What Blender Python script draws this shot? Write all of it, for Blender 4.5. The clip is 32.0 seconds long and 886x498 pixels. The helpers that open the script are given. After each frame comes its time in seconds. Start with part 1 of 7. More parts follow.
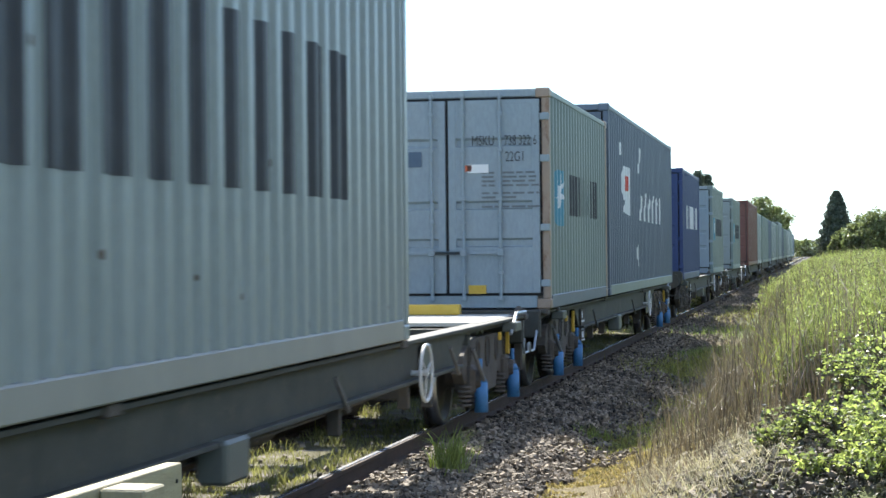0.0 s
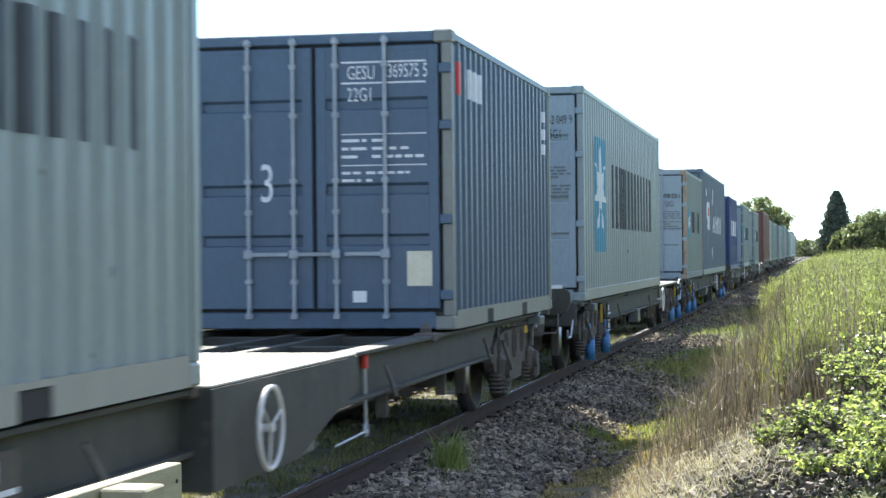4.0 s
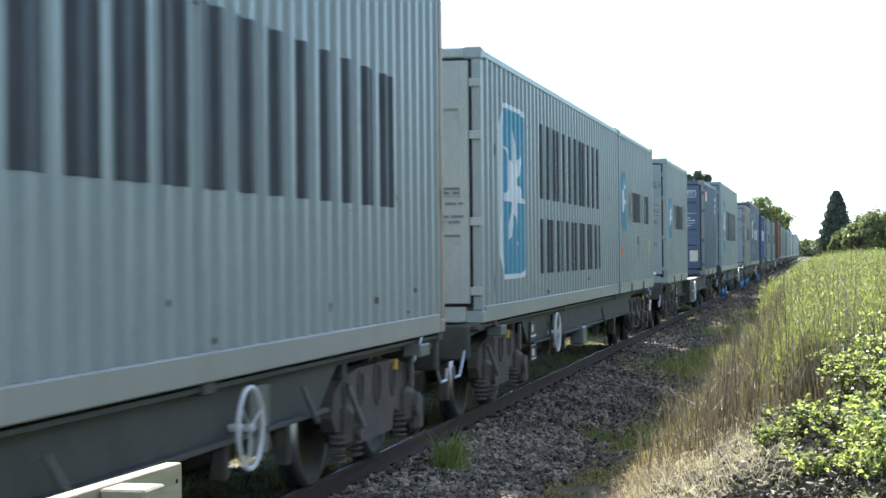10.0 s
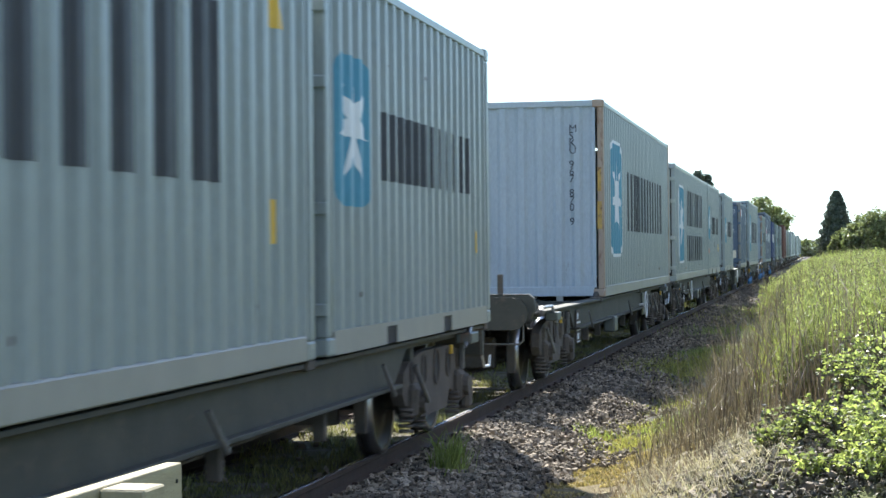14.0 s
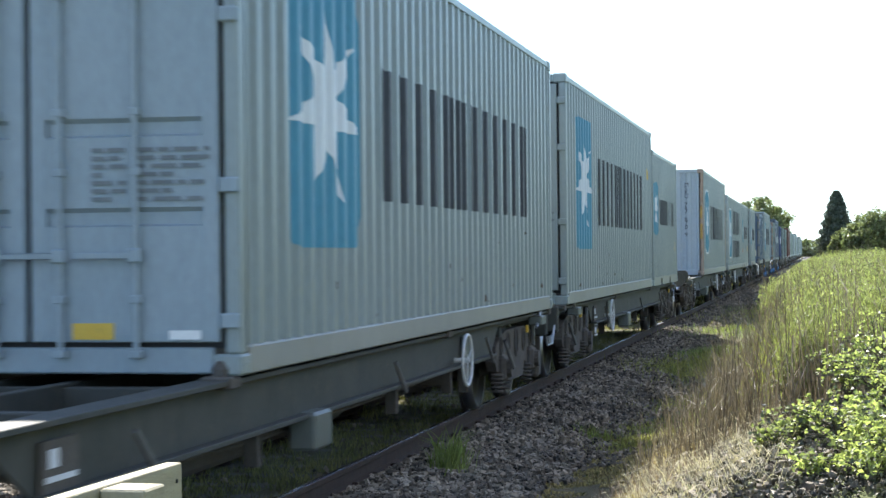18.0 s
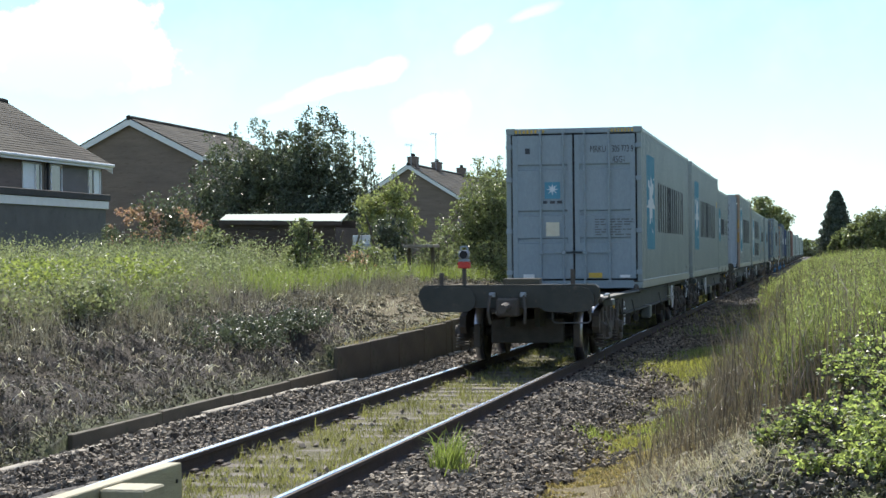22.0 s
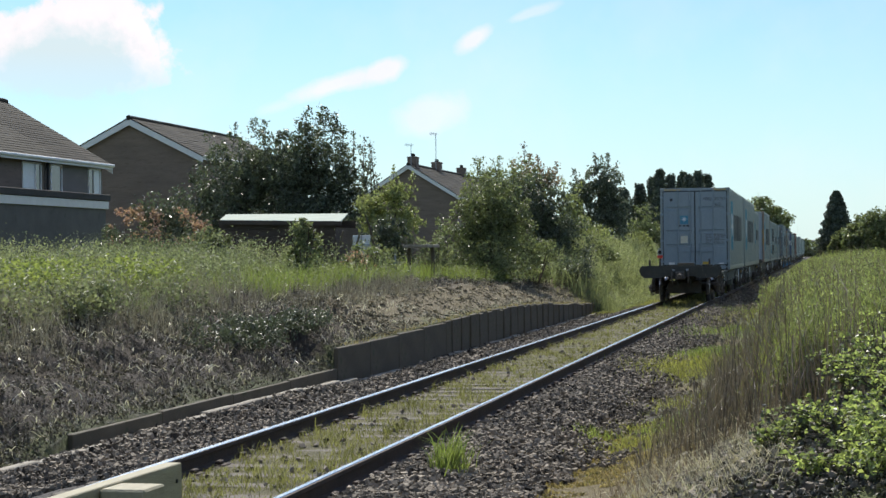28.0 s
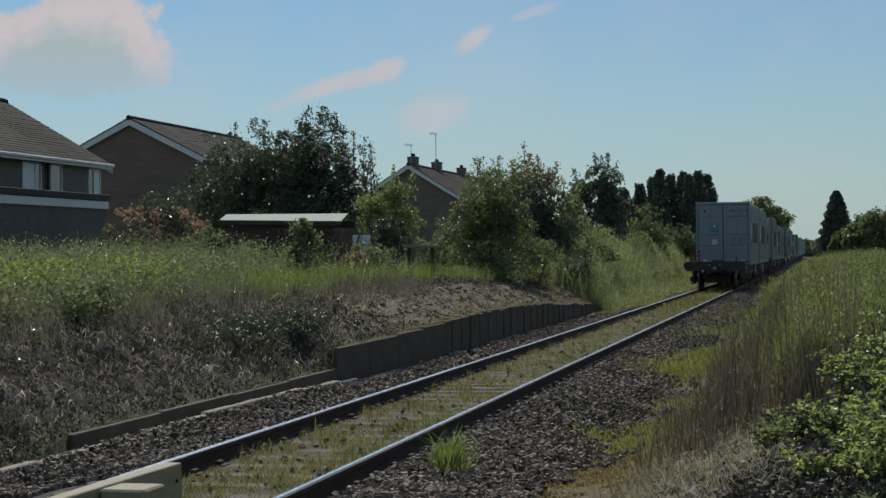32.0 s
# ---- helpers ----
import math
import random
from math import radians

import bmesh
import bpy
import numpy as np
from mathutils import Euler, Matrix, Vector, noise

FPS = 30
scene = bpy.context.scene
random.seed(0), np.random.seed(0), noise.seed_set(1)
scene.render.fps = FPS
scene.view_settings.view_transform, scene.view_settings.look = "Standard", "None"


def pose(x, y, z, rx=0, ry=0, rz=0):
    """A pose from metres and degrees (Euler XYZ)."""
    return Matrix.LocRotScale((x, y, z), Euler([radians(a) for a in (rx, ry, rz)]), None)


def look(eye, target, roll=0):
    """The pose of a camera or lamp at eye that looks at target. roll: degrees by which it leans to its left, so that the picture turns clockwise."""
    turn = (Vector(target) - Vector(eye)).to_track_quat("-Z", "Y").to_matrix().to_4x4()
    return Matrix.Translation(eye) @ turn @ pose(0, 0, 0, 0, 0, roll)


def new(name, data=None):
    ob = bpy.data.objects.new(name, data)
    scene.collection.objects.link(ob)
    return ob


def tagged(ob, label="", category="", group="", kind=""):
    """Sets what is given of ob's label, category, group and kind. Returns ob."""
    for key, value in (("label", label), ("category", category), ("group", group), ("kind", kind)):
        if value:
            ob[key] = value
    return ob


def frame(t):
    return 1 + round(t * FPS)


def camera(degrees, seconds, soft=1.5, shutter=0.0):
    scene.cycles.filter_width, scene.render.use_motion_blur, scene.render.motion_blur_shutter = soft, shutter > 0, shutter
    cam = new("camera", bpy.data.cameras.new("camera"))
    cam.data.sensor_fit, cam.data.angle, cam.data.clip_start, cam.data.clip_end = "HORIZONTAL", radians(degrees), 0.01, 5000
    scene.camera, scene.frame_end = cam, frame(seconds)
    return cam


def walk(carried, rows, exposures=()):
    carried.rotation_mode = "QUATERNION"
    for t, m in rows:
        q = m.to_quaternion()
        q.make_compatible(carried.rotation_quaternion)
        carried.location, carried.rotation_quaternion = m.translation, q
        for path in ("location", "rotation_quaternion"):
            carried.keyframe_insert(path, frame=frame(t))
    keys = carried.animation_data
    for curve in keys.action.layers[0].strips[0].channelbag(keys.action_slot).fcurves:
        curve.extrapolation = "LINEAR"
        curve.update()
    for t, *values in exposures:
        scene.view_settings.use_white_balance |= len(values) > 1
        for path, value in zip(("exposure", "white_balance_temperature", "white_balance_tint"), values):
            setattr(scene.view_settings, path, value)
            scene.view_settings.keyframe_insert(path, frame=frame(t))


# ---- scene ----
# World: y runs along the track away from the camera, x to the right, z = 0 on top of the rails.
XC = -4.304          # centre line of the track
ZB = 0.956           # underside of the containers
cam = camera(26.38, 32.0, shutter=0.5)
EYE = Vector((0.0, 0.0, 1.608))
AIM = EYE + Vector((math.sin(-0.19664), math.cos(-0.19664), math.tan(0.00263))) * 10
EXPO = [(0, 1.5), (1.5, 1.55), (3, 1.7), (4.5, 1.68), (6, 1.66), (9, 1.7), (11, 1.6), (13, 1.52), (17, 1.6), (19, 1.52), (20.5, 1.2), (22, 0.76), (23, 0.44), (24, 0.34), (28, 0.29), (30, -0.02), (31, -0.24), (32, -0.63)]
walk(cam, [(0, look(EYE, AIM, -0.577)), (32, look(EYE, AIM, -0.577))], EXPO)

# ---- sky and sun ----
SUN_EL, SUN_AZ = radians(46), radians(-25)     # azimuth from +y towards +x
to_sun = Vector((math.sin(SUN_AZ) * math.cos(SUN_EL), math.cos(SUN_AZ) * math.cos(SUN_EL), math.sin(SUN_EL)))
sun = new("sun", bpy.data.lights.new("sun", "SUN"))
sun.data.energy, sun.data.angle, sun.data.color = 5.0, radians(0.5), (1.0, 0.95, 0.86)
sun.matrix_world = look(to_sun * 100, (0, 0, 0))


class Nodes:
    """Short-hand for building node trees."""

    def __init__(self, tree):
        self.tree = tree
        tree.nodes.clear()

    def put(self, kind, **values):
        n = self.tree.nodes.new(kind)
        for key, v in values.items():
            if key.startswith("i_"):
                name = key[2:].replace("_", " ")
                sock = n.inputs[int(name)] if name.isdigit() else n.inputs[name]
                if isinstance(v, bpy.types.NodeSocket):
                    self.tree.links.new(v, sock)
                else:
                    sock.default_value = v
            elif key == "op":
                n.operation = v
            elif key == "blend":
                n.blend_type = v
            elif key == "data":
                n.data_type = v
        return n

    def math(self, op, a, b=0.0, clamp=False):
        n = self.put("ShaderNodeMath", op=op, i_0=a, i_1=b)
        n.use_clamp = clamp
        return n.outputs[0]

    def ramp(self, fac, stops):
        n = self.put("ShaderNodeValToRGB", i_0=fac)
        e = n.color_ramp.elements
        while len(e) < len(stops):
            e.new(0.5)
        for el, (p, c) in zip(e, stops):
            el.position, el.color = p, (*c, 1)
        return n.outputs[0]

    def mix(self, fac, a, b, blend="MIX"):
        n = self.tree.nodes.new("ShaderNodeMix")
        n.data_type, n.blend_type = "RGBA", blend
        for sock, v in ((n.inputs[0], fac), (n.inputs[6], a), (n.inputs[7], b)):
            if isinstance(v, bpy.types.NodeSocket):
                self.tree.links.new(v, sock)
            elif isinstance(v, (int, float)):
                sock.default_value = v
            else:
                sock.default_value = (*v, 1)
        return n.outputs[2]

    def noise(self, vec, scale, detail=4.0, rough=0.6):
        return self.put("ShaderNodeTexNoise", i_Vector=vec, i_Scale=scale, i_Detail=detail, i_Roughness=rough).outputs[0]


world = bpy.data.worlds.new("sky")
scene.world = world
world.use_nodes = True
W = Nodes(world.node_tree)
sky = W.put("ShaderNodeTexSky")
sky.sky_type, sky.sun_disc, sky.sun_elevation, sky.sun_rotation = "NISHITA", False, SUN_EL, SUN_AZ
sky.air_density, sky.dust_density, sky.ozone_density = 1.0, 0.25, 3.0
direction = W.put("ShaderNodeTexCoord").outputs["Generated"]
xyz = W.put("ShaderNodeSeparateXYZ", i_0=direction)
az = W.math("ARCTAN2", xyz.outputs[0], xyz.outputs[1])
el = W.math("ARCSINE", xyz.outputs[2])
puff = W.noise(direction, 38.0, 6.0, 0.62)
wisp = W.noise(direction, 9.0, 5.0, 0.6)
lump = W.noise(direction, 17.0, 3.0, 0.5)
cover = 0.0
for k, (a0, e0, ra, re, dense, lean) in enumerate(((-22.0, 6.15, 3.1, 1.5, 1.0, 0.0), (-14.6, 5.1, 2.1, 0.42, 0.75, 0.30), (-13.0, 5.55, 1.0, 0.45, 0.8, 0.3),
                                (-10.2, 6.5, 0.75, 0.45, 0.75, 0.5), (-11.5, 4.3, 1.3, 0.75, 0.5, 0.25), (-8.6, 7.2, 1.2, 0.25, 0.4, 0.3), (-16.2, 4.5, 1.1, 0.3, 0.3, 0.3),
                                (40, 30, 25, 9, 0.8, 0), (110, 35, 30, 10, 0.8, 0), (-90, 30, 22, 8, 0.7, 0), (170, 25, 30, 9, 0.8, 0))):
    u = W.math("DIVIDE", W.math("SUBTRACT", az, radians(a0)), radians(ra))
    v = W.math("DIVIDE", W.math("SUBTRACT", W.math("SUBTRACT", el, radians(e0)), W.math("MULTIPLY", W.math("SUBTRACT", az, radians(a0)), lean)), radians(re))
    rough = W.math("ADD", W.math("MULTIPLY", W.math("SUBTRACT", puff, 0.5), 1.3), W.math("MULTIPLY", W.math("SUBTRACT", lump, 0.5), 1.5))
    d = W.math("ADD", W.math("SQRT", W.math("ADD", W.math("MULTIPLY", u, u), W.math("MULTIPLY", v, v))), rough)
    edge = 5.0 if k == 0 else 1.7
    c = W.math("MULTIPLY", W.math("MULTIPLY", W.math("SUBTRACT", 1.05, d), edge, clamp=True), dense)
    if k == 0:
        # the big cloud: bright billowing crown, thin grey-blue body, no firm lower edge
        c = W.math("MULTIPLY", c, W.math("ADD", W.math("MULTIPLY", v, 0.6), 1.0, clamp=True))
        ub, vb = W.math("DIVIDE", W.math("ADD", u, 0.10), 0.86), W.math("DIVIDE", W.math("ADD", v, 0.42), 0.95)
        body = W.math("ADD", W.math("SQRT", W.math("ADD", W.math("MULTIPLY", ub, ub), W.math("MULTIPLY", vb, vb))), W.math("MULTIPLY", rough, 1.1))
        depth = W.math("MULTIPLY", W.math("SUBTRACT", 1.08, body), 2.2, clamp=True)
    cover = W.math("MAXIMUM", cover, c)
veil = W.math("MULTIPLY", W.math("SUBTRACT", wisp, 0.42), 0.7, clamp=True)
cover = W.math("MAXIMUM", cover, veil)
cloud = W.mix(puff, (9.2, 8.6, 8.9), (11.2, 10.3, 10.6))
cloud = W.mix(W.math("MULTIPLY", depth, 0.92), cloud, (6.7, 8.2, 8.7))
blue = W.mix(1.0, sky.outputs[0], (0.89, 1.10, 1.23), "MULTIPLY")
low = W.math("MULTIPLY", W.math("SUBTRACT", 1.0, W.math("DIVIDE", el, 0.13), clamp=True), 0.6)
blue = W.mix(low, blue, (6.4, 8.5, 9.3))
skycol = W.mix(cover, blue, cloud)
bg = W.put("ShaderNodeBackground", i_0=skycol, i_1=0.085)
W.tree.links.new(bg.outputs[0], W.put("ShaderNodeOutputWorld").inputs[0])

# ---- materials ----


def material(name, a, b, scale=4.0, rough=0.6, metal=0.0, bump=0.0, fine=60.0, stain=None, stain_at=0.6, stretch=(1, 1, 1), leaf=0.0, island=0.0, spec=0.5, soft=0.12):
    """A surface between the colours a and b in large patches, with fine grain, stains and relief. leaf: light that passes through."""
    m = bpy.data.materials.new(name)
    m.use_nodes = True
    N = Nodes(m.node_tree)
    co = N.put("ShaderNodeMapping", i_0=N.put("ShaderNodeTexCoord").outputs["Object"], i_3=stretch).outputs[0]
    big, small = N.noise(co, scale, 5.0, 0.65), N.noise(co, fine, 3.0, 0.7)
    f = N.math("ADD", N.math("MULTIPLY", N.math("SUBTRACT", big, 0.5), 2.2), 0.5, clamp=True)
    col = N.mix(f, a, b)
    col = N.mix(0.35, col, N.ramp(small, ((0.25, (0.35,) * 3), (0.75, (0.65,) * 3))), "OVERLAY")
    if stain:
        s = N.noise(co, scale * 2.3, 7.0, 0.72)
        s = N.math("MULTIPLY", N.math("SUBTRACT", s, stain_at), 1 / soft, clamp=True)
        col = N.mix(s, col, stain)
    if island:
        r = N.put("ShaderNodeNewGeometry").outputs["Random Per Island"]
        col = N.mix(1.0, col, N.ramp(r, ((0.0, (1 - island,) * 3), (1.0, (1 + island,) * 3))), "MULTIPLY")
    bs = N.put("ShaderNodeBsdfPrincipled", i_Base_Color=col, i_Metallic=metal)
    bs.inputs["Specular IOR Level"].default_value = spec
    N.tree.links.new(N.math("ADD", N.math("MULTIPLY", N.math("SUBTRACT", small, 0.5), 0.25), rough, clamp=True), bs.inputs["Roughness"])
    if bump:
        bp = N.put("ShaderNodeBump", i_Strength=bump, i_Distance=0.02, i_Height=N.math("ADD", small, N.math("MULTIPLY", big, 2.0)))
        N.tree.links.new(bp.outputs[0], bs.inputs["Normal"])
    out = N.put("ShaderNodeOutputMaterial")
    if leaf:
        tr = N.put("ShaderNodeBsdfTranslucent", i_Color=N.mix(1.0, col, (1.25, 1.32, 0.88), "MULTIPLY"))
        mx = N.put("ShaderNodeMixShader", i_0=leaf, i_1=bs.outputs[0], i_2=tr.outputs[0])
        N.tree.links.new(mx.outputs[0], out.inputs[0])
    else:
        N.tree.links.new(bs.outputs[0], out.inputs[0])
    return m


def paint(name, a, b, rust=(0.16, 0.07, 0.03), at=0.68, rough=0.5):
    """Container paint: weathered in vertical streaks, with specks of rust."""
    return material(name, a, b, 1.1, rough, 0.0, 0.05, 35.0, rust, at, (1, 1, 0.35), soft=0.08)


P_GREY = paint("grey_paint", (0.228, 0.270, 0.270), (0.281, 0.326, 0.325), at=0.70, rough=0.38)
P_WHITE = paint("pale_blue_grey_paint", (0.325, 0.375, 0.405), (0.39, 0.44, 0.465), at=0.66)
P_DOOR = paint("door_blue_grey_paint", (0.235, 0.295, 0.325), (0.29, 0.345, 0.375), at=0.71)
P_CREAM = paint("bottom_rail_paint", (0.245, 0.25, 0.222), (0.315, 0.315, 0.278), at=0.64)
P_NAVY = paint("navy_paint", (0.055, 0.092, 0.142), (0.074, 0.115, 0.175), at=0.72, rough=0.42)
P_BLUE = paint("deep_blue_paint", (0.022, 0.044, 0.13), (0.03, 0.056, 0.16), at=0.72)
P_SLATE = paint("slate_blue_paint", (0.085, 0.115, 0.16), (0.125, 0.155, 0.20), at=0.70)
P_RED = paint("red_brown_paint", (0.13, 0.05, 0.04), (0.17, 0.07, 0.052), at=0.72)
P_GREEN = paint("grey_green_paint", (0.17, 0.22, 0.205), (0.23, 0.275, 0.25), at=0.68)
P_PALE = paint("pale_grey_green_paint", (0.30, 0.335, 0.312), (0.365, 0.395, 0.365), at=0.66)
P_RUST = material("rust_speck", (0.075, 0.06, 0.05), (0.14, 0.105, 0.08), 20, 0.9)
P_RUSTY = paint("rusty_corner_paint", (0.30, 0.26, 0.22), (0.36, 0.22, 0.13), at=0.5)
# Black of rubber seals, also the painted shade inside pockets and holes.
SEAL_AND_SHADE = material("black_rubber_and_hole_shade", (0.012, 0.013, 0.015), (0.02, 0.02, 0.022), 9, 0.75)
STEEL = material("galvanised_steel", (0.30, 0.33, 0.36), (0.40, 0.43, 0.46), 8, 0.45, 0.5)
LOGO_BLUE = paint("light_blue_vinyl", (0.06, 0.24, 0.35), (0.08, 0.29, 0.40), (0.2, 0.3, 0.35), 0.72)
LOGO_WHITE = material("white_vinyl", (0.62, 0.66, 0.68), (0.72, 0.75, 0.76), 4, 0.5)
INK = material("dark_lettering", (0.028, 0.032, 0.04), (0.05, 0.055, 0.065), 3, 0.55, stain=(0.25, 0.28, 0.3), stain_at=0.72)
INK_WHITE = material("white_lettering", (0.6, 0.63, 0.66), (0.72, 0.74, 0.76), 6, 0.6)
FADED = material("faded_grey_print", (0.12, 0.14, 0.15), (0.17, 0.19, 0.2), 6, 0.6)
P_DUSTY = paint("dusty_grey_rail_paint", (0.17, 0.175, 0.165), (0.25, 0.25, 0.225), at=0.62)
DULL_GREEN = paint("dull_green_box_paint", (0.09, 0.105, 0.095), (0.13, 0.145, 0.13), at=0.6)
YELLOW = material("yellow_paint", (0.62, 0.38, 0.04), (0.7, 0.46, 0.07), 6, 0.5, stain=(0.2, 0.13, 0.04), stain_at=0.65)
AMBER = material("worn_amber_paint", (0.36, 0.21, 0.05), (0.50, 0.31, 0.08), 5, 0.6, stain=(0.14, 0.08, 0.045), stain_at=0.52)
ORANGE = material("orange_sticker", (0.75, 0.14, 0.06), (0.8, 0.2, 0.08), 6, 0.5)
PAPER = material("cream_label", (0.62, 0.57, 0.42), (0.7, 0.66, 0.52), 9, 0.6)
ROD_GREY = material("scuffed_grey_paint", (0.25, 0.285, 0.32), (0.34, 0.37, 0.40), 8, 0.5)
HOOP = material("dull_iron", (0.12, 0.12, 0.12), (0.2, 0.2, 0.2), 8, 0.5, 0.4)
SMUDGE = material("dark_smudge", (0.09, 0.1, 0.1), (0.14, 0.15, 0.15), 5, 0.7)
FRAME = material("wagon_green_frame", (0.03, 0.034, 0.029), (0.06, 0.06, 0.049), 3, 0.7, 0.0, 0.15, 40, (0.105, 0.082, 0.06), 0.58)
GRIME = material("brake_dust_grime", (0.062, 0.056, 0.049), (0.115, 0.10, 0.083), 5, 0.85, 0, 0.3, 50, (0.13, 0.085, 0.055), 0.62)
DECK = material("worn_deck_plate", (0.46, 0.44, 0.38), (0.6, 0.57, 0.50), 3, 0.5, 0.15, 0.1, 40, (0.1, 0.07, 0.045), 0.64)
TYRE = material("polished_tyre_steel", (0.42, 0.44, 0.47), (0.55, 0.57, 0.6), 8, 0.36, 1.0)
WHEEL = material("oily_wheel_steel", (0.035, 0.032, 0.03), (0.06, 0.052, 0.045), 8, 0.6, 0.4)
WHITE_IRON = material("chipped_white_iron", (0.55, 0.56, 0.56), (0.68, 0.69, 0.68), 9, 0.45, stain=(0.15, 0.1, 0.07), stain_at=0.62)
BLUE_TAG = material("bright_blue_paint", (0.04, 0.17, 0.38), (0.06, 0.21, 0.44), 9, 0.5, stain=(0.03, 0.04, 0.06), stain_at=0.6)
RED_PAINT = material("red_paint", (0.5, 0.03, 0.02), (0.58, 0.05, 0.03), 9, 0.45)
WHITE_PAINT = material("white_paint", (0.72, 0.72, 0.7), (0.8, 0.8, 0.78), 4, 0.5, stain=(0.45, 0.44, 0.4), stain_at=0.66)
RAIL_TOP = material("polished_rail_head", (0.5, 0.52, 0.55), (0.6, 0.61, 0.63), 2, 0.24, 1.0, stretch=(1, 0.1, 1))
RAIL_SIDE = material("rusty_rail_web", (0.035, 0.026, 0.02), (0.07, 0.045, 0.032), 5, 0.85, 0.1, 0.2)
SLEEPER = material("weathered_sleeper", (0.10, 0.085, 0.065), (0.17, 0.15, 0.12), 3, 0.9, 0, 0.4, 30, (0.05, 0.06, 0.03), 0.55, (1, 6, 1))
STONE = material("ballast_stone", (0.062, 0.053, 0.042), (0.28, 0.238, 0.182), 1.6, 0.85, 0, 0.3, 40, island=0.85, spec=0.3)
BOARD = material("tarred_retaining_board", (0.075, 0.064, 0.043), (0.125, 0.105, 0.072), 1.4, 0.85, 0, 0.4, 25, (0.05, 0.062, 0.028), 0.56, (1, 1, 2))
CONCRETE = material("cable_trough_concrete", (0.22, 0.195, 0.16), (0.36, 0.33, 0.27), 3, 0.9, 0, 0.3, 40, (0.12, 0.12, 0.08), 0.58)
TIMBER = material("pale_new_timber", (0.26, 0.235, 0.15), (0.355, 0.32, 0.205), 5, 0.7, 0, 0.25, 40, (0.21, 0.175, 0.11), 0.62, (8, 1, 8))
BRICK = material("brown_brick", (0.168, 0.128, 0.10), (0.24, 0.182, 0.143), 1.1, 0.85, 0, 0.2, 14, (0.135, 0.102, 0.078), 0.55, (0.7, 0.7, 3.5))
ROOF = material("brown_roof_tile", (0.03, 0.0275, 0.022), (0.052, 0.047, 0.037), 1.0, 0.85, 0, 0.3, 14, (0.06, 0.06, 0.038), 0.6, island=0.35, spec=0.15)
RENDERED = material("grey_cladding", (0.16, 0.145, 0.13), (0.2, 0.18, 0.16), 1.2, 0.8, stretch=(1, 1, 3))
DARKWALL = material("dark_grey_rendered_wall", (0.105, 0.105, 0.098), (0.15, 0.148, 0.14), 1.3, 0.85, 0, 0.15, 18, (0.085, 0.09, 0.08), 0.58)
FELT = material("dark_roof_felt", (0.05, 0.048, 0.046), (0.075, 0.07, 0.066), 2, 0.9)
SHED_ROOF = material("pale_green_shed_roof", (0.37, 0.42, 0.36), (0.46, 0.51, 0.44), 2, 0.9, stain=(0.3, 0.34, 0.28), stain_at=0.6, spec=0.2)
SHED_WALL = material("dark_shed_boards", (0.06, 0.045, 0.035), (0.10, 0.075, 0.055), 2, 0.85, 0, 0.3, 20, stretch=(1, 1, 6))
BARK = material("bark", (0.07, 0.055, 0.04), (0.12, 0.095, 0.07), 5, 0.9, 0, 0.5, 30, stretch=(1, 1, 0.3))
DARKTWIG = material("grey_brown_dead_stems", (0.085, 0.069, 0.054), (0.225, 0.185, 0.145), 2.0, 0.6, island=0.6, leaf=0.15)
BRIARLEAF = material("dark_glossy_and_shaded_leaves", (0.055, 0.072, 0.046), (0.12, 0.138, 0.09), 0.9, 0.46, island=0.7, leaf=0.2, spec=0.5)
LITTER = material("dead_leaf_litter", (0.032, 0.0315, 0.024), (0.155, 0.147, 0.112), 1.3, 0.6, island=0.9, leaf=0.08, spec=0.35)
YELLOWMOSS = material("yellow_green_moss", (0.235, 0.235, 0.068), (0.35, 0.345, 0.12), 2.5, 0.9, island=0.45, leaf=0.4)
PALEGRASS = material("pale_bank_grass", (0.175, 0.20, 0.11), (0.30, 0.325, 0.185), 0.9, 0.55, island=0.45, leaf=0.52)
TWIG = material("dry_brown_stems", (0.15, 0.11, 0.08), (0.27, 0.20, 0.145), 3, 0.85, island=0.4, leaf=0.15)
PALESTEM = material("bleached_grey_stems", (0.18, 0.16, 0.13), (0.36, 0.33, 0.275), 2, 0.8, island=0.5, leaf=0.2)
STRAW = material("bleached_straw", (0.40, 0.35, 0.26), (0.60, 0.545, 0.42), 3, 0.8, island=0.4, leaf=0.25)
STICK_GLINT = material("broken_sticks_with_painted_glints", (0.58, 0.54, 0.46), (0.74, 0.70, 0.62), 3, 0.32, island=0.4, leaf=0.3, spec=0.7)
SOIL = material("dead_brush", (0.04, 0.036, 0.028), (0.18, 0.16, 0.125), 1.2, 0.7, island=0.85, leaf=0.08, spec=0.35)
GRASS = material("grass_blades", (0.15, 0.195, 0.045), (0.27, 0.295, 0.08), 0.7, 0.6, island=0.4, leaf=0.55)
LUSH = material("lush_grass", (0.135, 0.178, 0.05), (0.225, 0.262, 0.085), 0.8, 0.55, island=0.4, leaf=0.52)
WEED = material("tall_weed_leaves", (0.115, 0.15, 0.054), (0.32, 0.34, 0.145), 1.3, 0.5, island=0.6, leaf=0.52)
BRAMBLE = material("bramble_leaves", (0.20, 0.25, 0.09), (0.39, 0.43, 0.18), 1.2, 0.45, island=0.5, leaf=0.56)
DRYGRASS = material("dry_track_grass", (0.135, 0.135, 0.052), (0.255, 0.245, 0.105), 0.9, 0.7, island=0.5, leaf=0.45)
NETTLE = material("nettle_leaves", (0.125, 0.15, 0.088), (0.235, 0.25, 0.155), 0.35, 0.5, island=0.5, leaf=0.5)
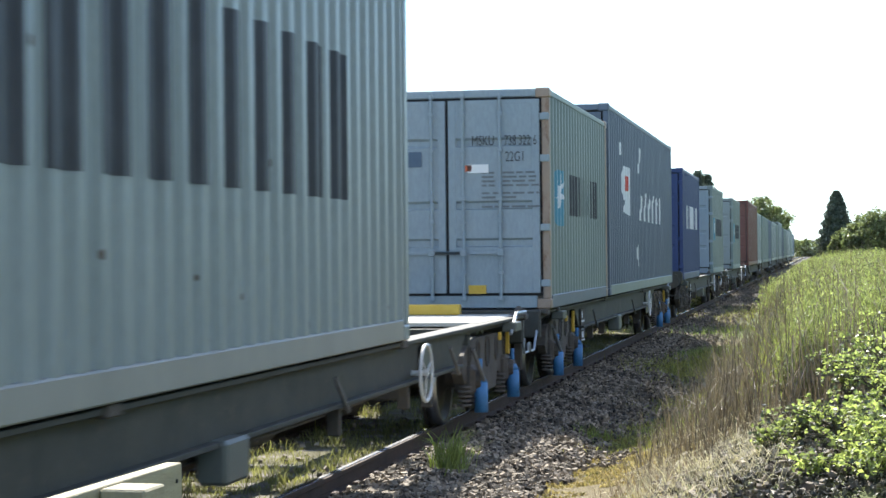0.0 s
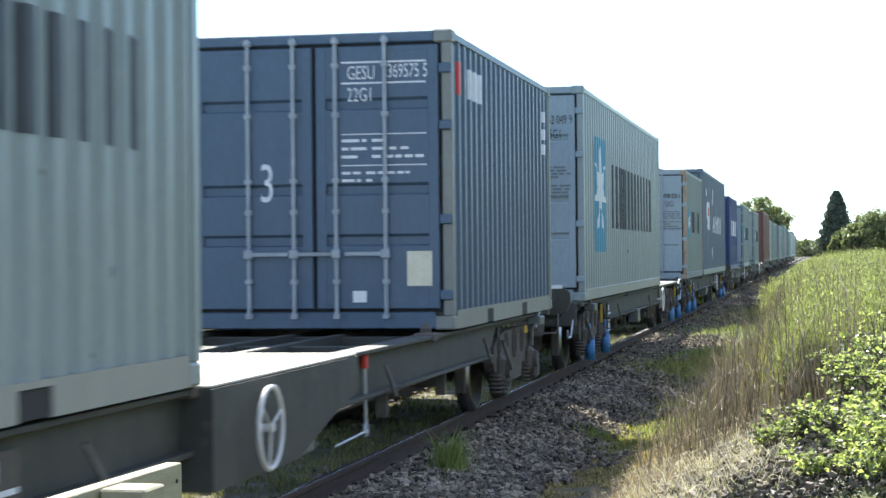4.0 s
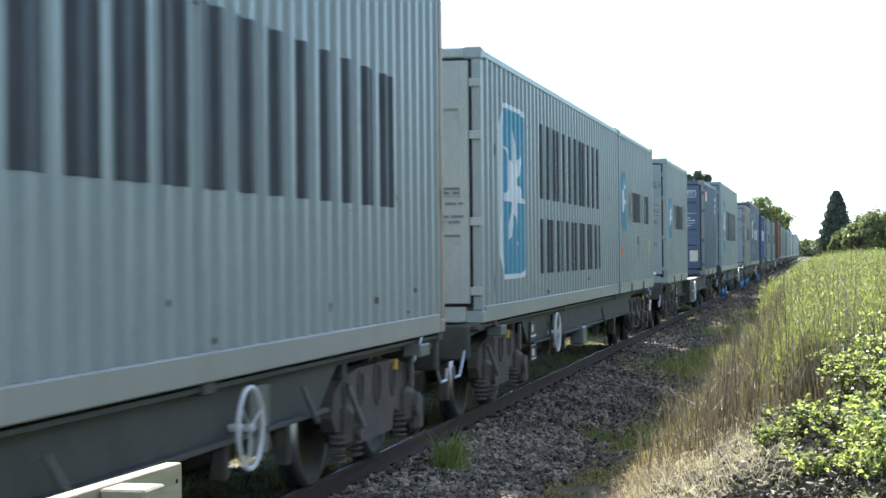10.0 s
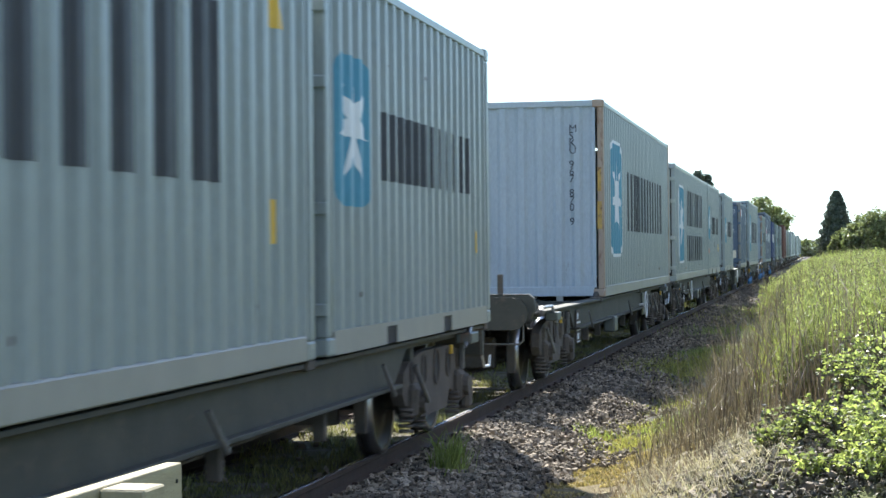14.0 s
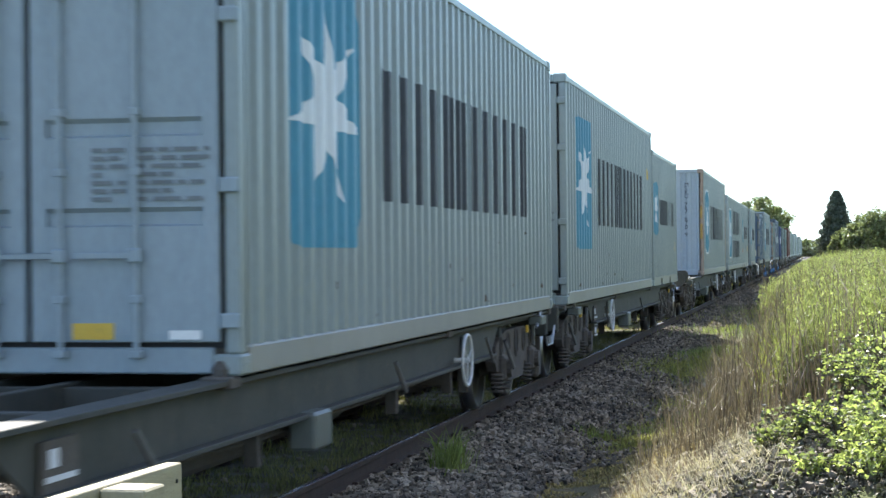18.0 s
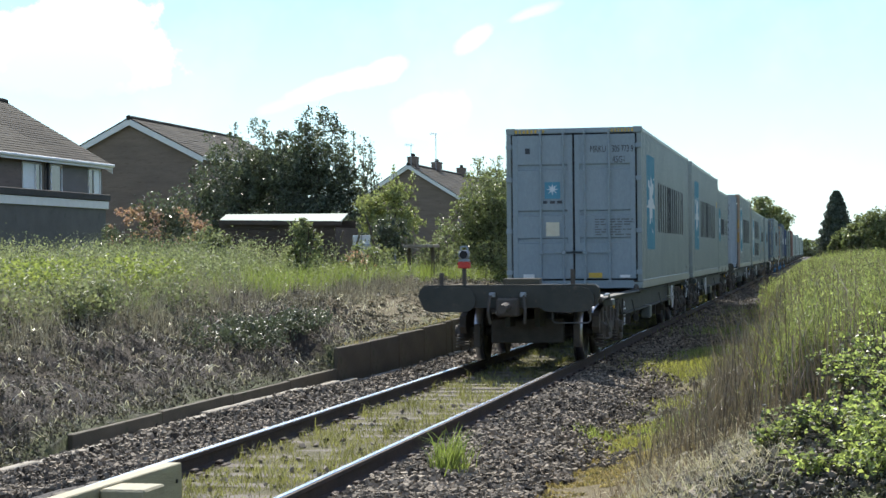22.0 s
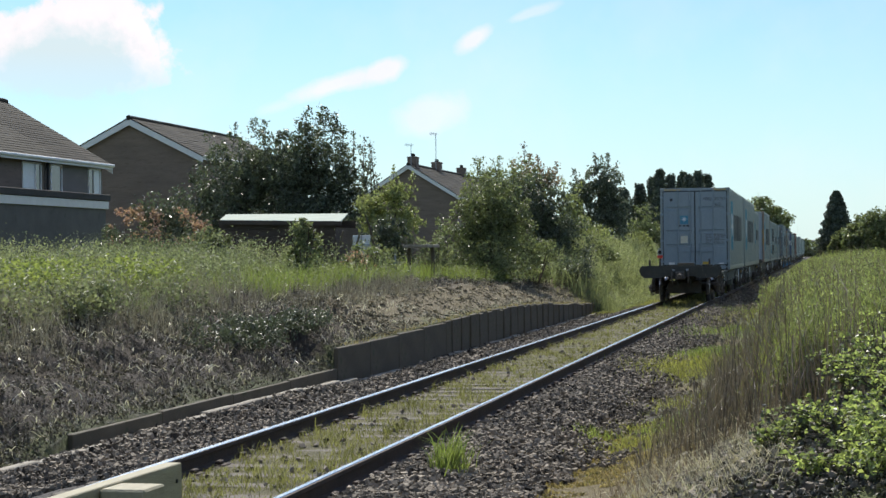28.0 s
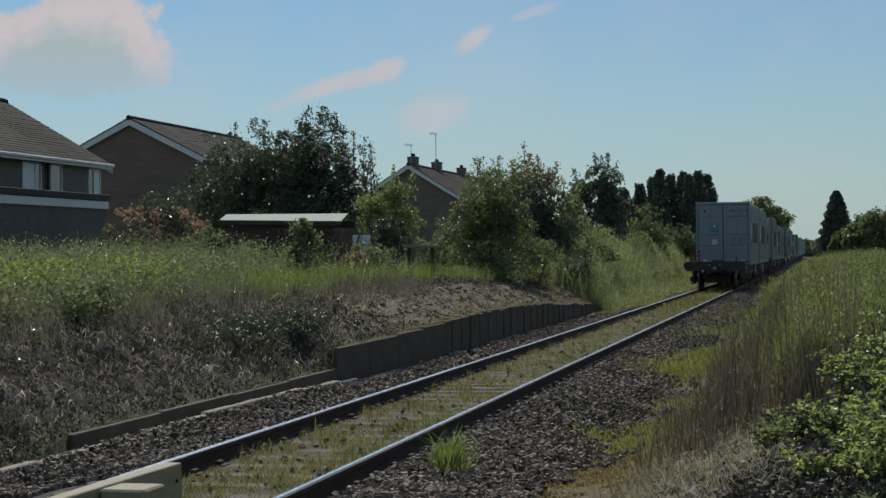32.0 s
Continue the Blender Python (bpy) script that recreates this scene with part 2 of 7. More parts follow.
YOUNG = material("young_yellow_green_leaves", (0.17, 0.21, 0.06), (0.25, 0.28, 0.10), 0.6, 0.5, island=0.4, leaf=0.5)
DARKLEAF = material("dark_tree_leaves", (0.078, 0.098, 0.064), (0.14, 0.162, 0.106), 0.6, 0.36, island=0.6, leaf=0.27, spec=0.6)
MIDLEAF = material("mid_green_leaves", (0.12, 0.145, 0.07), (0.225, 0.25, 0.125), 0.7, 0.42, island=0.6, leaf=0.38)
LIGHTLEAF = material("pale_green_leaves", (0.21, 0.24, 0.10), (0.31, 0.33, 0.16), 0.6, 0.5, island=0.45, leaf=0.45)
REDLEAF = material("red_tipped_leaves", (0.46, 0.235, 0.195), (0.37, 0.31, 0.23), 6.0, 0.16, island=0.6, leaf=0.33, spec=0.9)
COPPER = material("copper_brown_young_leaves", (0.26, 0.15, 0.12), (0.19, 0.185, 0.11), 5.0, 0.4, island=0.6, leaf=0.35)
CONIFER = material("conifer_needles", (0.06, 0.08, 0.056), (0.105, 0.125, 0.085), 0.8, 0.6, island=0.5, leaf=0.1)
MOSS = material("ochre_moss", (0.29, 0.225, 0.095), (0.44, 0.36, 0.17), 2.5, 0.95, 0, 0, 40, (0.13, 0.15, 0.04), 0.55, leaf=0.25, island=0.5)


def glass(name, tint):
    m = bpy.data.materials.new(name)
    m.use_nodes = True
    N = Nodes(m.node_tree)
    bs = N.put("ShaderNodeBsdfPrincipled", i_Base_Color=(*tint, 1), i_Roughness=0.04)
    bs.inputs["Specular IOR Level"].default_value = 0.9
    N.tree.links.new(bs.outputs[0], N.put("ShaderNodeOutputMaterial").inputs[0])
    return m


PANE = glass("window_glass", (0.03, 0.035, 0.04))
# Sky reflection in a pane, painted as its own pale colour.
SKY_PANE = material("pane_with_painted_sky_reflection", (0.6, 0.63, 0.66), (0.7, 0.73, 0.75), 1, 0.25)

# ---- mesh helpers ----


class Shape:
    """Collects vertices and faces for one mesh."""

    def __init__(self):
        self.v, self.f = [], []

    def poly(self, pts, faces):
        n = len(self.v)
        self.v += [tuple(p) for p in pts]
        self.f += [tuple(i + n for i in f) for f in faces]
        return self

    def box(self, x0, x1, y0, y1, z0, z1, b=0.0, m=None):
        c, h = ((x0 + x1) / 2, (y0 + y1) / 2, (z0 + z1) / 2), (abs(x1 - x0) / 2, abs(y1 - y0) / 2, abs(z1 - z0) / 2)
        b = min(b, min(h) * 0.6)
        pts, ids = [], {}
        if b <= 0:
            for s in ((-1, -1, -1), (1, -1, -1), (1, 1, -1), (-1, 1, -1), (-1, -1, 1), (1, -1, 1), (1, 1, 1), (-1, 1, 1)):
                pts.append([c[k] + s[k] * h[k] for k in range(3)])
            faces = [(3, 2, 1, 0), (4, 5, 6, 7), (0, 1, 5, 4), (1, 2, 6, 5), (2, 3, 7, 6), (3, 0, 4, 7)]
        else:
            for sx in (-1, 1):
                for sy in (-1, 1):
                    for sz in (-1, 1):
                        for k in range(3):
                            ids[sx, sy, sz, k] = len(pts)
                            s = (sx, sy, sz)
                            pts.append([c[j] + s[j] * (h[j] - (0 if j == k else b)) for j in range(3)])
            faces = []
            for k in range(3):
                i, j = [q for q in range(3) if q != k]
                for s in (-1, 1):
                    loop = []
                    for p, q in ((-1, -1), (1, -1), (1, 1), (-1, 1)):
                        t = [0, 0, 0]
                        t[k], t[i], t[j] = s, p, q
                        loop.append(ids[(*t, k)])
                    faces.append(tuple(loop))
                for p in (-1, 1):
                    for q in (-1, 1):
                        ends = []
                        for s in (-1, 1):
                            t = [0, 0, 0]
                            t[k], t[i], t[j] = s, p, q
                            ends.append((ids[(*t, i)], ids[(*t, j)]))
                        faces.append((ends[0][0], ends[0][1], ends[1][1], ends[1][0]))
            for sx in (-1, 1):
                for sy in (-1, 1):
                    for sz in (-1, 1):
                        faces.append(tuple(ids[sx, sy, sz, k] for k in range(3)))
        if m is not None:
            pts = [m @ Vector(p) for p in pts]
        return self.poly(pts, faces)

    def rod(self, p0, p1, r0, r1=None, n=8):
        r1 = r0 if r1 is None else r1
        p0, p1 = Vector(p0), Vector(p1)
        q = (p1 - p0).to_track_quat("Z", "Y")
        pts = []
        for p, r in ((p0, r0), (p1, r1)):
            pts += [p + q @ Vector((r * math.cos(2 * math.pi * k / n), r * math.sin(2 * math.pi * k / n), 0)) for k in range(n)]
        faces = [(k, (k + 1) % n, n + (k + 1) % n, n + k) for k in range(n)] + [tuple(range(n))[::-1], tuple(range(n, 2 * n))]
        return self.poly(pts, faces)

    def pipe(self, pts, r, n=6):
        for a, b in zip(pts, pts[1:]):
            self.rod(a, b, r, r, n)
        return self

    def prism(self, outline, axis, a, b):
        """An outline of 2D points pushed along an axis from a to b."""
        def put3(u, v, w):
            return {"x": (w, u, v), "y": (u, w, v), "z": (u, v, w)}[axis]
        n = len(outline)
        pts = [put3(u, v, a) for u, v in outline] + [put3(u, v, b) for u, v in outline]
        return self.poly(pts, [(k, (k + 1) % n, n + (k + 1) % n, n + k) for k in range(n)] + [tuple(range(n))[::-1], tuple(range(n, 2 * n))])

    def ring(self, c, big, small, axis="x", n=28, m=8):
        pts, faces = [], []
        for i in range(n):
            a = 2 * math.pi * i / n
            for j in range(m):
                t = 2 * math.pi * j / m
                r = big + small * math.cos(t)
                u, v, w = r * math.cos(a), r * math.sin(a), small * math.sin(t)
                o = {"x": (w, u, v), "y": (u, w, v), "z": (u, v, w)}[axis]
                pts.append((c[0] + o[0], c[1] + o[1], c[2] + o[2]))
                faces.append((i * m + j, ((i + 1) % n) * m + j, ((i + 1) % n) * m + (j + 1) % m, i * m + (j + 1) % m))
        return self.poly(pts, faces)

    def lathe(self, c, profile, axis="x", n=28):
        """Profile of (along axis, radius)."""
        pts, faces, k = [], [], len(profile)
        for i in range(n):
            a = 2 * math.pi * i / n
            for w, r in profile:
                u, v = r * math.cos(a), r * math.sin(a)
                o = {"x": (w, u, v), "y": (u, w, v), "z": (u, v, w)}[axis]
                pts.append((c[0] + o[0], c[1] + o[1], c[2] + o[2]))
            for j in range(k - 1):
                faces.append((i * k + j, ((i + 1) % n) * k + j, ((i + 1) % n) * k + j + 1, i * k + j + 1))
        return self.poly(pts, faces)

    def mesh(self, name, mat, smooth=False):
        me = bpy.data.meshes.new(name)
        me.from_pydata(self.v, [], self.f)
        bm = bmesh.new()
        bm.from_mesh(me)
        bmesh.ops.recalc_face_normals(bm, faces=bm.faces)
        if smooth:
            for f in bm.faces:
                f.smooth = True
        bm.to_mesh(me)
        bm.free()
        if mat:
            me.materials.append(mat)
        return me


def part(name, shape, mat, parent=None, label="", smooth=False):
    me = shape if isinstance(shape, bpy.types.Mesh) else shape.mesh(name, mat, smooth)
    ob = new(name, me)
    if parent is not None:
        ob.parent = parent
    if label:
        tagged(ob, label)
    return ob


def thing(name, label, category, group="", kind="", at=None):
    ob = tagged(new(name), label, category, group, kind)
    ob.empty_display_size = 0.3
    if at is not None:
        ob.matrix_basis = at
    return ob


CACHE = {}


def cached(key, make):
    if key not in CACHE:
        CACHE[key] = make()
    return CACHE[key]


def fast_mesh(name, verts, faces, mat, smooth=False):
    """A mesh from arrays: verts (n, 3), faces a list of integer arrays (m, k)."""
    me = bpy.data.meshes.new(name)
    me.vertices.add(len(verts))
    me.vertices.foreach_set("co", np.asarray(verts, dtype=np.float32).ravel())
    loops = np.concatenate([f.ravel() for f in faces]).astype(np.int32)
    sizes = np.concatenate([np.full(len(f), f.shape[1]) for f in faces])
    me.loops.add(len(loops))
    me.loops.foreach_set("vertex_index", loops)
    me.polygons.add(len(sizes))
    me.polygons.foreach_set("loop_start", np.concatenate(([0], np.cumsum(sizes)[:-1])).astype(np.int32))
    me.polygons.foreach_set("use_smooth", np.full(len(sizes), smooth))
    me.update(calc_edges=True)
    me.materials.append(mat)
    return me


TEXTS = {}


def lettering(body, size, mat):
    """Flat built-in-font writing as a mesh in the x-y plane, its left foot at the origin."""
    key = (body, size, mat.name)
    if key not in TEXTS:
        cu = bpy.data.curves.new("lettering", "FONT")
        cu.body, cu.size, cu.space_line, cu.resolution_u = body, size, 0.95, 3
        ob = new("lettering", cu)
        me = bpy.data.meshes.new_from_object(ob)
        bpy.data.objects.remove(ob)
        bpy.data.curves.remove(cu)
        me.materials.clear()
        me.materials.append(mat)
        TEXTS[key] = me
    return TEXTS[key]


rng = np.random.default_rng(7)

# ---- plants ----


def spread(n, x0, x1, y0, y1, dense_near=1.0):
    """Random places on the ground in a strip; dense_near > 1 crowds them towards y0."""
    x = rng.uniform(x0, x1, n)
    y = y0 + (y1 - y0) * rng.uniform(0, 1, n) ** dense_near
    return np.stack([x, y, ground_z(x, y)], 1)


def blade_arrays(p, h, w, lean, curl=0.5):
    """Bent grass blades: a quad and a tip each."""
    n = len(p)
    a, face = rng.uniform(0, 2 * np.pi, n), rng.uniform(0, np.pi, n)
    d = np.stack([np.cos(a), np.sin(a), np.zeros(n)], 1) * (lean * h)[:, None]
    side = np.stack([np.cos(face), np.sin(face), np.zeros(n)], 1) * (w / 2)[:, None]
    up = np.array([0, 0, 1.0]) * h[:, None]
    mid = p + d * 0.35 + up * 0.55
    tip = p + d + up * (1 - curl * lean)[:, None]
    v = np.stack([p - side, p + side, mid + side * 0.75, mid - side * 0.75, tip], 1).reshape(-1, 3)
    i = np.arange(n)[:, None] * 5
    return v, [i + np.array([[0, 1, 2, 3]]), i + np.array([[3, 2, 4]])]


def blades(name, p, h, w, lean, mat, label, category, parent=None):
    v, f = blade_arrays(p, h, w, lean)
    ob = new(name, fast_mesh(name, v, f, mat))
    return tagged(ob, label, category, kind="stuff")


def leaf_arrays(p, size, tilt=1.0, slim=0.29):
    """Small pointed leaves, each a folded diamond of two triangles, turned at random."""
    n = len(p)
    t = rng.normal(0, 1, (n, 3))
    t[:, 2] *= tilt
    t /= np.linalg.norm(t, axis=1)[:, None]
    s = np.cross(t, rng.normal(0, 1, (n, 3)))
    s /= np.linalg.norm(s, axis=1)[:, None] + 1e-9
    nrm = np.cross(t, s)
    L, S = (size * 0.5)[:, None], (size * slim)[:, None]
    v = np.stack([p - t * L, p + s * S + nrm * S * 0.3, p + t * L, p - s * S + nrm * S * 0.3], 1).reshape(-1, 3)
    i = np.arange(n)[:, None] * 4
    return v, [i + np.array([[0, 1, 2]]), i + np.array([[0, 2, 3]])]


def leaf_mesh(name, p, size, mat, tilt=1.0):
    v, f = leaf_arrays(p, size, tilt)
    return fast_mesh(name, v, f, mat)


def clump_points(n, clumps, centre, radii, spread_r, hollow=0.55, power=1.0):
    """Points in clumps scattered through an ellipsoid's outer shell, with an uneven outline."""
    d = rng.normal(0, 1, (clumps, 3))
    d /= np.linalg.norm(d, axis=1)[:, None]
    r = rng.uniform(hollow, 1.0, clumps) * rng.uniform(0.8, 1.12, clumps)
    c = np.array(centre) + d * r[:, None] * np.array(radii)
    k = rng.integers(0, clumps, n)
    s = spread_r * rng.uniform(0.5, 1.3, clumps)
    return c[k] + np.clip(rng.normal(0, 1, (n, 3)), -1.7, 1.7) * (s[k] * 0.5)[:, None]


def tree(name, label, x, y, top, radius, mat, leaves=9000, leaf=0.17, trunk=0.16, lobes=3, low=0.25, seed_turn=0.0, depth=None):
    """A tree: tapered trunk, limbs and a crown of leaf clumps in several lobes. top: height over the ground."""
    z0 = float(ground_z(np.array([x]), np.array([y]))[0])
    ob = thing(name, label, name.replace("_", " ").split()[-1], at=pose(x, y, z0))
    tr = Shape()
    bend = Vector((rng.uniform(-0.05, 0.05) * top, rng.uniform(-0.05, 0.05) * top, top * 0.5))
    tr.rod((0, 0, -0.2), bend, trunk, trunk * 0.6, 9)
    tr.rod(bend, (bend.x * 1.3, bend.y * 1.3, top * 0.85), trunk * 0.6, trunk * 0.15, 7)
    pts = []
    for k in range(lobes):
        a = seed_turn + 2 * math.pi * k / lobes + rng.uniform(-0.4, 0.4)
        rr = radius * rng.uniform(0.3, 0.62) * (lobes > 1)
        zc = top * rng.uniform(low + 0.18, 0.74)
        c = (rr * math.cos(a), rr * math.sin(a), zc)
        tr.rod((0, 0, top * rng.uniform(0.18, 0.4)), (c[0] * 0.9, c[1] * 0.9, zc), trunk * 0.4, trunk * 0.12, 6)
        lr = radius * rng.uniform(0.5, 0.72)
        for q in range(4):
            e = rng.normal(0, 1, 3)
            e[2] = abs(e[2])
            e = e / np.linalg.norm(e) * lr
            tr.rod((c[0] * 0.8, c[1] * 0.8, zc * 0.9), (c[0] + e[0], c[1] + e[1], min(zc + e[2], top * 0.95)), trunk * 0.14, trunk * 0.04, 5)
        pts.append(clump_points(leaves // (lobes + 1), 40, c, (lr, lr, min(lr * 1.1, top - zc)), lr * 0.30))
    pts.append(clump_points(leaves - (leaves // (lobes + 1)) * lobes, 46, (0, 0, top * 0.6), (radius * 0.72, radius * 0.72, top * 0.4), radius * 0.22))
    p = np.concatenate(pts)
    p[:, 2] = np.maximum(p[:, 2], 0.05)
    part("trunk", tr, BARK, ob)
    part("crown", leaf_mesh("crown", p, rng.uniform(0.6, 1.3, len(p)) * leaf, mat), None, ob)
    return ob


def lobed_tree(name, label, x, y, lobes, mat, leaves, leaf=0.1, trunk=0.14, shoots=(), hollow=0.25):
    """A tree with a crown of given lobes (across, along, height of centre, radius across, radius up) and slim upright shoots (across, foot, tip)."""
    z0 = float(ground_z(np.array([x]), np.array([y]))[0])
    ob = thing(name, label, name.replace("_", " ").split()[-1], at=pose(x, y, z0))
    tr = Shape()
    top = max(l[2] for l in lobes) - z0
    tr.rod((0, 0, -0.2), (0.05, 0, top * 0.6), trunk, trunk * 0.6, 9)
    tr.rod((0.05, 0, top * 0.6), (-0.05, 0, top * 1.1), trunk * 0.6, trunk * 0.15, 7)
    size = np.array([l[3] * l[4] for l in lobes])
    pts = []
    for (lx, ly, lz, rx, rz), share in zip(lobes, size / size.sum()):
        c = (lx - x, ly, lz - z0)
        tr.rod((0, 0, top * rng.uniform(0.2, 0.45)), (c[0] * 0.9, c[1] * 0.9, c[2]), trunk * 0.45, trunk * 0.12, 6)
        for q in range(7):
            e = rng.normal(0, 1, 3) * np.array([rx, rx, rz])
            e[2] = abs(e[2])
            e *= 0.95 / np.linalg.norm(e / np.array([rx, rx, rz]))
            tr.rod((c[0] * 0.85, c[1] * 0.85, c[2] * 0.95), (c[0] + e[0], c[1] + e[1], c[2] + e[2]), trunk * 0.13, trunk * 0.03, 5)
        n = max(50, int(leaves * share))
        pts.append(clump_points(n * 3 // 4, 90, c, (rx, rx, rz), rx * 0.24, hollow))
        pts.append(clump_points(n - n * 3 // 4, 70, c, (rx * 1.06, rx * 1.06, rz * 1.06), rx * 0.13, 0.85))
    for sx, foot, tip in shoots:
        a, b = Vector((sx - x, rng.uniform(-0.4, 0.4), foot - z0)), Vector((sx - x + rng.uniform(-0.2, 0.25), rng.uniform(-0.4, 0.4), tip - z0))
        tr.rod(a, b, 0.02, 0.006, 5)
        u = rng.uniform(0.0, 1.0, 70) ** 0.7
        pts.append(np.array(a)[None] + (np.array(b) - np.array(a))[None] * u[:, None] + rng.normal(0, 1, (70, 3)) * (0.05 + 0.10 * (1 - u))[:, None])
    p = np.concatenate(pts)
    p[:, 2] = np.maximum(p[:, 2], 0.05)
    part("trunk", tr, BARK, ob)
    part("crown", leaf_mesh("crown", p, rng.uniform(0.5, 1.35, len(p)) * leaf, mat), None, ob)
    return ob


def bush(name, label, x, y, top, rx, ry, mat, leaves=4000, leaf=0.12, stems=7, tips=None):
    z0 = float(ground_z(np.array([x]), np.array([y]))[0])
    ob = thing(name, label, "bush", at=pose(x, y, z0))
    st = Shape()
    for k in range(stems):
        a = 2 * math.pi * k / stems + rng.uniform(-0.3, 0.3)
        st.rod((0.1 * rx * math.cos(a), 0.1 * ry * math.sin(a), -0.1), (0.6 * rx * math.cos(a), 0.6 * ry * math.sin(a), top * rng.uniform(0.55, 0.9)), 0.035, 0.01, 5)
    p = np.concatenate([clump_points(leaves * 2 // 3, 44, (0, 0, top * 0.5), (rx, ry, top * 0.5), min(rx, ry) * 0.28),
                        clump_points(leaves // 3, 20, (rng.uniform(-0.3, 0.3) * rx, 0, top * 0.62), (rx * 0.6, ry * 0.6, top * 0.4), min(rx, ry) * 0.25)])
    p[:, 2] = np.abs(p[:, 2])
    tagged(part("stem", st, BARK, ob), kind="stuff")
    part("foliage", leaf_mesh("foliage", p, rng.uniform(0.6, 1.3, len(p)) * leaf, mat), None, ob)
    if tips:
        q = clump_points(leaves // 2, 60, (0, 0, top * 0.55), (rx * 1.02, ry * 1.02, top * 0.5), min(rx, ry) * 0.16, 0.9)
        q = q[q[:, 2] > top * (0.38 + 0.25 * rng.uniform(0, 1, len(q)))]
        part("young_leaves", leaf_mesh("young_leaves", q, rng.uniform(0.6, 1.3, len(q)) * leaf, tips), None, ob, "red and pale glinting young leaves")
    return ob


def stalks(name, p, h, mat_leaf, label, category, per=7, leaf=0.09, droop=0.12, stem=0.012, low=0.3, wide=0.045, tilt=0.6, slim=0.29):
    """Upright weeds: a thin stem with leaves up its length; stems and leaves in one mass."""
    n = len(p)
    v1, f1 = blade_arrays(p, h, np.full(n, stem), rng.uniform(0.02, droop, n) * 1.2)
    k = np.repeat(np.arange(n), per)
    u = np.tile(np.linspace(low, 1.0, per), n) + rng.uniform(-0.08, 0.08, n * per)
    q = p[k] + np.stack([rng.normal(0, wide, n * per), rng.normal(0, wide, n * per), u * h[k]], 1)
    v2, f2 = leaf_arrays(q, leaf * rng.uniform(0.5, 1.4, n * per) * (1.25 - 0.6 * u), tilt, slim)
    v = np.concatenate([v1, v2])
    ob = new(name, fast_mesh(name, v, f1 + [g + len(v1) for g in f2], mat_leaf))
    return tagged(ob, label, category, kind="stuff")



def bramble(label, x, y, h, r, canes, mat, dark, leaf=0.05):
    """Arching canes from one root, with leaves along them in threes: most of them lit green, some dark and glossy, more
    of these low down as shade put into leaf colour.
    """
    z0 = float(ground_z(np.array([x]), np.array([y]))[0])
    ob = thing("bramble", label, "bramble", "brambles on the verge", at=pose(x, y, z0))
    cane, lit, deep = Shape(), [], []
    for k in range(canes):
        a, reach, up = rng.uniform(0, 2 * np.pi), r * rng.uniform(0.35, 1.25), h * rng.uniform(0.45, 1.15)
        u = np.linspace(0, 1, 6)
        line = np.stack([reach * u * math.cos(a) + rng.normal(0, 0.012, 6), reach * u * math.sin(a) + rng.normal(0, 0.012, 6), up * (2.1 * u - 1.2 * u * u)], 1)
        line[0] = (line[0][0], line[0][1], -0.03)
        cane.pipe([tuple(q) for q in line], 0.0035, 4)
        for j in range(rng.integers(6, 12)):
            w = rng.uniform(0.25, 1.0) * 4.99
            q = line[int(w)] + (line[int(w) + 1] - line[int(w)]) * (w % 1)
            trio = q + rng.normal(0, leaf * 0.55, (3, 3)) + np.array([0, 0, leaf * 0.3])
            # Darker leaves crowd the lower canes: the clump's shade is put into colour.
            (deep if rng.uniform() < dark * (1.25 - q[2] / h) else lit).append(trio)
    tagged(part("stem_tangle", cane, BARK, ob), kind="stuff")
    for name, pts, m in (("leaves", lit, mat), ("dark_shaded_leaves", deep, BRIARLEAF)):
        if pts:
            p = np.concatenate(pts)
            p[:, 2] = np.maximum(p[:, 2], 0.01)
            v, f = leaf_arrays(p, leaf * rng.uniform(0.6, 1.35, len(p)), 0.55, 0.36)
            part(name, fast_mesh(name, v, f, m), None, ob, "dark glossy leaves, more low down as painted shade" if m is BRIARLEAF else "")
    return ob

# ---- ground ----
WALL_X = -7.16


def smooth(a, b, t):
    t = np.clip((t - a) / (b - a), 0, 1)
    return t * t * (3 - 2 * t)


def ripple(x, y, s, seed=0.0):
    return (np.sin(x * 1.7 * s + seed) * np.cos(y * 1.3 * s + 1.7 * seed) + 0.5 * np.sin(x * 3.1 * s + y * 2.3 * s + seed) + 0.35 * np.sin(y * 5.3 * s - x * 4.1 * s)) / 1.85


def wall_top(y):
    """Top of the retaining boards along the track."""
    return np.where(y < 27.6, -0.38 + 0.27 * smooth(16.0, 17.4, y), 0.21 + 0.13 * smooth(28, 40, y)) - 0.40 * smooth(44, 64, y)


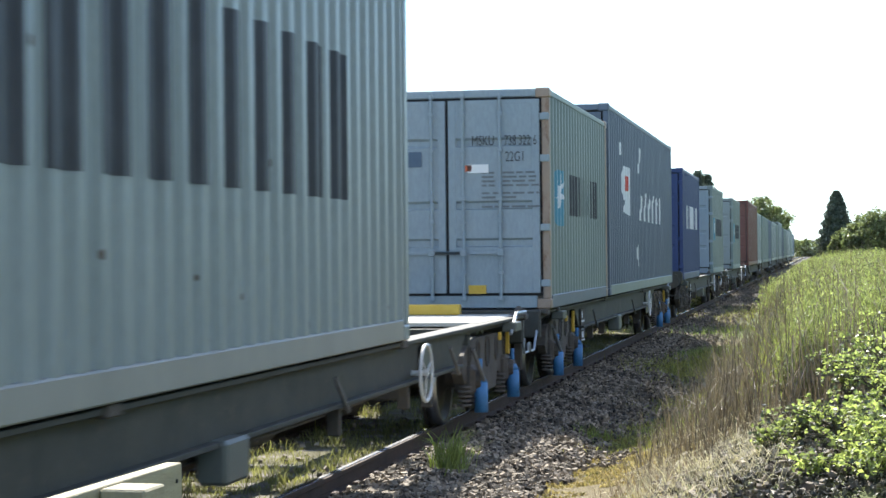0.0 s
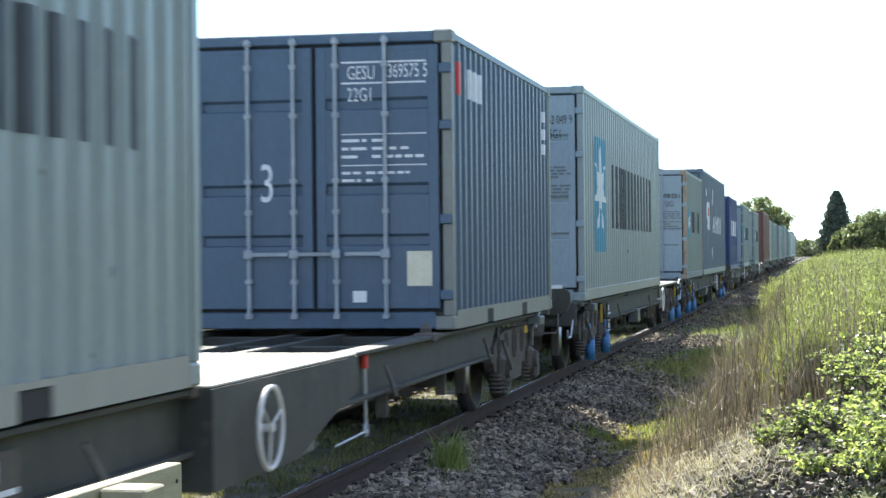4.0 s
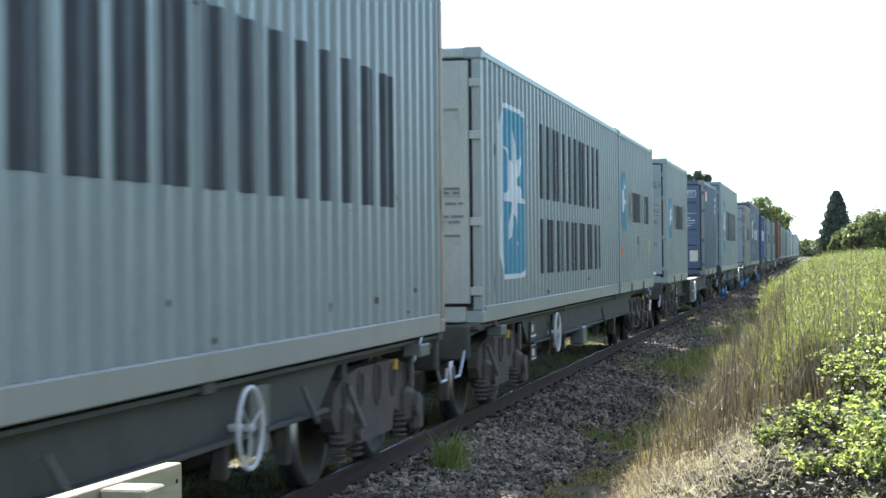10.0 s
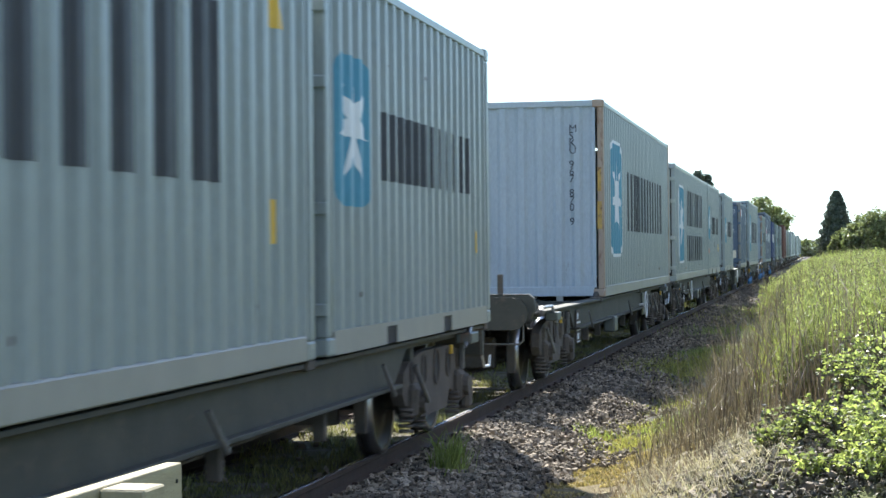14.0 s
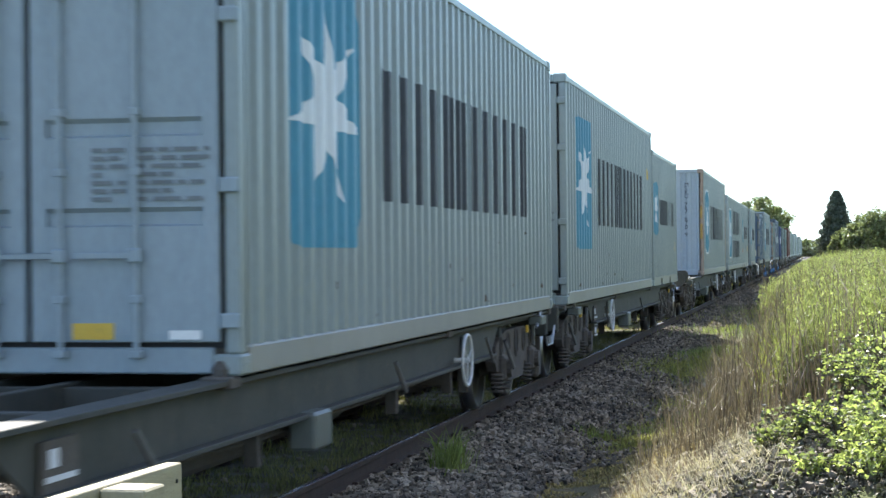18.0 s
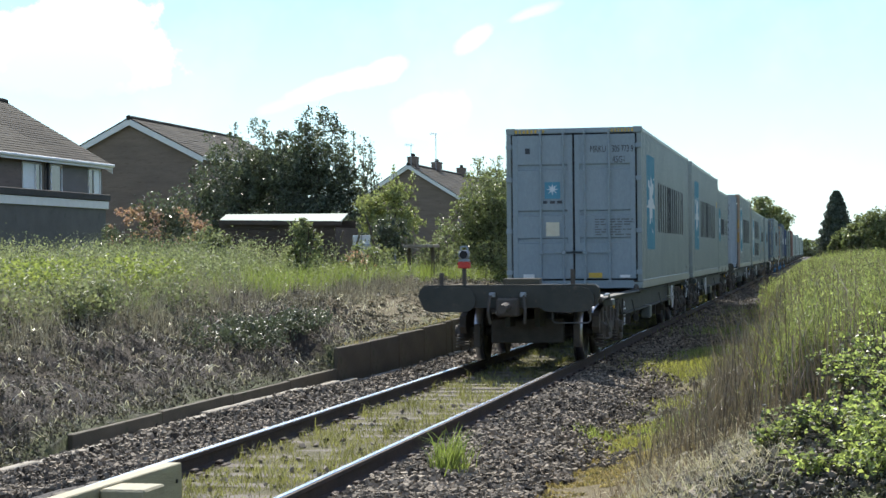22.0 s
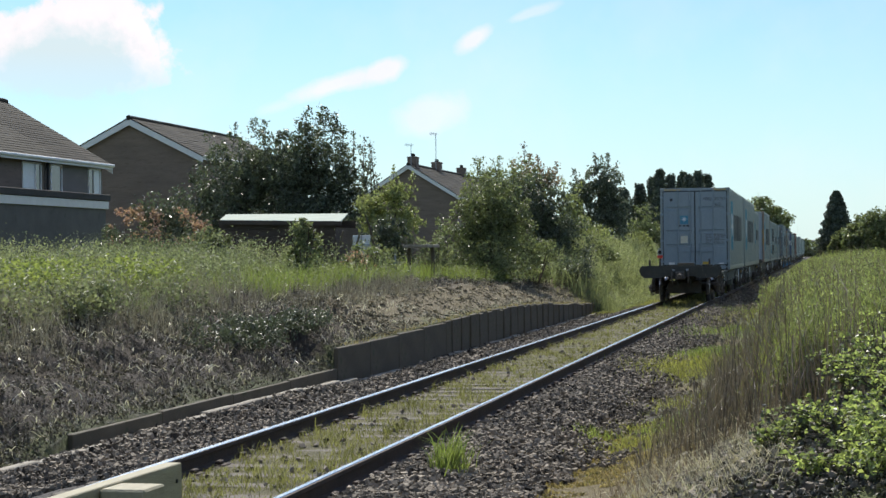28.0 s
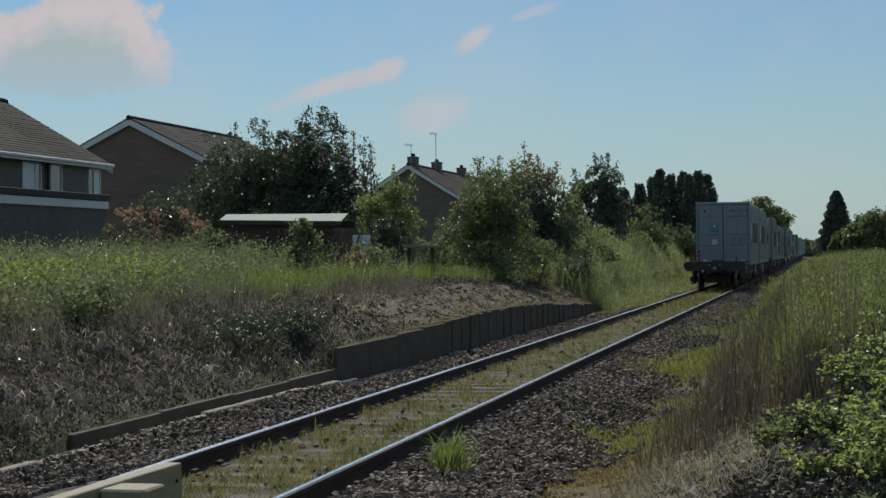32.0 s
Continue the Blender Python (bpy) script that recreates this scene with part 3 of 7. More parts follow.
def ground_z(x, y):
    x, y = np.asarray(x, float), np.asarray(y, float)
    near = [-0.36, -0.30, -0.20, -0.12, -0.05, 0.0, 0.02, 0.0]
    far = [-0.36, -0.30, -0.16, 0.08, 0.42, 0.62, 0.72, 0.7]
    xr = [-2.05, -1.75, -1.25, -0.7, 0.2, 1.6, 6, 400]
    blend = smooth(8, 15, y)
    right = np.interp(x, xr, near) * (1 - blend) + np.interp(x, xr, far) * blend
    mid = np.interp(x, [-7.15, -6.2, -5.85, -5.5, -3.1, -2.75, -2.05], [-0.37, -0.34, -0.2, -0.15, -0.15, -0.2, -0.36])
    mid = mid + np.where(x < -5.9, 0.1 * np.clip((-5.9 - x) / 0.9, 0, 1), 0) * (1 - smooth(25, 29, y))
    top = wall_top(y)
    rise = np.interp(x, [-400, -60, -16, -11, -9.4, -8.4, -7.2], [0.9, 0.9, 0.95, 0.9, 0.80, 0.48, 0.0])
    left = top + rise * (1 - np.clip(top + 0.1, 0, 0.3))
    z = np.where(x < -7.18, left, np.where(x > -2.05, right, mid))
    bumpy = np.where((x < -7.4) | (x > -2.4), 1.0, 0.18)
    humps = np.exp(-((x + 1.95) / 0.5) ** 2) * np.maximum(0, np.sin(y * 0.62 + 1.1)) * 0.22 * smooth(24, 32, y)
    tangle = np.where((x < -7.5) & (x > -10.2), 1.0, 0.0) * (np.abs(ripple(x, y, 1.9, 0.7)) * 0.34 + ripple(x, y, 4.9, 3.0) * 0.09) * smooth(-7.45, -7.9, x) * (1 - 0.55 * smooth(31, 36, y))
    mound = 0.85 * np.exp(-((x + 8.4) / 0.9) ** 2) * smooth(58, 68, y) * (1 - smooth(108, 122, y))
    return z + mound + tangle + ripple(x, y, 1.0) * 0.05 * bumpy + ripple(x, y, 0.21, 2.0) * 0.06 * bumpy + humps - smooth(250, 900, y) * 0.4


gx = np.unique(np.concatenate([np.array([-1800, -900, -400, -200, -120, -80, -60, -50, -40]), np.arange(-34, -11, 1.0), np.arange(-11, -7.3, 0.22), np.array([-7.3, -7.22, -7.182, -7.178, -7.1]),
                               np.arange(-7.0, 1.4, 0.14), np.arange(1.6, 8, 0.8), np.array([10, 16, 30, 60, 120, 300, 900, 1800])]))
gy = np.unique(np.concatenate([np.array([-400, -150, -60, -20, -8, 0, 5]), np.arange(8, 50, 0.22), np.arange(50, 110, 0.7), np.arange(110, 260, 4), np.array([280, 320, 400, 520, 700, 1000, 1500, 2400, 4000])]))
GX, GY = np.meshgrid(gx, gy)
gv = np.stack([GX.ravel(), GY.ravel(), ground_z(GX.ravel(), GY.ravel())], 1)
nx, ny = len(gx), len(gy)
gi = (np.arange(ny - 1)[:, None] * nx + np.arange(nx - 1)[None, :]).ravel()


def ground_material():
    """Soil, dead brush, moss and short grass by the strip of ground in which they lie."""
    m = bpy.data.materials.new("trackside_ground")
    m.use_nodes = True
    N = Nodes(m.node_tree)
    co = N.put("ShaderNodeTexCoord").outputs["Object"]
    xyz = N.put("ShaderNodeSeparateXYZ", i_0=co)
    x, y = xyz.outputs[0], xyz.outputs[1]
    big, mid, fine = N.noise(co, 0.35, 5), N.noise(co, 2.2, 6, 0.7), N.noise(co, 22.0, 4, 0.75)

    def band(v, a, b, s):
        up = N.math("DIVIDE", N.math("SUBTRACT", v, a), s, clamp=True)
        dn = N.math("DIVIDE", N.math("SUBTRACT", b, v), s, clamp=True)
        return N.math("MULTIPLY", up, dn)

    ballast = N.ramp(fine, ((0.2, (0.025, 0.022, 0.02)), (0.5, (0.07, 0.062, 0.056)), (0.8, (0.16, 0.145, 0.13))))
    brush = N.ramp(fine, ((0.25, (0.022, 0.018, 0.014)), (0.55, (0.065, 0.054, 0.042)), (0.8, (0.15, 0.125, 0.10))))
    turf = N.ramp(mid, ((0.3, (0.05, 0.07, 0.018)), (0.7, (0.11, 0.13, 0.035))))
    moss = N.mix(N.math("MULTIPLY", N.math("SUBTRACT", fine, 0.35), 3.0, clamp=True), (0.11, 0.085, 0.045), N.ramp(mid, ((0.3, (0.10, 0.095, 0.035)), (0.5, (0.195, 0.158, 0.066)), (0.7, (0.27, 0.225, 0.095)))))
    mud = N.ramp(mid, ((0.3, (0.075, 0.062, 0.034)), (0.7, (0.15, 0.125, 0.068))))
    xw = N.math("ADD", x, N.math("MULTIPLY", N.math("SUBTRACT", mid, 0.5), 1.2))
    soil = N.mix(N.math("MULTIPLY", N.math("SUBTRACT", mid, 0.42), 5.0, clamp=True), N.ramp(fine, ((0.25, (0.03, 0.027, 0.02)), (0.6, (0.08, 0.066, 0.045)), (0.8, (0.15, 0.125, 0.08)))), (0.085, 0.115, 0.03))
    far_y = N.math("DIVIDE", N.math("SUBTRACT", y, 17.0), 3.0, clamp=True)
    col = N.mix(band(xw, -7.3, -1.75, 0.3), turf, N.mix(N.math("MULTIPLY", far_y, band(xw, -2.2, 0.0, 0.3)), ballast, soil))
    col = N.mix(band(xw, -5.0, -3.6, 0.15), col, N.mix(0.25, mud, turf))
    col = N.mix(N.math("MULTIPLY", band(xw, -2.5, -0.9, 0.3), N.math("MULTIPLY", N.math("SUBTRACT", N.math("ADD", big, N.math("DIVIDE", N.math("SUBTRACT", 24.0, y), 40.0, clamp=True)), 0.44), 5.0, clamp=True)), col, moss)
    bare = N.ramp(fine, ((0.25, (0.085, 0.07, 0.04)), (0.55, (0.185, 0.155, 0.092)), (0.8, (0.30, 0.255, 0.16))))
    bare_f = N.math("MULTIPLY", N.math("DIVIDE", N.math("SUBTRACT", N.math("ADD", y, N.math("MULTIPLY", mid, 8.0)), 33.0), 5.0, clamp=True), N.math("DIVIDE", N.math("SUBTRACT", x, -9.1), 0.8, clamp=True))
    col = N.mix(band(xw, -9.9, -7.2, 0.3), col, N.mix(bare_f, brush, bare))
    bs = N.put("ShaderNodeBsdfPrincipled", i_Base_Color=col, i_Roughness=0.95)
    bp = N.put("ShaderNodeBump", i_Strength=0.8, i_Distance=0.06, i_Height=N.math("ADD", fine, mid))
    N.tree.links.new(bp.outputs[0], bs.inputs["Normal"])
    N.tree.links.new(bs.outputs[0], N.put("ShaderNodeOutputMaterial").inputs[0])
    return m


tagged(new("ground", fast_mesh("ground", gv, [np.stack([gi, gi + 1, gi + nx + 1, gi + nx], 1)], ground_material(), True)), "uneven trackside ground of ballast, dry brush, moss and grass", "ground", kind="structure")

# ---- track ----
HEAD = [(-0.036, 0.0), (0.036, 0.0), (0.037, -0.035), (0.010, -0.05), (0.009, -0.125), (0.07, -0.142), (0.07, -0.155), (-0.07, -0.155), (-0.07, -0.142), (-0.009, -0.125), (-0.010, -0.05), (-0.037, -0.035)]
for side in (-1, 1):
    rail = thing("rail", "steel running rail with rusty web and polished head", "rail", "rails", "structure", pose(XC + side * 0.7525, 0, 0))
    web = Shape().prism([(u, v if v < -0.001 else -0.006) for u, v in HEAD], "y", -150, 900)
    part("web", web, RAIL_SIDE, rail, "rusty brown rail web and foot")
    w0, w1 = (-0.030, 0.026) if side < 0 else (-0.024, 0.012)
    part("head", Shape().prism([(w0, 0.0), (w1, 0.0), (w1 + 0.003, -0.003), (w1 + 0.003, -0.007), (w0 - 0.003, -0.007), (w0 - 0.003, -0.003)], "y", -150, 900), RAIL_TOP, rail, "bright polished rail head")
sleepers = tagged(new("sleeper_bed"), "row of weathered sleepers half buried under grass", "sleepers", kind="structure")
sl = Shape().box(-1.3, 1.3, -0.125, 0.125, -0.13, 0.0, 0.015).mesh("sleeper", SLEEPER)
chair = Shape().box(-0.17, 0.17, -0.09, 0.09, 0, 0.03, 0.008).box(-0.12, -0.075, -0.06, 0.06, 0.03, 0.06, 0.008).box(0.075, 0.12, -0.06, 0.06, 0.03, 0.06, 0.008).mesh("rail_chair", RAIL_SIDE)
for k in range(150):
    o = part("sleeper", sl, None, sleepers)
    o.matrix_basis = pose(XC + rng.uniform(-0.03, 0.03), 10 + 0.65 * k, -0.147, 0, rng.uniform(-0.4, 0.4), rng.uniform(-0.6, 0.6))
    for side in (-1, 1):
        if k < 110:
            c = part("rail_chair", chair, None, sleepers)
            c.matrix_basis = pose(XC + side * 0.7525, 10 + 0.65 * k, -0.165)

# retaining boards along the foot of the bank
low = thing("low_retaining_edge", "low edge of dark weathered boards holding the bank", "retaining edge", kind="structure")
for k in range(4):
    y0 = 17.3 + k * 2.57
    s = Shape().box(WALL_X - 0.04, WALL_X + 0.03, y0, y0 + 2.55, -0.55, -0.11 + 0.012 * (k % 2), 0.008)
    part("board", s, BOARD, low)
tall = thing("retaining_wall", "retaining wall of dark upright timber planks", "retaining wall", kind="structure")
edges = [27.6 + 2.1 * k for k in range(5)] + [36.0 + 0.52 * k for k in range(1, 54)]
for k, (ya, yb) in enumerate(zip(edges, edges[1:])):
    key = round(yb - ya, 2)
    o = part("plank", cached(("plank", key), lambda: Shape().box(-0.035, 0.035, 0, key - 0.006, -0.75, 0.0, 0.012).mesh("plank", BOARD)), None, tall)
    o.matrix_basis = pose(WALL_X + (0.0 if k < 4 else 0.022 * (k % 2)) + rng.uniform(-0.008, 0.008), ya, float(wall_top(np.array([ya]))[0]) + (0.0 if k < 4 else rng.uniform(-0.03, 0.03)), 0, rng.uniform(-1.5, 1.5), 0)
trough = thing("cable_trough", "narrow concrete cable trough in lidded lengths", "cable trough", kind="structure")
lid = Shape().box(-0.055, 0.055, 0, 0.985, -0.14, 0.03, 0.012).mesh("trough_lid", CONCRETE)
for k in range(60):
    o = part("trough_lid", lid, None, trough)
    o.matrix_basis = pose(-6.99 + rng.uniform(-0.02, 0.02) + 0.03 * math.sin(k * 0.4), 10 + k, float(ground_z(np.array([-6.99]), np.array([10.0 + k]))[0]) + rng.uniform(0.0, 0.03), rng.uniform(-0.6, 0.6), rng.uniform(-1.5, 1.5), rng.uniform(-0.5, 0.5))

# timber rail end beside the line
fence = thing("timber_fence", "pale sawn timber fence end with rail and square posts", "fence")
m1 = pose(-1.854, 5.325, 1.0, 0, 0, -1.9)
part("top_rail", Shape().box(-0.050, 0.0, -2.6, 0.0, -0.17, 0.0, 0.003, m1), TIMBER, fence)
for d in (-0.61, -2.3):
    part("post", Shape().box(0.003, 0.132, d, d + 0.145, -1.3, -0.004, 0.006, m1), TIMBER, fence)
part("lower_rail", Shape().box(-0.045, -0.002, -2.6, -0.05, -0.78, -0.62, 0.003, m1), TIMBER, fence)
for d, z in ((-0.045, -0.05), (-0.045, -0.12)):
    part("bolt", Shape().rod(m1 @ Vector((-0.001, d, z)), m1 @ Vector((0.004, d, z)), 0.007, 0.006, 8), SEAL_AND_SHADE, fence, "dark bolt head")

# ---- train: containers ----
HW = 1.219


def ribs(a, b, pitch=0.278, depth=0.036):
    """Corrugation between a and b: places along it and how deep each one lies."""
    n = max(1, round((b - a) / pitch))
    p = (b - a) / n
    out = [(a, 0.0)]
    for k in range(n):
        o = a + k * p
        out += [(o + 0.15 * p, 0.0), (o + 0.32 * p, depth), (o + 0.68 * p, depth), (o + 0.85 * p, 0.0)]
    return out + [(b, 0.0)]


def side_skin(L, H):
    s, line = Shape(), ribs(0.15, L - 0.15)
    for k in range(len(line) - 1):
        (y0, d0), (y1, d1) = line[k], line[k + 1]
        s.poly([(HW - 0.008 - d0, y0, 0.15), (HW - 0.008 - d1, y1, 0.15), (HW - 0.008 - d1, y1, H - 0.07), (HW - 0.008 - d0, y0, H - 0.07)], [(0, 1, 2, 3)])
    return s


def end_skin(H):
    s, line = Shape(), ribs(-HW + 0.12, HW - 0.12, 0.275, 0.04)
    for k in range(len(line) - 1):
        (x0, d0), (x1, d1) = line[k], line[k + 1]
        s.poly([(x0, 0.012 + d0, 0.14), (x1, 0.012 + d1, 0.14), (x1, 0.012 + d1, H - 0.1), (x0, 0.012 + d0, H - 0.1)], [(0, 1, 2, 3)])
    return s


def on_ribs(polys, L, proud, mat):
    """Painted flat shapes (y, z) laid on the corrugated side."""
    line = ribs(0.15, L - 0.15)
    bm = bmesh.new()
    for poly in polys:
        bm.faces.new([bm.verts.new((0, y, z)) for y, z in poly])
    lo, hi = min(v.co.y for v in bm.verts), max(v.co.y for v in bm.verts)
    for y, d in line:
        if lo < y < hi:
            bmesh.ops.bisect_plane(bm, geom=bm.verts[:] + bm.edges[:] + bm.faces[:], plane_co=(0, y, 0), plane_no=(0, 1, 0), dist=1e-5)
    ys, ds = [y for y, d in line], [d for y, d in line]
    for v in bm.verts:
        v.co.x = HW - 0.008 + proud - float(np.interp(v.co.y, ys, ds))
    me = bpy.data.meshes.new("paintwork")
    bm.to_mesh(me)
    bm.free()
    me.materials.append(mat)
    return me


def rect(y0, y1, z0, z1):
    return [(y0, z0), (y1, z0), (y1, z1), (y0, z1)]


def bars(y0, y1, z0, z1):
    """Two plain upright bars, one slot of a row that stands in for a trade name."""
    w = y1 - y0
    return [rect(y0 + 0.06 * w, y0 + 0.36 * w, z0, z1), rect(y0 + 0.56 * w, y0 + 0.86 * w, z0, z1)]


def star(cy, cz, ry, rz, points=7):
    pts = []
    for k in range(2 * points):
        a = math.pi / 2 + math.pi * k / points
        r = 1.0 if k % 2 == 0 else 0.36
        pts.append((cy + ry * r * math.cos(a), cz + rz * r * math.sin(a)))
    return [[(cy, cz), pts[k], pts[(k + 1) % len(pts)]] for k in range(len(pts))]


def rounded(y0, y1, z0, z1, r):
    out = []
    for cx, cz, a0 in ((y1 - r, z1 - r, 0), (y0 + r, z1 - r, 90), (y0 + r, z0 + r, 180), (y1 - r, z0 + r, 270)):
        out += [(cx + r * math.cos(radians(a0 + k * 30)), cz + r * math.sin(radians(a0 + k * 30))) for k in range(4)]
    return out


def door_leaf(side, H):
    """One door: a skin pressed with horizontal channels, facing -y."""
    x0, x1 = (-HW + 0.115, -0.018) if side < 0 else (0.018, HW - 0.115)
    zs = [(0.20, 0.0)]
    for c in (0.30 * H, 0.47 * H, 0.755 * H):
        zs += [(c - 0.05, 0.0), (c - 0.038, 0.032), (c + 0.03, 0.032), (c + 0.055, 0.0)]
    zs.append((H - 0.15, 0.0))
    s = Shape()
    a, b = x0 + 0.09, x1 - 0.09
    for k in range(len(zs) - 1):
        (z0, d0), (z1, d1) = zs[k], zs[k + 1]
        s.poly([(a, -0.018 + d0, z0), (b, -0.018 + d0, z0), (b, -0.018 + d1, z1), (a, -0.018 + d1, z1)], [(0, 1, 2, 3)])
    s.box(x0, x0 + 0.092, -0.022, 0.02, 0.185, H - 0.135, 0.006).box(x1 - 0.092, x1, -0.022, 0.02, 0.185, H - 0.135, 0.006)
    s.box(x0 + 0.09, x1 - 0.09, -0.02, 0.02, 0.185, 0.23, 0.005).box(x0 + 0.09, x1 - 0.09, -0.02, 0.02, H - 0.18, H - 0.135, 0.005)
    return s


def lock_rod(x, H):
    s = Shape().rod((x, -0.055, 0.10), (x, -0.055, H - 0.05), 0.019, 0.019, 8)
    for z in (0.12, 0.42, 0.30 * H + 0.25, 0.5 * H, 0.72 * H, H - 0.3, H - 0.09):
        s.box(x - 0.03, x + 0.03, -0.075, -0.015, z - 0.022, z + 0.022, 0.006)
    return s


def handle(x, side):
    z = 0.66
    return Shape().box(min(x, x - 0.36 * side), max(x, x - 0.36 * side), -0.085, -0.07, z - 0.018, z + 0.018, 0.005).box(x - 0.04, x + 0.04, -0.09, -0.06, z - 0.04, z + 0.04, 0.01)


def container(label, s0, size, mat, rear="door", door_mat=None, rail_mat=None, post_mat=None, code=None, code_mat=None, pockets=False, detail=True, rod_mat=None):
    """A freight container; its origin is the middle of its lower rear edge. s0: its place along the train."""
    L, H = (12.192 if size[0] == "4" else 6.058), (2.896 if size.endswith("h") else 2.591)
    rod_mat = rod_mat or door_mat or mat
    door_mat, rail_mat, post_mat, key = door_mat or mat, rail_mat or mat, post_mat or mat, (L, H, mat.name)
    ob = thing("freight_container", label, "container", "containers on the train")
    for sx in (-1, 1):
        o = part("side_panel", cached(("side", key), lambda: side_skin(L, H).mesh("side_panel", mat)), None, ob, "vertically corrugated steel side")
        if sx < 0:
            o.matrix_basis = pose(0, L, 0, 0, 0, 180)
        for y in (0.0, L):
            k = ("post", H, post_mat.name)
            o = part("corner_post", cached(k, lambda: Shape().box(-0.09, 0.0, 0.0, 0.11, 0.118, H - 0.118, 0.012).mesh("corner_post", post_mat)), None, ob)
            o.matrix_basis = pose(HW, 0, 0) if (sx > 0 and y == 0) else pose(HW - 0.09, L, 0, 0, 0, 180) @ pose(0.0, 0, 0) if (sx > 0) else pose(-HW + 0.09, 0, 0) if y == 0 else pose(-HW, L, 0, 0, 0, 180)
            for z in (0.0, H - 0.118):
                o = part("corner_casting", cached(("cast", post_mat.name), lambda: Shape().box(-0.162, 0.004, -0.004, 0.178, 0, 0.118, 0.014).box(-0.11, 0.007, 0.05, 0.13, 0.035, 0.085, 0.02).mesh("corner_casting", post_mat)), None, ob)
                o.matrix_basis = pose(HW if sx > 0 else -HW + 0.158, 0 if y == 0 else L - 0.174, z)
        if pockets:
            e1, e2 = L * 0.5 - 1.34, L * 0.5 + 0.78
            line = [(0.178, 0.0), (e1, 0.0), (e1, 0.13), (e1 + 0.35, 0.13), (e1 + 0.35, 0.0), (e2, 0.0), (e2, 0.13), (e2 + 0.35, 0.13), (e2 + 0.35, 0.0), (L - 0.178, 0.0), (L - 0.178, 0.16), (0.178, 0.16)]
            s = Shape().prism(line, "x", HW - 0.06, HW)
            rail_mesh = cached(("rail", L, rail_mat.name, "p"), lambda: s.mesh("bottom_rail", rail_mat))
        else:
            rail_mesh = cached(("rail", L, rail_mat.name), lambda: Shape().box(HW - 0.06, HW, 0.178, L - 0.178, 0.0, 0.158, 0.01).mesh("bottom_rail", rail_mat))
        o = part("bottom_rail", rail_mesh, None, ob)
        if pockets:
            # Black blocks fill the pockets: their inner shade is drawn as colour.
            for e0 in (e1, e2):
                part("pocket_shade_block", cached(("pocket", e0, sx), lambda: Shape().box(sx * (HW - 0.055), sx * (HW - 0.012), e0 + 0.004, e0 + 0.346, 0.004, 0.127).mesh("pocket_shade_block", SEAL_AND_SHADE)), None, ob, "black block drawn for the forklift pocket's shade")
        o2 = part("top_rail", cached(("trail", key), lambda: Shape().box(HW - 0.06, HW - 0.003, 0.178, L - 0.178, H - 0.085, H - 0.02, 0.006).mesh("top_rail", mat)), None, ob)
        if sx < 0:
            o.matrix_basis = o2.matrix_basis = pose(0, L, 0, 0, 0, 180)
    part("roof", cached(("roof", key), lambda: Shape().box(-HW + 0.05, HW - 0.05, 0.03, L - 0.03, H - 0.05, H - 0.022, 0.004).mesh("roof", mat)), None, ob)
    part("floor", cached(("floor", L), lambda: Shape().box(-HW + 0.07, HW - 0.07, 0.05, L - 0.05, 0.05, 0.15).mesh("floor", GRIME)), None, ob)
    o = part("end_panel", cached(("end", H, mat.name), lambda: end_skin(H).mesh("end_panel", mat)), None, ob)
    o.matrix_basis = pose(0, L, 0, 0, 0, 180)
    part("end_sill", cached(("sill", door_mat.name), lambda: Shape().box(-HW + 0.158, HW - 0.158, 0.0, 0.1, 0.01, 0.155, 0.01).mesh("end_sill", door_mat)), None, ob)
    part("end_header", cached(("header", H, door_mat.name), lambda: Shape().box(-HW + 0.158, HW - 0.158, 0.0, 0.1, H - 0.105, H - 0.01, 0.01).mesh("end_header", door_mat)), None, ob)
    if rear == "wall":
        part("end_panel", cached(("end", H, door_mat.name), lambda: end_skin(H).mesh("end_panel", door_mat)), None, ob, "pale vertically ribbed end wall")
    else:
        part("gasket", cached(("seal", H), lambda: Shape().box(-HW + 0.06, HW - 0.06, 0.03, 0.07, 0.15, H - 0.1).mesh("gasket", SEAL_AND_SHADE)), None, ob, "black rubber door gasket")
        for side in (-1, 1):
            d = part("door", cached(("door", H, side, door_mat.name), lambda: door_leaf(side, H).mesh("door", door_mat)), None, ob)
            if detail:
                for x in ((-0.59, -0.18) if side < 0 else (0.20, 0.64)):
                    part("lock_rod", cached(("rod", H, x, rod_mat.name), lambda: lock_rod(x, H).mesh("lock_rod", rod_mat)), None, d, "painted locking rod")
                    part("handle", cached(("handle", x, rod_mat.name), lambda: handle(x, side).mesh("handle", rod_mat)), None, d)
                for z in (0.3, 0.29 * H + 0.2, 0.68 * H, H - 0.34):
                    part("hinge", cached(("hinge", side, round(z, 2), door_mat.name), lambda: Shape().box(side * (HW - 0.11), side * (HW + 0.004), -0.03, 0.0, z - 0.042, z + 0.042, 0.01).mesh("hinge", door_mat)), None, d)
    if code and detail:
        flat = pose(0, 0, 0, 90)
        for text, x, z, size_t in code:
            squeeze = 0.62 if len(text) < 8 else 0.56
            o = tagged(part("marking", lettering(text, size_t, code_mat or INK), None, ob, "painted container code"), kind="stuff")
            o.matrix_basis = pose(x, -0.026, z) @ flat @ Matrix.Diagonal((squeeze, 1, 1, 1))
    CARGO.append((ob, s0, ZB))
    return ob


def paintwork(ob, name, polys, L, mat, label="", proud=0.004):
    return part(name, on_ribs(polys, L, proud, mat), None, ob, label)


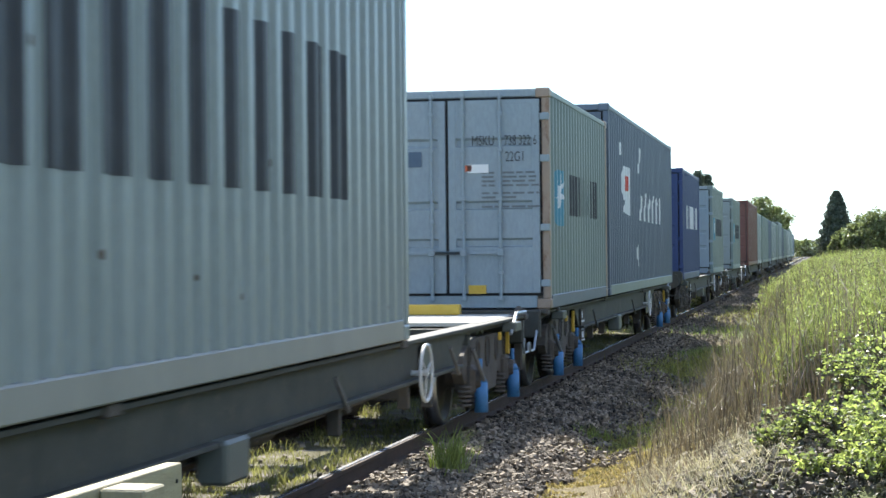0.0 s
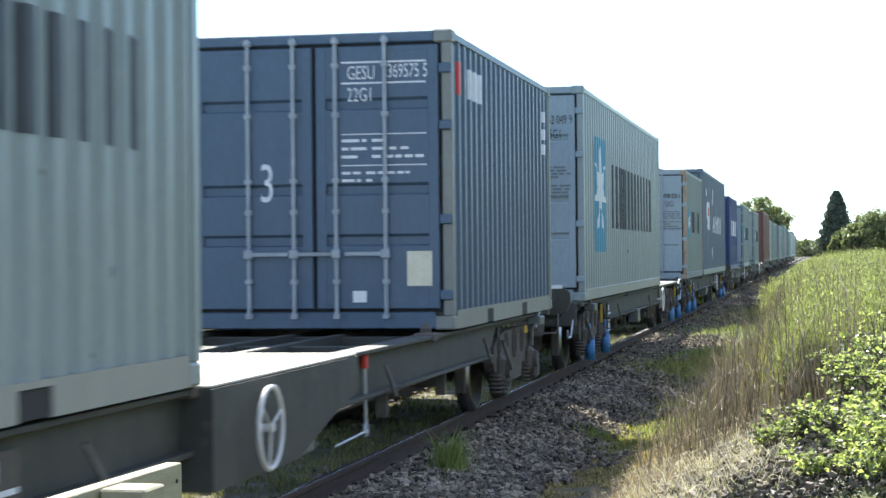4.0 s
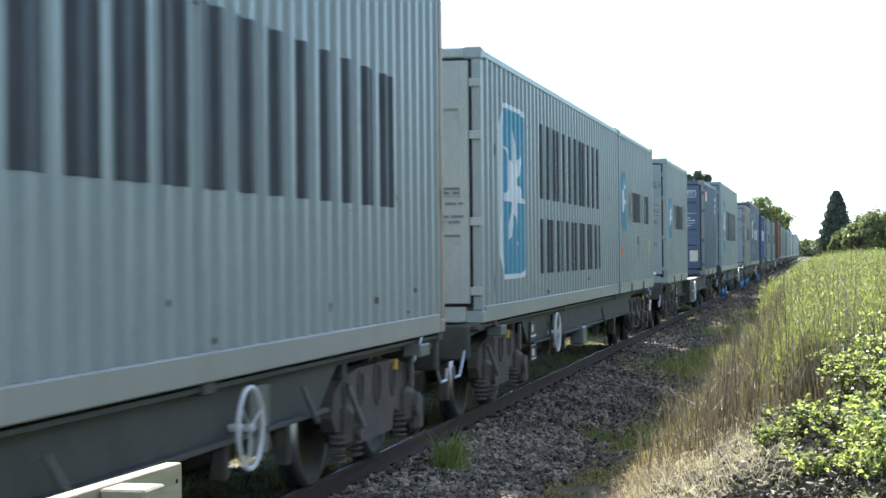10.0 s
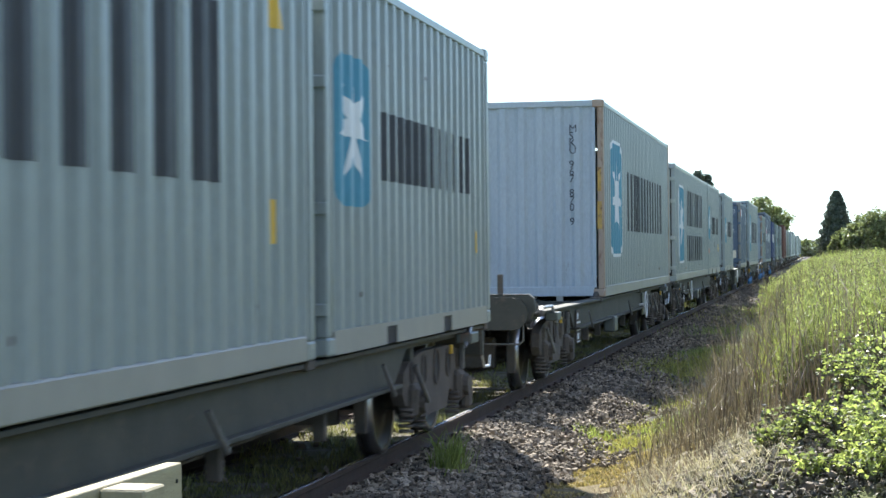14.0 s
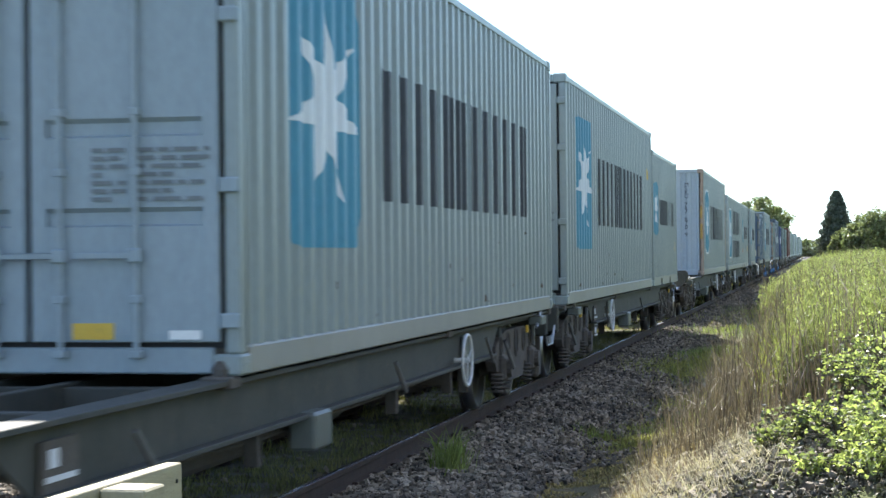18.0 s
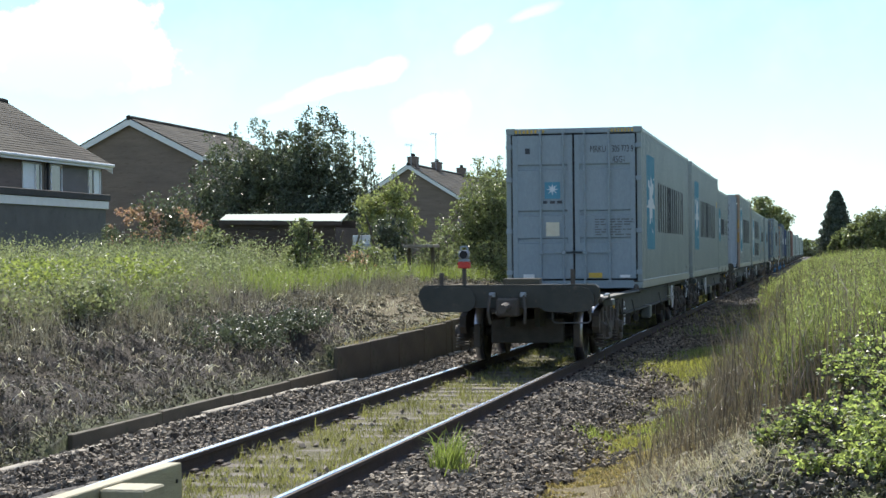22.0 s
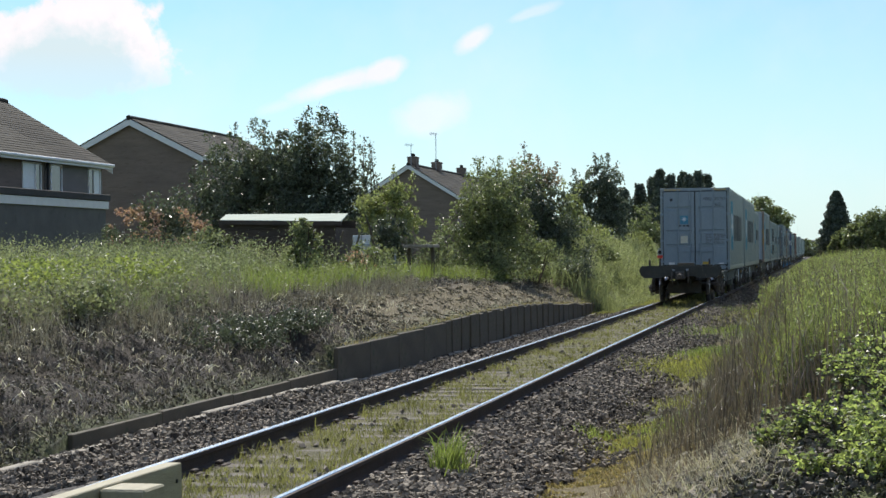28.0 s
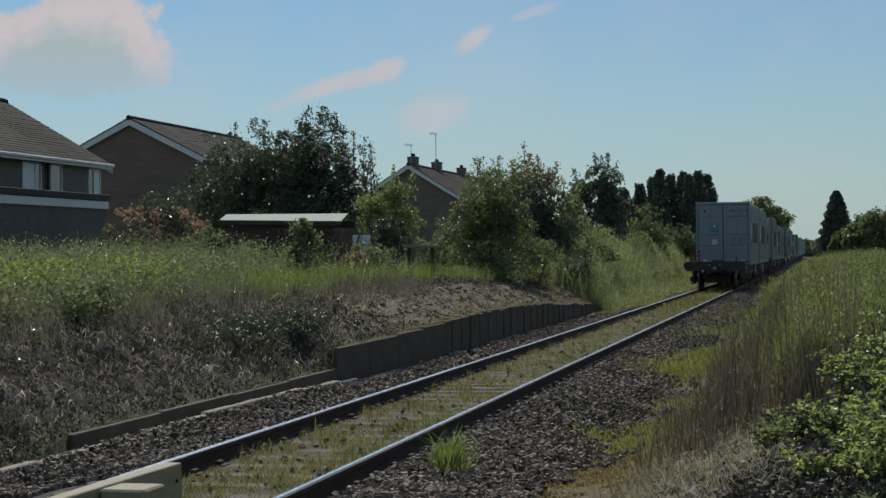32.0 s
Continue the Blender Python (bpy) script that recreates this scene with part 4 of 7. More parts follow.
def data_bars(ob, x0, x1, zs, mat, w=0.011):
    """Small unreadable data lines on a door, as plain bars broken into words in two columns."""
    s, words, mid = Shape(), random.Random(len(zs) * 7 + int(x0 * 100)), x0 + (x1 - x0) * 0.36
    for z in zs:
        for a, b in ((x0, mid - 0.05), (mid, x1)):
            while a < b - 0.03:
                c = min(b, a + words.uniform(0.05, 0.17))
                s.box(a, c, -0.028, -0.024, z - w, z + w)
                a = c + words.uniform(0.015, 0.04)
                if words.random() < 0.12:
                    break
    tagged(part("data_panel", s, mat, ob, "small printed data lines"), kind="stuff")


def sticker(ob, x0, x1, z0, z1, mat, name="sticker", label=""):
    part(name, Shape().box(x0, x1, -0.029, -0.025, z0, z1), mat, ob, label)


def stuff_part(*a):
    return tagged(part(*a), kind="stuff")


CARGO = []
star_label, bar_label = "light blue panel", "row of dark block shapes"


def star_line(ob, L, panel, letters, n=6, two=None, edge=False):
    """The light blue panel with a pale star, and the dark blocks beside it."""
    y0, y1, z0, z1 = panel
    if edge:
        paintwork(ob, "panel_border", [rounded(y0 - 0.06, y1 + 0.06, z0 - 0.05, z1 + 0.05, 0.24)], L, LOGO_WHITE, "pale border", 0.002)
    paintwork(ob, "logo_panel", [rounded(y0, y1, z0, z1, 0.22 if L > 8 else 0.1)], L, LOGO_BLUE, star_label, 0.004)
    cy, cz = (y0 + y1) / 2, (z0 + z1) / 2 + 0.05
    paintwork(ob, "logo_star", star(cy, cz, (y1 - y0) * 0.48, (z1 - z0) * 0.40), L, LOGO_WHITE, "pale seven-pointed star", 0.007)
    block_row(ob, letters, n, L, INK)
    if two:
        block_row(ob, two, 7, L, INK)


def block_row(ob, area, n, L, mat):
    y0, y1, z0, z1 = area
    for k in range(n):
        for bar in bars(y0 + (y1 - y0) * k / n, y0 + (y1 - y0) * (k + 1) / n, z0, z1):
            paintwork(ob, "painted_bar", [bar], L, mat, "", 0.004)


L40, L20 = 12.192, 6.058
grey = "light grey corrugated container with blue panel and dark painted bars"
c = container("grey high container with closed blue-grey doors, last on train", 0.0, "40h", P_GREY, door_mat=P_DOOR, rail_mat=P_CREAM,
              code=(("MRKU", 0.30, 2.44, 0.17), ("305 773 9", 0.69, 2.44, 0.17), ("45G1", 0.70, 2.25, 0.17)))
star_line(c, L40, (1.05, 2.85, 0.70, 2.45), (3.40, 10.5, 1.04, 2.0))
sticker(c, -0.52, -0.24, 1.62, 1.92, LOGO_BLUE, "door_logo", "small blue square with a star")
s = Shape()
for tri in star(-0.38, 1.79, 0.11, 0.11, 8):
    s.poly([(x, -0.031, z) for x, z in tri], [(0, 1, 2)])
part("door_star", s, LOGO_WHITE, c)
data_bars(c, -0.55, -0.2, (1.56,), INK, 0.025)
sticker(c, -0.50, -0.26, 0.95, 1.20, PAPER)
sticker(c, 0.26, 0.50, 0.20, 0.29, YELLOW)
sticker(c, -0.92, -0.72, 0.19, 0.27, WHITE_PAINT)
sticker(c, 0.82, 1.0, 0.20, 0.25, WHITE_PAINT)
sticker(c, -0.87, -0.78, 2.43, 2.53, INK)
data_bars(c, 0.38, 1.06, (1.24, 1.195, 1.15, 1.105, 1.06, 1.015, 0.97), FADED, 0.012)
s = Shape()
for k in range(8):
    s.box(-1.05 + 0.07 * k, -1.015 + 0.07 * k, -0.006, -0.001, 2.80, 2.86).box(0.62 + 0.06 * k, 0.65 + 0.06 * k, -0.006, -0.001, 2.80, 2.86)
stuff_part("hazard_stripes", s, YELLOW, c, "yellow height warning stripes")
d = container("light grey high container with blue panel and dark painted bars", 13.55, "40h", P_GREY, door_mat=P_GREY, rail_mat=P_CREAM, code=(("700 2", 0.62, 2.45, 0.15),))
star_line(d, L40, (1.05, 2.85, 0.70, 2.45), (3.40, 10.5, 1.04, 2.0))
data_bars(d, 0.38, 1.06, (1.24, 1.195, 1.15, 1.105, 1.06, 1.015), FADED, 0.012)
paintwork(d, "warning_triangle", [[(11.25, 1.98), (11.55, 1.98), (11.4, 2.22)]], L40, YELLOW, "yellow warning triangle")
paintwork(d, "sticker", [rect(11.3, 11.42, 0.72, 0.98)], L40, YELLOW, "yellow upright sticker")
n = container("short light grey container with blue panel, forklift pockets", 26.05, "20", P_GREY, rail_mat=P_CREAM, pockets=True)
star_line(n, L20, (0.34, 1.22, 0.98, 2.0), (1.54, 5.15, 1.19, 1.69))
e = container("grey high container with pale ribbed end wall, rusty corner post", 41.9, "40h", P_GREY, rear="wall", door_mat=P_WHITE, rail_mat=P_CREAM, post_mat=P_RUSTY)
star_line(e, L40, (1.16, 2.62, 0.63, 2.33), (3.52, 10.5, 1.0, 1.97), edge=True)
for k, ch in enumerate("MSKU 967 870 9"):
    if ch != " ":
        o = part("marking", lettering(ch, 0.16, INK), None, e, "code painted downwards")
        o.matrix_basis = pose(0.71, 0.008, 2.42 - 0.105 * k) @ pose(0, 0, 0, 90)
part("yellow_strip", Shape().box(HW - 0.095, HW - 0.03, -0.006, -0.002, 1.0, 1.40).box(HW - 0.09, HW - 0.035, -0.006, -0.002, 1.55, 1.9), AMBER, e, "worn yellow strip on the corner post")
part("shoe", Shape().box(-0.68, -0.58, 0.0, 0.06, -0.09, 0.02, 0.01).box(0.5, 0.6, 0.0, 0.06, -0.09, 0.02, 0.01), P_CREAM, e)
sl_c = container("pale grey container with framed blue panel, two rows of bars", 55.9, "40", P_GREY, door_mat=P_PALE, rail_mat=P_CREAM, code=(("22G1", 0.62, 2.2, 0.15),))
star_line(sl_c, L40, (1.24, 2.74, 0.44, 2.12), (3.75, 9.75, 1.27, 2.12), two=(3.85, 9.9, 0.42, 1.04), edge=True)
data_bars(sl_c, 0.38, 1.05, (1.22, 1.17, 1.12, 1.07, 1.0, 0.95), FADED, 0.012)
dt = container("short grey container with blue panel and a small orange mark", 68.35, "20", P_GREY, rail_mat=P_CREAM, pockets=True)
star_line(dt, L20, (0.36, 1.06, 1.0, 1.95), (1.48, 5.2, 1.16, 1.66))
paintwork(dt, "orange_mark", [rounded(0.36, 0.50, 0.60, 0.74, 0.05)], L20, ORANGE, "small orange mark")
paintwork(dt, "smudge", [rounded(3.12, 3.36, 0.5, 0.78, 0.1), [(3.05, 0.78), (3.3, 0.78), (3.22, 0.92), (3.1, 0.92)]], L20, SMUDGE, "dark smudge")
paintwork(dt, "sticker", [rect(5.30, 5.42, 0.65, 0.87)], L20, YELLOW, "yellow upright sticker")
paintwork(n, "sticker", [rect(5.32, 5.42, 0.66, 0.86)], L20, YELLOW, "yellow upright sticker")
paintwork(sl_c, "rust_stain", [rounded(2.95, 3.05, 0.24, 0.29, 0.02), rounded(3.2, 3.3, 0.22, 0.30, 0.03), rounded(3.42, 3.5, 0.24, 0.31, 0.03)], L40, P_RUSTY, "brown rust stain")
for k, (yy, zz) in enumerate(((0.7, 0.3), (0.8, 1.6), (10.9, 1.4))):
    paintwork(sl_c, "dent_mark", [rounded(yy, yy + 0.12, zz, zz + 0.14, 0.04)], L40, SMUDGE)
m8 = container("short grey container, doors marked with dark code", 77.8, "20", P_GREY, door_mat=P_GREY, rail_mat=P_CREAM, pockets=True,
               code=(("MSKU", 0.30, 1.98, 0.17), ("832 275 3", 0.69, 1.98, 0.17), ("22G1", 0.70, 1.79, 0.17)))
star_line(m8, L20, (0.57, 1.45, 0.94, 1.78), (1.76, 5.35, 1.15, 1.67))
data_bars(m8, 0.30, 1.05, (1.62, 1.57, 1.52, 1.47, 1.40, 1.35, 1.30), FADED, 0.012)
sticker(m8, 0.75, 0.98, 0.17, 0.24, WHITE_PAINT)
sticker(m8, -0.1, 0.1, 0.16, 0.22, YELLOW)
b2 = container("short navy blue container with white data panels on its doors", 90.6, "20", P_NAVY, rail_mat=P_DUSTY, post_mat=P_DUSTY, pockets=True, code_mat=INK_WHITE,
               rod_mat=ROD_GREY, code=(("GESU", 0.30, 2.17, 0.17), ("369575 5", 0.66, 2.18, 0.17), ("22G1", 0.30, 1.98, 0.17), ("3", -0.50, 1.12, 0.48)))
data_bars(b2, 0.25, 1.0, (1.64, 1.57, 1.50), INK_WHITE, 0.013)
data_bars(b2, 0.25, 0.85, (1.36, 1.295), INK_WHITE, 0.012)
stuff_part("rule_lines", Shape().box(0.25, 1.0, -0.028, -0.024, 2.31, 2.325).box(0.25, 1.0, -0.028, -0.024, 2.13, 2.145).box(0.25, 1.0, -0.028, -0.024, 1.69, 1.70).box(0.25, 1.0, -0.028, -0.024, 1.42, 1.43), INK_WHITE, b2)
sticker(b2, 0.82, 1.04, 0.38, 0.68, PAPER, "label", "cream paper label")
sticker(b2, 0.34, 0.46, 0.24, 0.34, WHITE_PAINT)
block_row(b2, (0.75, 1.55, 2.05, 2.32), 3, L20, INK_WHITE)
paintwork(b2, "red_mark", [[(0.35, 2.05), (0.62, 2.05), (0.55, 2.34), (0.35, 2.34)]], L20, RED_PAINT, "red mark", 0.004)
paintwork(b2, "small_marks", [rect(5.45, 5.8, z, z + 0.12) for z in (2.15, 1.95, 1.78)], L20, INK_WHITE, "white marks", 0.004)
m3 = container("high grey container with blue panel, closed blue-grey doors", 99.85, "40h", P_GREY, door_mat=P_DOOR, rail_mat=P_CREAM,
               code=(("MRKU", 0.30, 2.38, 0.17), ("362 049 9", 0.69, 2.38, 0.17), ("45G1", 0.70, 2.19, 0.17)))
star_line(m3, L40, (1.22, 2.85, 0.66, 2.30), (3.52, 10.5, 1.02, 1.99))
data_bars(m3, 0.38, 1.05, (1.80, 1.755, 1.71, 1.665, 1.55, 1.505, 1.46, 1.415), FADED, 0.012)
sticker(m3, 0.68, 0.92, 0.14, 0.22, WHITE_PAINT)
sticker(m3, -0.2, 0.1, 0.12, 0.22, YELLOW)
m7 = container("short weathered grey container with streaked sides and marked doors", 119.8, "20", P_GREEN, door_mat=P_DOOR, post_mat=P_RUSTY, rail_mat=P_SLATE,
               code=(("MSKU", 0.30, 1.92, 0.17), ("738 322 6", 0.69, 1.92, 0.17), ("22G1", 0.70, 1.73, 0.17)))
star_line(m7, L20, (0.60, 1.40, 0.98, 1.66), (1.90, 4.9, 1.12, 1.64), n=5)
data_bars(m7, 0.42, 1.1, (1.60, 1.55, 1.50, 1.45, 1.36, 1.31, 1.2), FADED, 0.012)
sticker(m7, 0.25, 0.50, 1.60, 1.70, WHITE_PAINT)
sticker(m7, 0.22, 0.30, 1.62, 1.69, ORANGE)
sticker(m7, 0.25, 0.46, 0.18, 0.28, YELLOW)
sticker(m7, -0.46, -0.3, 1.68, 1.86, P_NAVY)
tl = container("high slate-blue container with patchy white shapes on its side", 126.2, "40h", P_SLATE, rail_mat=P_GREEN)
for patch in [rounded(2.0, 3.4, 1.5, 2.05, 0.2), [(2.2, 1.3), (3.3, 1.25), (3.2, 1.5), (2.4, 1.5)], rounded(1.6, 1.9, 2.2, 2.4, 0.08), [(4.7, 2.05), (5.0, 2.5), (5.2, 2.45), (4.95, 2.0)], [(4.3, 0.62), (4.8, 0.4), (4.75, 0.85)]] + [
        [(5.0 + 0.8 * k, 1.22), (5.25 + 0.8 * k, 1.18), (5.5 + 0.8 * k, 1.6 + 0.12 * (k % 2)), (5.2 + 0.8 * k, 1.7)] for k in range(6)]:
    paintwork(tl, "white_patch", [patch], L40, LOGO_WHITE)
paintwork(tl, "red_patch", [rounded(2.45, 2.95, 1.65, 1.9, 0.1)], L40, RED_PAINT, "small red shape", 0.007)
for ob, L in ((c, L40), (d, L40), (e, L40), (sl_c, L40), (m3, L40), (n, L20), (dt, L20), (m8, L20)):
    specks = []
    for k in range(26 if L > 8 else 14):
        yy, zz, r = rng.uniform(0.4, L - 0.5), 0.2 + 1.9 * rng.uniform(0, 1) ** 2.2, rng.uniform(0.008, 0.022)
        specks.append(rounded(yy - r, yy + r, zz - r * rng.uniform(1.0, 2.2), zz + r, r))
    tagged(paintwork(ob, "rust_specks", specks, L, P_RUST, "scattered small rust specks", 0.003), kind="stuff")
bl = container("short deep blue container with pale painted bars", 141.8, "20", P_BLUE, door_mat=P_BLUE)
block_row(bl, (1.4, 5.2, 1.2, 1.75), 6, L20, INK_WHITE)
mA = container("short grey steel container behind a blue one", 154.2, "20", P_GREEN, door_mat=P_DOOR)
star_line(mA, L20, (0.60, 1.40, 0.98, 1.66), (1.90, 5.2, 1.12, 1.64))
mB = container("short weathered grey-green steel container", 167.6, "20", P_GREEN, door_mat=P_GREY)
star_line(mB, L20, (0.60, 1.40, 0.98, 1.66), (1.90, 5.2, 1.12, 1.64))
container("high red-brown corrugated steel container", 182.7, "40h", P_RED, detail=False)
for s0, size, mat in ((195.3, "20", P_GREY), (203.5, "40", P_GREEN), (216.0, "20", P_SLATE), (224.5, "40", P_GREY), (238.0, "20", P_GREEN), (246.5, "40h", P_GREY), (260, "20", P_SLATE),
                      (267.5, "40", P_GREEN), (281.5, "20", P_GREY), (289.5, "40", P_GREY), (303.0, "40h", P_GREEN), (316.5, "20", P_GREY), (324.0, "40", P_SLATE)):
    container("grey-green weathered container far along the train", s0, size, mat, detail=False)

# ---- train: wagons ----
WAGONS = [(-6.2, 12.35), (13.45, 32.2), (35.65, 54.2), (55.8, 74.5), (77.7, 96.75), (99.75, 118.3), (119.7, 138.5), (141.7, 160.3), (161.7, 180.3), (182.6, 201.4), (203.4, 222.1), (224.4, 244.1), (246.4, 266.1), (267.4, 287.6), (289.4, 322.6)]
RW = 0.42
wheel_mesh = Shape().lathe((0, 0, 0), [(-0.07, 0.0), (-0.09, 0.09), (-0.06, 0.12), (-0.02, 0.33), (-0.065, 0.36), (-0.065, RW), (0.045, RW - 0.006), (0.065, RW + 0.028), (0.075, RW + 0.024), (0.075, 0.36), (0.02, 0.33), (0.05, 0.12), (0.06, 0.0)], "x", 36).mesh("wheel_disc", WHEEL, True)
tread_mesh = Shape().lathe((0, 0, 0), [(-0.068, RW - 0.035), (-0.068, RW + 0.001), (0.044, RW - 0.004), (0.044, RW - 0.02)], "x", 40).mesh("tread", TYRE, True)
mark_mesh = Shape().box(-0.078, -0.07, -0.03, 0.03, 0.16, 0.3, 0.004).rod((-0.1, 0, 0), (-0.07, 0, 0), 0.06, 0.06, 6).mesh("hub_bolts", GRIME)
axle_mesh = Shape().rod((-0.98, 0, 0), (0.98, 0, 0), 0.075, 0.075, 14).mesh("axle", GRIME, True)
WHEELSETS = []


def bogie(parent, y, blue=False, detail=True):
    b = part("bogie", Shape().box(-0.95, 0.95, -0.22, 0.22, 0.42, 0.66, 0.03).box(-0.3, 0.3, -0.3, 0.3, 0.6, 0.78, 0.02), GRIME, parent, "grimy two-axle bogie")
    b.matrix_basis = pose(0, y, 0)
    for sx in (-1, 1):
        o = Shape()
        line = [(-1.32, 0.50), (-1.26, 0.66), (-1.05, 0.74), (-0.6, 0.80), (0.6, 0.80), (1.05, 0.74), (1.26, 0.66), (1.32, 0.50), (1.22, 0.40), (0.74, 0.38), (0.6, 0.42), (0.5, 0.26), (-0.5, 0.26), (-0.6, 0.42), (-0.74, 0.38), (-1.22, 0.40)]
        o.prism(line, "x", sx * 0.96, sx * 1.06)
        for ya in (-0.95, 0.95):
            o.box(sx * 0.94, sx * 1.13, ya - 0.15, ya + 0.15, 0.28, 0.56, 0.04)
            o.rod((sx * 1.10, ya, RW), (sx * 1.18, ya, RW), 0.10, 0.09, 12)
        part("side_frame", o, GRIME, b)
        if detail:
            for ya, hr in ((-0.52, 0.12), (0.0, 0.15), (0.52, 0.12), (0.98, 0.09), (-0.98, 0.09)):
                oval = [(ya + 0.7 * hr * math.cos(k * math.pi / 8), 0.65 + hr * math.sin(k * math.pi / 8)) for k in range(16)]
                # Black oval on the solid frame: the hole's shade drawn as colour.
                part("hole_shade_oval", Shape().prism(oval, "x", sx * 1.045, sx * 1.063), SEAL_AND_SHADE, b, "black oval drawn for the frame hole's shade")
                part("hole_rim", Shape().pipe([(sx * 1.066, u * 1.0, v) for u, v in oval + oval[:1]], 0.012, 5), GRIME, b)
            part("end_spring_box", Shape().box(sx * 1.06, sx * 1.16, 1.0, 1.22, 0.2, 0.5, 0.03), GRIME, b)
            for ya in (-0.72, -1.2, 0.72, 1.2):
                s2 = Shape()
                for k in range(5):
                    s2.ring((sx * 1.06, ya, 0.2 + 0.042 * k), 0.055, 0.012, "z", 14, 5)
                tagged(part("end_spring", s2, GRIME, b), kind="stuff")
            for ya in (-1.45, 1.45):
                part("brake_block", Shape().box(sx * 0.7, sx * 0.8, ya - 0.04, ya + 0.04, 0.2, 0.55, 0.01), GRIME, b)
            if blue and sx > 0:
                for ya in (-0.95, 0.95):
                    part("damper", Shape().rod((1.17, ya, 0.12), (1.17, ya, 0.40), 0.066, 0.062, 14).rod((1.17, ya, 0.40), (1.17, ya, 0.46), 0.062, 0.03, 14).rod((1.16, ya, 0.44), (1.16, ya, 0.62), 0.022, 0.022, 8), BLUE_TAG, b, "bright blue damper", True)
            if sx > 0:
                part("hanger", Shape().box(1.08, 1.12, 1.0, 1.04, 0.56, 0.84, 0.006), HOOP if not blue else YELLOW, b)
                part("brake_lever", Shape().rod((1.14, -1.2, 0.72), (1.20, -0.98, 0.42), 0.02, 0.02, 8), HOOP, b)
    for ya in (-1.36, 1.36):
        part("brake_beam", Shape().box(-0.55, 0.55, ya - 0.06, ya + 0.06, 0.26, 0.62, 0.02), GRIME, b)
    for ya in (-0.95, 0.95):
        ws = part("wheelset", axle_mesh, None, parent)
        for sx in (-1, 1):
            w = part("wheel", wheel_mesh, None, ws)
            w.matrix_basis = pose(sx * 0.7525, 0, 0, 0, 0, 180 if sx > 0 else 0)
        WHEELSETS.append((ws, y + ya))
        # tyre and hub marks belong to the wheel discs
        tm = part("tread", tread_mesh, None, ws, "polished wheel treads")
        tm.matrix_basis = pose(-0.7525, 0, 0)
        tm = part("tread", tread_mesh, None, ws, "polished wheel treads")
        tm.matrix_basis = pose(0.7525, 0, 0, 0, 0, 180)
    return b


